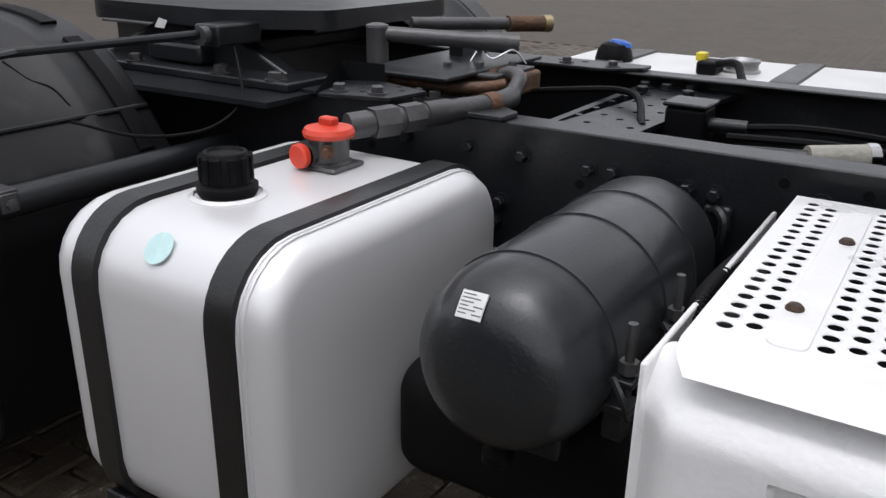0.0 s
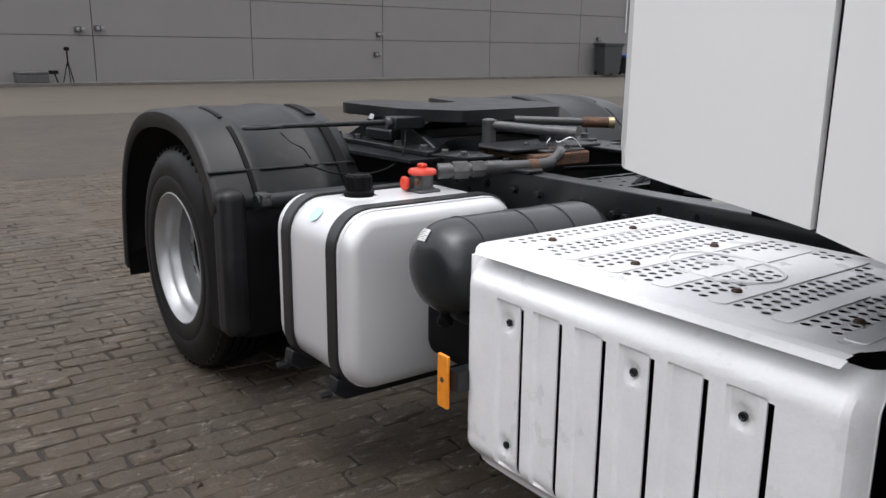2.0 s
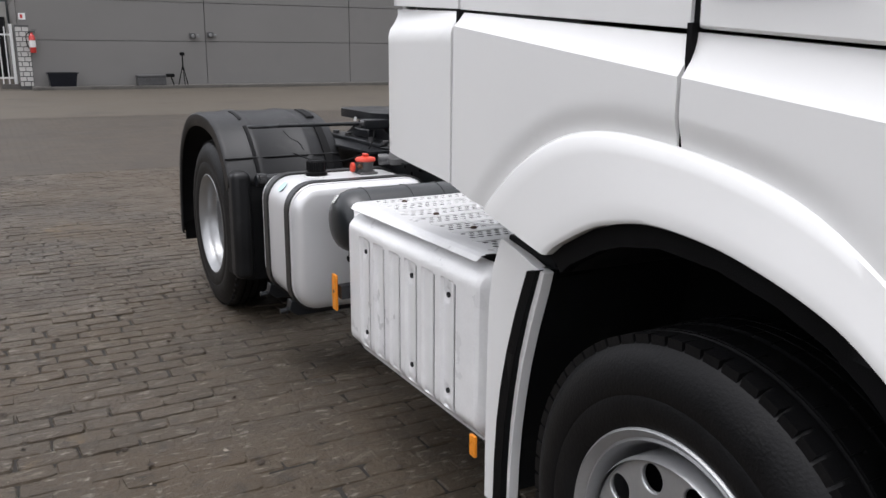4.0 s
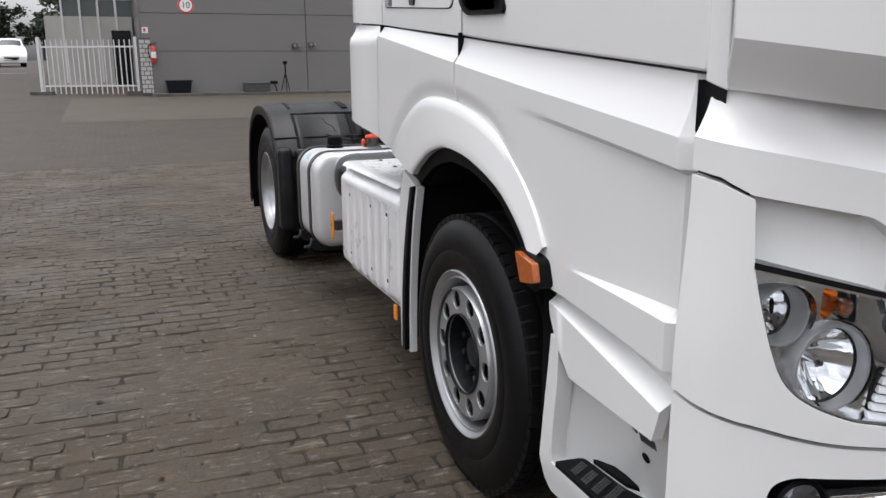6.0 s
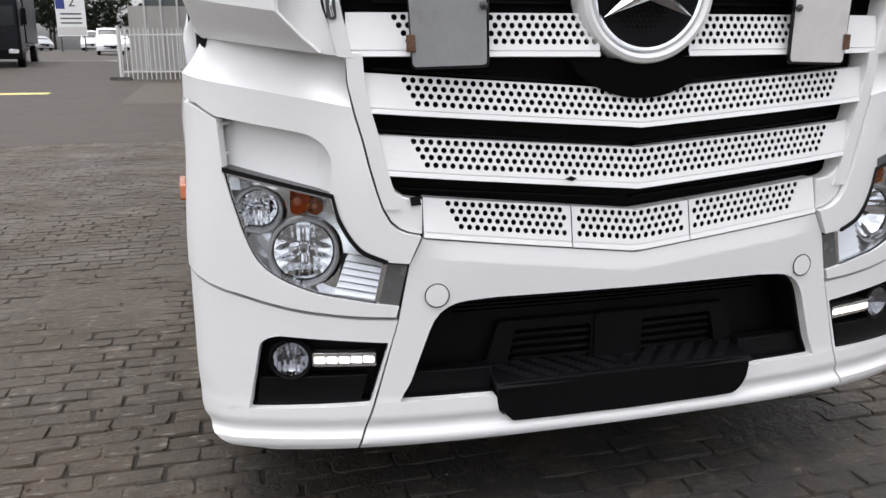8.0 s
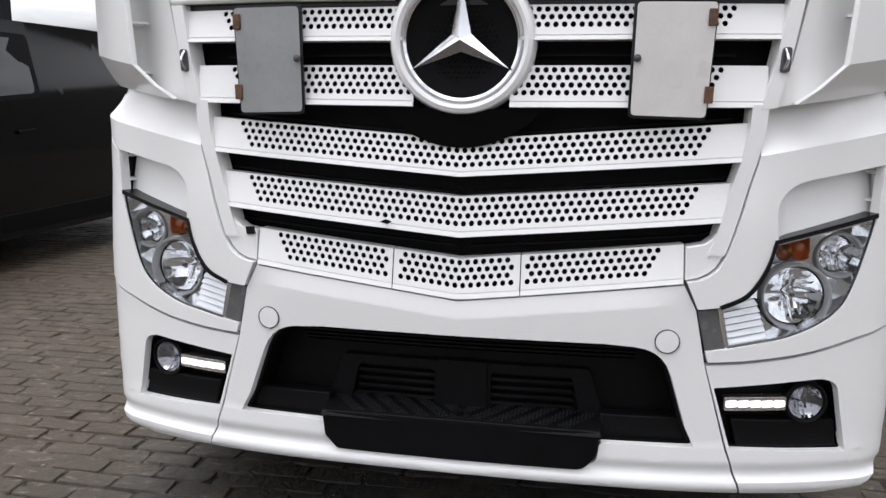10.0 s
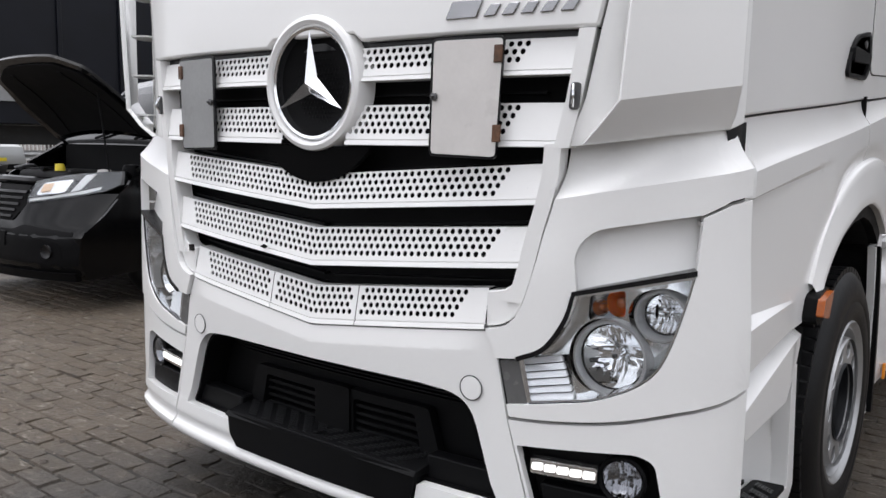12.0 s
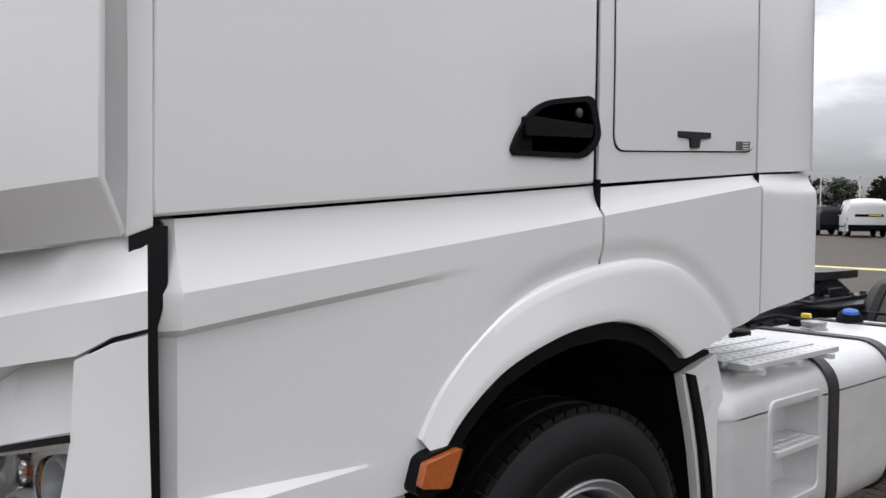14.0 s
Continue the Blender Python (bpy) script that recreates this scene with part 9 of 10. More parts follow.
lorry((-37.6, -10.2, 0.62), 6, NAVY, "dark navy box truck parked beyond the yellow line", box_len=6)
lorry((-41.5, 60.2, 0.75), -52, WHITE_CAR, "white truck with a dark grille parked beyond the hall", cab_h=3.6, box_len=6)
lorry((-39.6, 64.4, 0.70), -52, YELLOW_TRUCK, "yellow truck parked beyond the hall", cab_h=3.2, box_len=6, box_paint=CAR_PLASTIC)

# white box van beyond the hall
bv = Matrix.Rotation(radians(62), 4, "Z")
BV = (-38.9, 52.6, 0.66)
cabv, cvs = vehicle("box_van", "white box van parked beyond the hall", "van", BV, 62, 0.98, 2.2,
                    [(0.05, 0.35), (0.0, 0.5), (0.06, 0.85), (0.60, 1.15), (0.85, 1.25), (1.50, 2.05), (1.75, 2.18), (2.6, 2.2), (2.62, 0.8), (6.6, 0.8), (6.6, 0.6)], 0.32, (0.9, 4.95), 0.35, WHITE_CAR, tumble=0.10, belt=1.2, bow=0.2, bow_len=0.8)
for v in (-1, 1):
    pane(cabv, cvs, v, [(1.15, 1.25), (2.05, 1.27), (2.05, 1.92), (1.58, 1.92)])
    part("headlamp", sheet([(v * 0.5, 0.78), (v * 0.97, 0.80), (v * 0.97, 0.96), (v * 0.6, 0.94)][::v], cvs.front([(0.0, 0.5), (0.06, 0.85), (0.3, 1.0)], 0.008), 0.03, du=0.1), REFLECTOR, cabv)
screen(cabv, cvs, 0.90, 1.30, 1.45, 2.0, 0.88)
part("front_bumper", sheet([(-0.98, 0.36), (0.98, 0.36), (0.98, 0.66), (-0.98, 0.66)], cvs.front([(0.05, 0.35), (0.0, 0.5), (0.06, 0.85)], 0.01), 0.04, du=0.1), CAR_PLASTIC, cabv)
bx = part("cargo_box", boxes((-7.0, -2.45, -1.05, 1.05, 0.95, 3.35)), WHITE_CAR, cabv, "white cargo box", bevel=0.03)
bx.matrix_basis = bv
for x in (-5.9, -2.7):
    o = part("box_edge", boxes((x - 0.02, x + 0.02, -1.065, 1.065, 0.95, 3.35)), PALE_PLATE, cabv)
    o.matrix_basis = bv
o = part("skirt_rail", boxes((-6.9, -2.7, -1.0, 1.0, 0.62, 0.72)), STEEL_GREY, cabv)
o.matrix_basis = bv
picket_fence((-36.5, 53.8), (-35.0, 58.5), 0.58, 2.2, 0.3, "white steel gate beyond the hall")

# copper-coloured open skip with dark skids
COPPER = mat("rusty_copper_paint", (0.19, 0.085, 0.045), 0.5, var=0.25, scale=3, bump=0.1, stain=(0.16, 0.08, 0.05), stain_at=0.5, stain_scale=2)
skip = thing("skip_container", "rust-brown steel skip on dark skids", "container", (-18.4, 36.1, 0.122))
bm = bmesh.new()
rows = [[bm.verts.new((x * (k[0]), y * (k[0] * 0.6 + 0.4), k[1])) for x, y in ((-2.6, -1.1), (2.6, -1.1), (2.6, 1.1), (-2.6, 1.1))] for k in ((0.84, 0.18), (1.0, 1.5))]
for i in range(4):
    bm.faces.new((rows[0][i], rows[0][(i + 1) % 4], rows[1][(i + 1) % 4], rows[1][i]))
bm.faces.new(rows[0])
ob = part("tub", bm, COPPER, skip)
mod = ob.modifiers.new("thick", "SOLIDIFY")
mod.thickness = 0.06
for k in range(7):
    part("side_rib", tube([(-2.1 + k * 0.7, -1.04, 0.2), (-2.3 + k * 0.766, -1.13, 1.5)], 0.045, 6), COPPER, skip)
for y in (-0.7, 0.7):
    part("skid", boxes((-2.2, 2.2, y - 0.1, y + 0.1, 0.0, 0.19)), DARK, skip)
part("rim_tube", tube([(-2.62, -1.12, 1.5), (2.62, -1.12, 1.5), (2.62, 1.12, 1.5), (-2.62, 1.12, 1.5), (-2.62, -1.12, 1.5)], 0.05, 8), COPPER, skip)
skip.rotation_euler = (0, 0, radians(68))

# ---- things along the hall wall ----
EXT_RED = mat("extinguisher_red", (0.50, 0.035, 0.030), 0.3, var=0.1, scale=10, coat=0.4)
ext = thing("fire_extinguisher", "red fire extinguisher hung on the block pillar", "extinguisher", (-27.38, -0.80, 1.33))
part("bottle", lathe([(0, 0.0), (0.075, 0.0), (0.085, 0.02), (0.085, 0.42), (0.06, 0.49), (0.03, 0.52), (0.03, 0.56)], Matrix.Identity(4), 24), EXT_RED, ext)
part("extinguisher_valve", boxes((-0.02, 0.02, -0.05, 0.09, 0.56, 0.60), (-0.012, 0.012, 0.0, 0.13, 0.62, 0.64)), STEEL_GREY, ext)
part("extinguisher_hose", tube(curve_pts([(0, -0.04, 0.58), (0.02, -0.14, 0.5), (0.02, -0.15, 0.3), (0.03, -0.10, 0.12)], 6), 0.014, 8), BLACK_PLASTIC, ext)
part("bottle_label", lathe([(0.0855, 0.15), (0.0855, 0.34)], Matrix.Identity(4), 24), PAPER, ext)
part("wall_hook", boxes((-0.14, 0.0, -0.03, 0.03, 0.47, 0.53)), STEEL, ext)
sign = thing("wall_sign", "small white and red fire notice on the wall", "sign", (-27.48, -1.0, 2.25))
part("sign_plate", boxes((0, 0.012, -0.09, 0.09, 0, 0.18)), PAPER, sign)
part("sign_bar", boxes((0.012, 0.014, -0.05, 0.02, 0.04, 0.14)), EXT_RED, sign)
SIGN_RED = mat("sign_red", (0.55, 0.03, 0.04), 0.4, var=0.05)
SIGN_WHITE = mat("sign_white", (0.80, 0.80, 0.79), 0.45, var=0.03, scale=5)
sp = thing("speed_sign", "round white speed sign with red ring and number 10", "sign", (-27.5, 0.30, 3.12))
ax_m = axis((0, 0, 0), (1, 0, 0))
part("sign_disc", lathe([(0, 0.0), (0.25, 0.0), (0.255, 0.004), (0.25, 0.008), (0, 0.008)], ax_m, 40), SIGN_WHITE, sp)
part("red_ring", lathe([(0.25, 0.008), (0.25, 0.012), (0.20, 0.012), (0.20, 0.008)], ax_m, 40), SIGN_RED, sp)
cu = bpy.data.curves.new("sign_text", "FONT")
cu.body, cu.size, cu.align_x, cu.align_y, cu.extrude = "10", 0.27, "CENTER", "CENTER", 0.001
cu.materials.append(INK)
tx = new("sign_text", cu)
tx.parent = sp
tx.matrix_basis = Matrix.Translation((0.0125, 0, 0)) @ Matrix.Rotation(radians(90), 4, "Z") @ Matrix.Rotation(radians(90), 4, "X")
tray = thing("plastic_tub", "dark navy plastic tub standing on the ledge", "tub", (-27.15, -0.12, 0.375))
bm = bmesh.new()
rows = [[bm.verts.new((x * k, y * k, z)) for x, y in ((-0.22, -0.41), (0.22, -0.41), (0.22, 0.41), (-0.22, 0.41))] for k, z in ((0.82, 0.0), (0.95, 0.36), (1.03, 0.36), (1.03, 0.40), (0.95, 0.40), (0.80, 0.03))]
for a, b in zip(rows, rows[1:]):
    for i in range(4):
        bm.faces.new((a[i], a[(i + 1) % 4], b[(i + 1) % 4], b[i]))
bm.faces.new(rows[0])
bm.faces.new(rows[-1])
part("tub_shell", bm, NAVY, tray)
tool = thing("tool_box", "dark grey tool box standing on the ledge", "box", (-27.12, 2.35, 0.375))
part("box_body", boxes((-0.17, 0.17, -0.42, 0.42, 0, 0.24)), STEEL_GREY, tool, bevel=0.02)
part("box_lid", boxes((-0.18, 0.18, -0.43, 0.43, 0.24, 0.31)), STEEL_GREY, tool, bevel=0.02)
foot = thing("floor_lamp", "small dark work light lying by the tool box", "lamp", (-27.1, 2.92, 0.375))
part("lamp_head", boxes((-0.08, 0.08, -0.12, 0.12, 0.24, 0.34)), DARK, foot, bevel=0.02)
part("lamp_stand", tube([(0, 0.02, 0.26), (0, 0.1, 0.0)], 0.02, 8), DARK, foot)
tri = thing("tripod", "black tripod with a round head on the ledge", "tripod", (-27.1, 3.32, 0.375))
for k in range(3):
    a = 2 * math.pi * k / 3
    part("leg", tube([(0.02 * math.cos(a), 0.02 * math.sin(a), 0.55), (0.16 * math.cos(a), 0.16 * math.sin(a), 0.0)], 0.014, 6), DARK, tri)
part("column", tube([(0, 0, 0.45), (0, 0, 0.88)], 0.022, 8), DARK, tri)
part("round_head", lathe([(0, -0.05), (0.07, -0.04), (0.08, 0.0), (0.07, 0.05), (0, 0.06)], Matrix.Translation((0, 0, 0.93)), 16), DARK, tri)
for y, z in ((3.75, 1.86), (4.3, 1.9), (13.9, 1.9), (13.8, 1.2), (25.2, 1.9)):
    sk = thing("wall_socket", "small grey electrical socket box on the hall wall", "socket", (HX, y, z))
    part("socket_box", boxes((0, 0.09, -0.09, 0.09, -0.08, 0.08)), STEEL_GREY, sk, bevel=0.01)
    part("socket_cap", lathe([(0.05, 0), (0.05, 0.05), (0, 0.055)], axis((0.09, 0, 0), (1, 0, -0.3)), 14), GREY_PLATE, sk)
    part("socket_cap", lathe([(0.04, 0), (0.04, 0.06), (0, 0.065)], axis((0.05, 0.16, 0.0), (1, 0, -0.3)), 14), GREY_PLATE, sk)
BIN = mat("dark_green_grey_bin_plastic", (0.030, 0.034, 0.034), 0.5, var=0.15, scale=4)
for y, lid, w in ((25.35, BIN, 0.60), (26.65, BLUE, 0.42)):
    bn = thing("wheelie_bin", "dark plastic wheelie bin with " + ("blue" if lid is BLUE else "dark") + " lid by the hall wall", "bin", (-26.95, y, 0.37))
    hgt = 1.32 if w > 0.5 else 0.82
    bm = bmesh.new()
    rows = [[bm.verts.new((x * k * w, q * k * w, z)) for x, q in ((-0.5, -0.95), (0.5, -0.95), (0.5, 0.95), (-0.5, 0.95))] for k, z in ((0.82, 0.06), (1.0, hgt - 0.1), (1.06, hgt - 0.1), (1.06, hgt - 0.05))]
    for a, b in zip(rows, rows[1:]):
        for i in range(4):
            bm.faces.new((a[i], a[(i + 1) % 4], b[(i + 1) % 4], b[i]))
    bm.faces.new(rows[0])
    bm.faces.new(rows[-1])
    part("bin_body", bm, BIN, bn, bevel=0.02)
    part("bin_lid", boxes((-0.56 * w, 0.56 * w, -1.06 * w, 1.06 * w, hgt - 0.05, hgt + 0.05)), lid, bn, bevel=0.03)
    part("bin_handle", tube([(-0.6 * w, -0.8 * w, hgt + 0.02), (-0.6 * w, 0.8 * w, hgt + 0.02)], 0.02, 8), BIN, bn)
    for q in (-0.8, 0.8):
        part("bin_wheel", lathe([(0, -0.02), (0.09, -0.02), (0.09, 0.02), (0, 0.02)], axis((-0.4 * w, q * w, 0.09), (0, 1, 0)), 16), RUBBER, bn)
rag = thing("rag_heap", "crumpled white rag on the ground by the bins", "rag", (-26.6, 27.5, 0.29))
bm = bmesh.new()
bmesh.ops.create_icosphere(bm, subdivisions=3, radius=0.2)
rng = random.Random(3)
for v in bm.verts:
    v.co = Vector((v.co.x * 1.2, v.co.y * 1.8, max(0.0, v.co.z * 0.55))) * rng.uniform(0.75, 1.15)
part("cloth", bm, PAPER, rag)

# sign board, lamp posts
bd = thing("sign_board", "tall white and blue advertising board on two posts", "sign", (-82.0, -13.4, 1.22))
part("board", boxes((-0.1, 0.0, -1.25, 1.25, 1.4, 5.1)), SIGN_WHITE, bd)
part("board_field", boxes((0.0, 0.01, -1.2, -0.45, 3.8, 5.0)), mat("sign_blue", (0.03, 0.05, 0.22), 0.4, var=0.05), bd)
part("board_field", boxes((0.0, 0.008, -1.2, 1.2, 1.5, 2.2)), PALE_PLATE, bd)
cu = bpy.data.curves.new("board_text", "FONT")
cu.body, cu.size, cu.align_x, cu.align_y, cu.extrude = "2", 1.3, "CENTER", "CENTER", 0.002
cu.materials.append(INK)
tx = new("board_text", cu)
tx.parent = bd
tx.matrix_basis = Matrix.Translation((0.014, 0.15, 4.4)) @ Matrix.Rotation(radians(90), 4, "Z") @ Matrix.Rotation(radians(90), 4, "X")
for k in range(3):
    part("text_bar", boxes((0.0, 0.012, -0.9, 0.9, 3.3 - k * 0.4, 3.42 - k * 0.4)), INK, bd)
for y in (-1.0, 1.0):
    part("post", boxes((-0.12, -0.02, y - 0.06, y + 0.06, 0, 1.4)), STEEL_GREY, bd)
for k in range(5):
    lp = thing("lamp_post", "thin pale lamp post at the edge of the yard", "lamp post", (-92.0, -26.0 - k * 4.2, ground_z(-92)), group="lamp posts along the yard")
    part("pole", tube([(0, 0, 0), (0, 0, 5.2 if k != 1 else 9.0)], [0.09, 0.05], 8), PALE_PLATE, lp)
    part("lamp_head", boxes((-0.1, 0.5, -0.1, 0.1, 5.15, 5.25)) if k != 1 else boxes((-0.1, 0.5, -0.1, 0.1, 8.95, 9.05)), PALE_PLATE, lp, bevel=0.02)

# ---- trees ----
LEAF = mat("dark_foliage", (0.022, 0.030, 0.015), 0.7, var=0.45, scale=1.5)
BARK = mat("tree_bark", (0.06, 0.05, 0.042), 0.85, var=0.3, scale=8, bump=0.3, bump_scale=30)


def tree(at, h, seed, leaf=0.35):
    rng = random.Random(seed)
    t = thing("tree", "dark green broad-leaved tree behind the yard", "tree", at, group="trees behind the yard")
    part("trunk", tube([(0, 0, -0.1), (0.05, 0, h * 0.25), (0.1, 0.08, h * 0.55)], [h * 0.028, h * 0.02, h * 0.009], 10), BARK, t)
    tips = []
    for k in range(9):
        a, z0 = rng.uniform(0, 6.28), h * rng.uniform(0.22, 0.5)
        q = Vector((math.cos(a) * h * rng.uniform(0.12, 0.30), math.sin(a) * h * rng.uniform(0.12, 0.30), z0 + h * rng.uniform(0.12, 0.40)))
        part("limb", tube([(0.06, 0.04, z0), q * 0.5 + Vector((0, 0, z0 * 0.55)), q], [h * 0.010, h * 0.006, h * 0.003], 6), BARK, t)
        tips.append(q)
    tips.append(Vector((0, 0, h * 0.8)))
    verts, faces = [], []
    for q in tips:
        for _ in range(26):
            c = q + Vector((rng.gauss(0, 0.075), rng.gauss(0, 0.075), rng.gauss(0, 0.065))) * h
            for _ in range(9):
                p = c + Vector((rng.gauss(0, 0.3), rng.gauss(0, 0.3), rng.gauss(0, 0.25))) * (h / 12)
                u = Vector((rng.gauss(0, 1), rng.gauss(0, 1), rng.gauss(0, 0.6))).normalized() * leaf * rng.uniform(0.5, 1)
                w = u.orthogonal().normalized() * leaf * rng.uniform(0.3, 0.6)
                i = len(verts)
                verts += [tuple(p - u), tuple(p + w), tuple(p + u), tuple(p - w)]
                faces.append((i, i + 1, i + 2, i + 3))
    me = bpy.data.meshes.new("crown")
    me.from_pydata(verts, [], faces)
    me.materials.append(LEAF)
    ob = new("crown", me)
    ob.parent = t
    tagged(ob, kind="stuff")
    return t


base_trees = [tree((-118, -30, 1.43), 7.0, 1, 0.3), tree((-116, -21, 1.43), 7.8, 2, 0.3), tree((-14, -44, 0), 9, 3, 0.22)]
rng = random.Random(9)
for k in range(24):
    m = Matrix.Translation((-113 - rng.uniform(0, 14), -66 + k * 4.0, 1.43)) @ Matrix.Rotation(rng.uniform(0, 6), 4, "Z") @ Matrix.Scale(rng.uniform(0.75, 1.15), 4)
    copy_thing(base_trees[k % 2], m)
for k in range(6):
    m = Matrix.Translation((-36 + k * 6.3, -43 - rng.uniform(0, 6), 0)) @ Matrix.Rotation(rng.uniform(0, 6), 4, "Z") @ Matrix.Scale(rng.uniform(0.8, 1.2), 4)
    copy_thing(base_trees[2], m)

# ---- block paving under and around the truck ----


def paver_material(name, single):
    m = bpy.data.materials.new(name)
    m.use_nodes = True
    n, l = m.node_tree.nodes, m.node_tree.links
    bsdf = n["Principled BSDF"]
    geo = n.new("ShaderNodeNewGeometry")
    rnd = n.new("ShaderNodeObjectInfo").outputs["Random"] if single else geo.outputs["Random Per Island"]
    ramp = n.new("ShaderNodeValToRGB")
    e = ramp.color_ramp.elements
    e[0].position, e[0].color = 0.0, (0.061, 0.0445, 0.0275, 1)
    e[1].position, e[1].color = 1.0, (0.079, 0.059, 0.038, 1)
    for p, c in ((0.35, (0.070, 0.051, 0.0315)), (0.62, (0.075, 0.0555, 0.035)), (0.82, (0.071, 0.0505, 0.0305))):
        q = ramp.color_ramp.elements.new(p)
        q.color = (*c, 1)
    l.new(rnd, ramp.inputs[0])

    along = n.new("ShaderNodeMapping")
    along.inputs["Scale"].default_value = (1.0, 0.32, 1.0)
    l.new(geo.outputs["Position"], along.inputs[0])

    def noise_tex(scale, detail, rough=0.55, drawn=False):
        t = n.new("ShaderNodeTexNoise")
        t.inputs["Scale"].default_value, t.inputs["Detail"].default_value, t.inputs["Roughness"].default_value = scale, detail, rough
        l.new(along.outputs[0] if drawn else geo.outputs["Position"], t.inputs["Vector"])
        return t.outputs["Fac"]

    def step_range(fac, a, b, lo=0.0, hi=1.0):
        r = n.new("ShaderNodeMapRange")
        for k, v in (("From Min", a), ("From Max", b), ("To Min", lo), ("To Max", hi)):
            r.inputs[k].default_value = v
        l.new(fac, r.inputs[0])
        return r.outputs[0]

    def blend(a, col, fac, kind="MIX"):
        x = n.new("ShaderNodeMixRGB")
        x.blend_type = kind
        l.new(fac, x.inputs[0])
        l.new(a, x.inputs[1])
        x.inputs[2].default_value = (*col, 1)
        return x.outputs[0]
    grain = noise_tex(140, 4, 0.7)
    c = blend(ramp.outputs[0], (0.046, 0.038, 0.029), step_range(noise_tex(0.55, 6, 0.6), 0.46, 0.66, 0, 0.85))
    c = blend(c, (0.150, 0.117, 0.082), step_range(noise_tex(2.1, 7, 0.65), 0.57, 0.75, 0, 0.6))
    c = blend(c, (0.036, 0.030, 0.023), step_range(noise_tex(9, 7, 0.75), 0.53, 0.68, 0, 0.85))
    c = blend(c, (0.19, 0.132, 0.068), step_range(noise_tex(1.5, 9, 0.68), 0.63, 0.72, 0, 0.75))
    c = blend(c, (0.24, 0.205, 0.165), step_range(noise_tex(6.0, 10, 0.80, True), 0.58, 0.70, 0, 0.75))
    c = blend(c, (0.30, 0.27, 0.23), step_range(noise_tex(34, 6, 0.72, True), 0.565, 0.68, 0, 0.8))
    c = blend(c, (0.020, 0.017, 0.014), step_range(noise_tex(30, 6, 0.75, True), 0.42, 0.33, 0, 0.75))
    # old oil drips, with the shade at the truck's nose painted into the same blotches
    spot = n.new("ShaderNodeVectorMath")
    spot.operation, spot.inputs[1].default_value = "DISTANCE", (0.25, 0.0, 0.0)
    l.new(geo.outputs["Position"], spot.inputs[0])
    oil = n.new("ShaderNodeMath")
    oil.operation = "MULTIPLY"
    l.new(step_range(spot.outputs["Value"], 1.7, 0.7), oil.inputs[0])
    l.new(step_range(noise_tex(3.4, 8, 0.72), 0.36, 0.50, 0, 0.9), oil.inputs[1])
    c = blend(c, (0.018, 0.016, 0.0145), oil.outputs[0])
    c = blend(c, (0.75, 0.75, 0.75), step_range(grain, 0.55, 0.30, 0, 1.0), "MULTIPLY")
    l.new(c, bsdf.inputs["Base Color"])
    l.new(step_range(noise_tex(1.3, 5), 0.3, 0.7, 0.40, 0.72), bsdf.inputs["Roughness"])
    bp = n.new("ShaderNodeBump")
    bp.inputs["Strength"].default_value, bp.inputs["Distance"].default_value = 0.8, 0.006
    l.new(grain, bp.inputs["Height"])
    b2 = n.new("ShaderNodeBump")
    b2.inputs["Strength"].default_value, b2.inputs["Distance"].default_value = 0.9, 0.018
    l.new(noise_tex(26, 7, 0.62), b2.inputs["Height"])
    l.new(bp.outputs[0], b2.inputs["Normal"])
    l.new(b2.outputs[0], bsdf.inputs["Normal"])
    return m


PAVER = paver_material("concrete_paver", True)
PAVERS = paver_material("concrete_pavers", False)
PW, PL, GAP = 0.105, 0.210, 0.0050
NEAR = (-4.25, -2.0, -3.05, -1.55)


def block_verts(rng, w, ln):
    """One block about the origin: a worn eight-cornered top and sloping, chipped sides."""
    hw, hl, ch = w / 2 - GAP / 2, ln / 2 - GAP / 2.6, rng.uniform(0.003, 0.008)
    tilt = (rng.gauss(0, 0.016), rng.gauss(0, 0.010))
    cut, top, low = rng.uniform(0.006, 0.016), [], []
    for sx, sy, kx, ky in ((-1, -1, 0, 1), (-1, -1, 1, 0), (1, -1, 1, 0), (1, -1, 0, 1), (1, 1, 0, 1), (1, 1, 1, 0), (-1, 1, 1, 0), (-1, 1, 0, 1)):
        x, y = sx * (hw - ch - kx * cut), sy * (hl - ch - ky * cut)
        chip = rng.uniform(0, 0.010) if rng.random() < 0.16 else 0.0
        x, y = x - sx * chip + rng.gauss(0, 0.0022), y - sy * chip + rng.gauss(0, 0.0022)
        top.append((x, y, tilt[0] * x + tilt[1] * y + rng.gauss(0, 0.0007)))
        low.append((x + sx * ch * 0.9, y + sy * ch * 0.9, -0.0095))
    return top + low


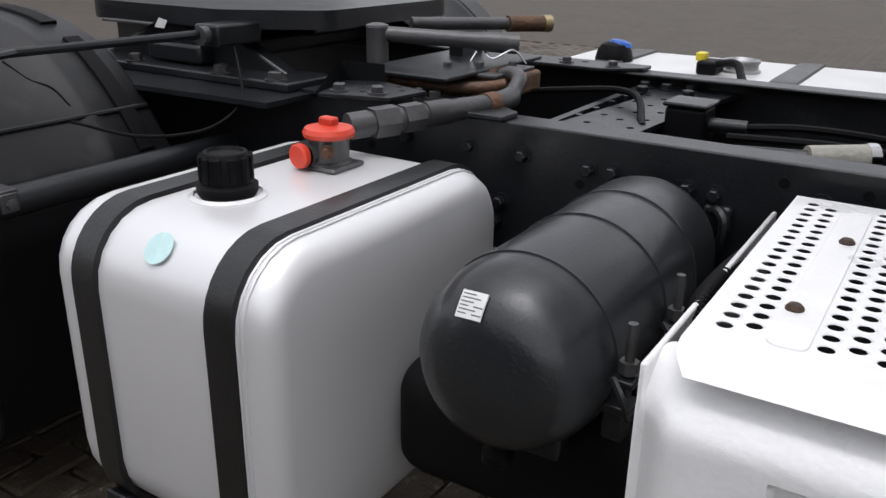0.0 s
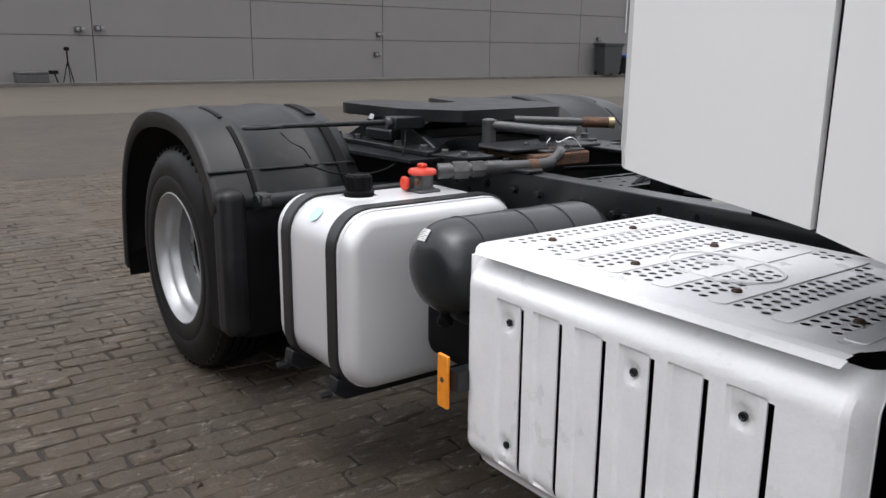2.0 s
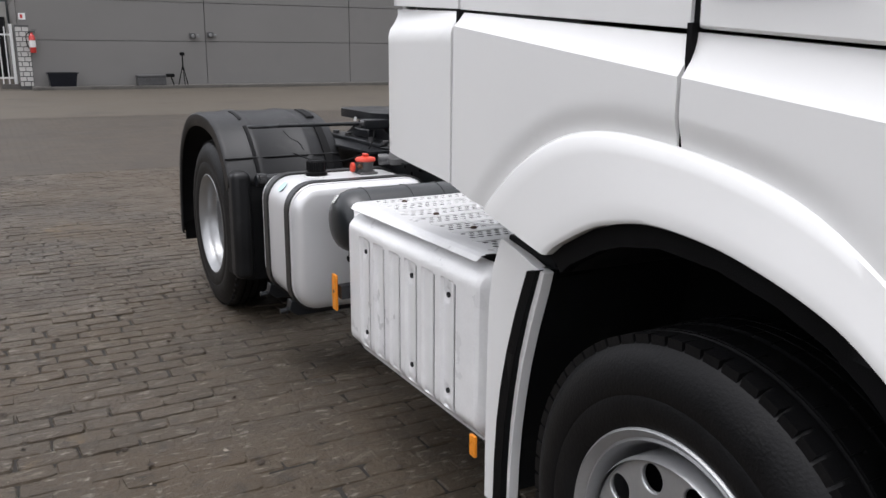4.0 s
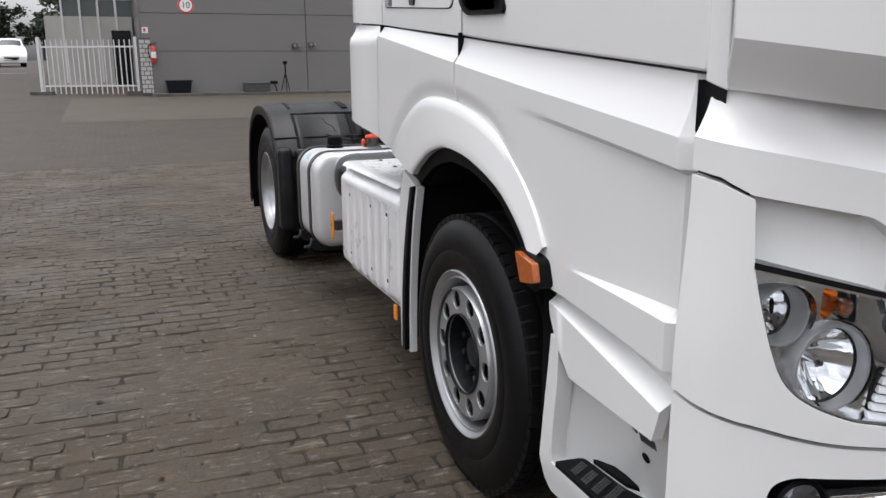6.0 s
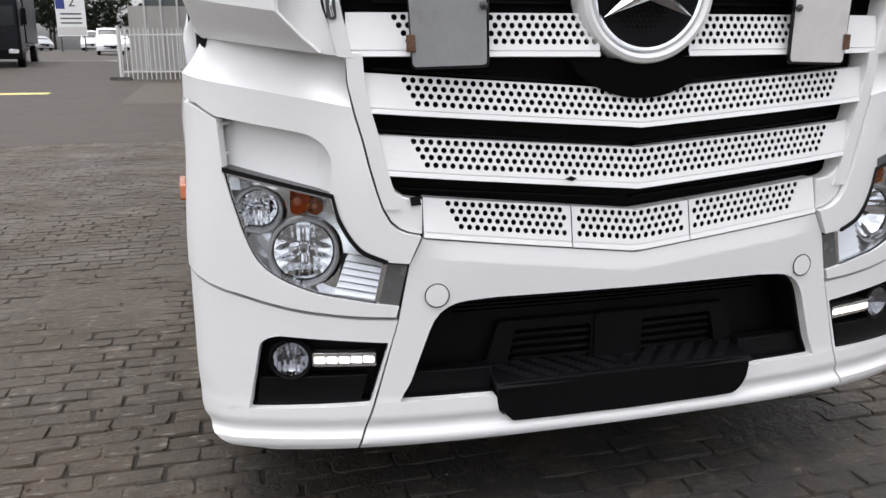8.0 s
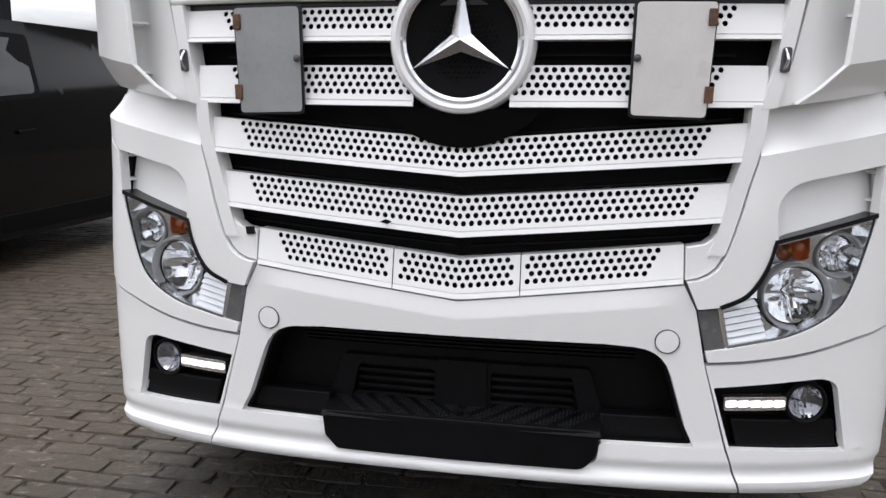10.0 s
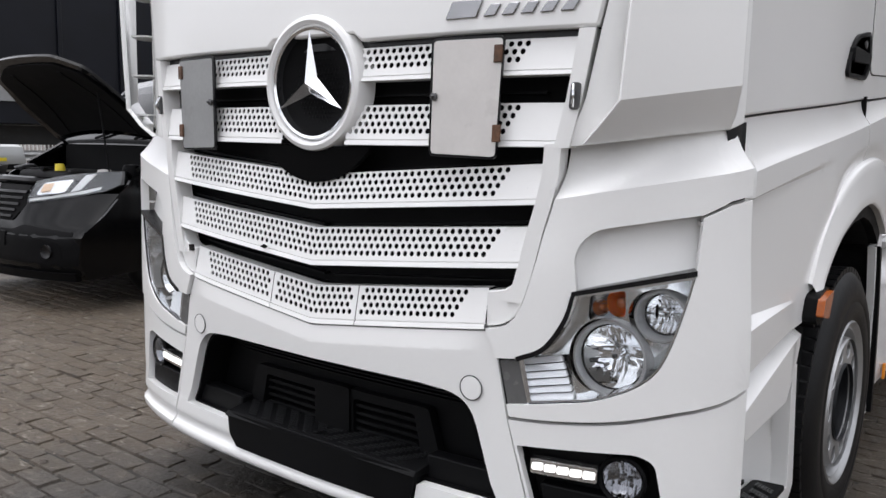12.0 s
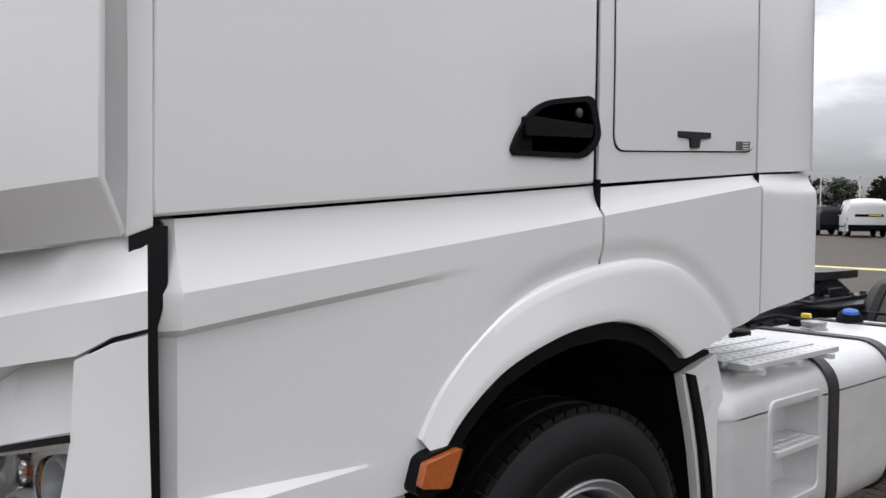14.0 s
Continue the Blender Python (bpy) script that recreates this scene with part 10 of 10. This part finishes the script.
BLOCK_FACES = [tuple(range(8))] + [(8 + k, 8 + (k + 1) % 8, (k + 1) % 8, k) for k in range(8)]
rng = random.Random(42)
shared = []
for k in range(12):
    me = bpy.data.meshes.new("paver")
    me.from_pydata(block_verts(rng, PW, PL), [], BLOCK_FACES)
    me.materials.append(PAVER)
    shared.append(me)
verts, faces, count = [], [], 0
rows_n = int((PAVED[1] - PAVED[0]) / PW)
for i in range(rows_n):
    x = PAVED[0] + (i + 0.5) * PW
    off = (PL / 2 if i % 2 else 0.0) + rng.gauss(0, 0.014)
    kk = int((PAVED[3] - PAVED[2]) / PL) + 1
    for k in range(kk):
        y = PAVED[2] + (k + 0.25) * PL + off
        if y > PAVED[3] - 0.05:
            continue
        dz = 0.0035 * noise.noise(Vector((x * 0.9, y * 0.9, 0))) + 0.0022 * noise.noise(Vector((x * 3.1, y * 3.1, 5))) + rng.gauss(0, 0.0014)
        px, py, turn = x + rng.gauss(0, 0.0012) + 0.006 * noise.noise(Vector((y * 0.7, x * 0.2, 4))), y + rng.gauss(0, 0.0018), rng.gauss(0, 0.009)
        if NEAR[0] < x < NEAR[1] and NEAR[2] < y < NEAR[3] and count < 300:
            ob = new("paver", shared[rng.randrange(12)])
            ob.parent = ground
            ob.matrix_basis = Matrix.Translation((px, py, dz)) @ Matrix.Rotation(turn, 4, "Z")
            count += 1
            continue
        b = len(verts)
        ct, st = math.cos(turn), math.sin(turn)
        verts += [(px + ct * vx - st * vy, py + st * vx + ct * vy, dz + vz) for vx, vy, vz in block_verts(rng, PW, PL)]
        faces += [tuple(b + q for q in f) for f in BLOCK_FACES]
me = bpy.data.meshes.new("pavers")
me.from_pydata(verts, [], faces)
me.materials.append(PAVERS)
ob = new("pavers", me)
ob.parent = ground
tagged(ob, kind="stuff")

# trodden dirt that fills the joints in patches
verts, faces = [], []
STEP_D = 0.055
nx_, ny_ = int((PAVED[1] - PAVED[0]) / STEP_D), int((PAVED[3] - PAVED[2]) / STEP_D)
for i in range(nx_ + 1):
    for k in range(ny_ + 1):
        x, y = PAVED[0] + 0.01 + i * STEP_D, PAVED[2] + 0.01 + k * STEP_D
        f = 0.45 * noise.noise(Vector((x * 0.55, y * 0.55, 7))) + 0.35 * noise.noise(Vector((x * 1.9, y * 1.9, 2))) + 0.55 * noise.noise(Vector((x * 7, y * 5, 11)))
        edge = min(i, k, nx_ - i, ny_ - k)
        verts.append((x, y, -0.012 if edge == 0 else -0.0125 + 0.0118 * ease((f + 0.24) / 0.55)))
for i in range(nx_):
    for k in range(ny_):
        b = i * (ny_ + 1) + k
        faces.append((b, b + ny_ + 1, b + ny_ + 2, b + 1))
me = bpy.data.meshes.new("joint_dirt")
me.from_pydata(verts, [], faces)
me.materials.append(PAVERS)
me.polygons.foreach_set("use_smooth", [True] * len(me.polygons))
ob = new("joint_dirt", me)
ob.parent = ground
tagged(ob, kind="stuff")

# small dead leaves and grit lying about
LEAFLET = mat("dead_leaf", (0.035, 0.024, 0.016), 0.7, var=0.4, scale=60)
verts, faces = [], []
for k in range(330):
    x, y = rng.uniform(-7, 2.5), rng.choice((rng.gauss(-1.6, 0.9), rng.uniform(-6, 5)))
    r = rng.uniform(0.005, 0.017)
    a0 = rng.uniform(0, 6.28)
    b = len(verts)
    n_k = rng.randrange(5, 8)
    verts += [(x, y, 0.006 + r * 0.5)]
    for q in range(n_k):
        rr = r * rng.uniform(0.5, 1.5)
        verts.append((x + rr * math.cos(a0 + 6.283 * q / n_k), y + rr * math.sin(a0 + 6.283 * q / n_k), rng.uniform(0.001, 0.008)))
    faces += [(b, b + 1 + q, b + 1 + (q + 1) % n_k) for q in range(n_k)]
me = bpy.data.meshes.new("litter")
me.from_pydata(verts, [], faces)
me.materials.append(LEAFLET)
tagged(new("litter", me), "small dead leaves and grit scattered on the paving", "litter", kind="stuff")

# pale crumbs of stone and paper trodden into the paving
CRUMB = mat("pale_crumb", (0.24, 0.21, 0.175), 0.8, var=0.3, scale=40)
verts, faces = [], []
for k in range(900):
    x, y = rng.uniform(-8, 3.5), rng.choice((rng.gauss(-2.2, 1.1), rng.uniform(-7, 6)))
    r = rng.uniform(0.0015, 0.005) * (2.2 if rng.random() < 0.08 else 1.0)
    a0 = rng.uniform(0, 6.28)
    b = len(verts)
    verts.append((x, y, 0.003 + r * 0.5))
    for q in range(5):
        rr = r * rng.uniform(0.5, 1.6)
        verts.append((x + rr * math.cos(a0 + 1.2566 * q), y + rr * math.sin(a0 + 1.2566 * q), 0.0005))
    faces += [(b, b + 1 + q, b + 1 + (q + 1) % 5) for q in range(5)]
me = bpy.data.meshes.new("grit")
me.from_pydata(verts, [], faces)
me.materials.append(CRUMB)
tagged(new("grit", me), "pale crumbs of stone scattered on the paving", "grit", kind="stuff")
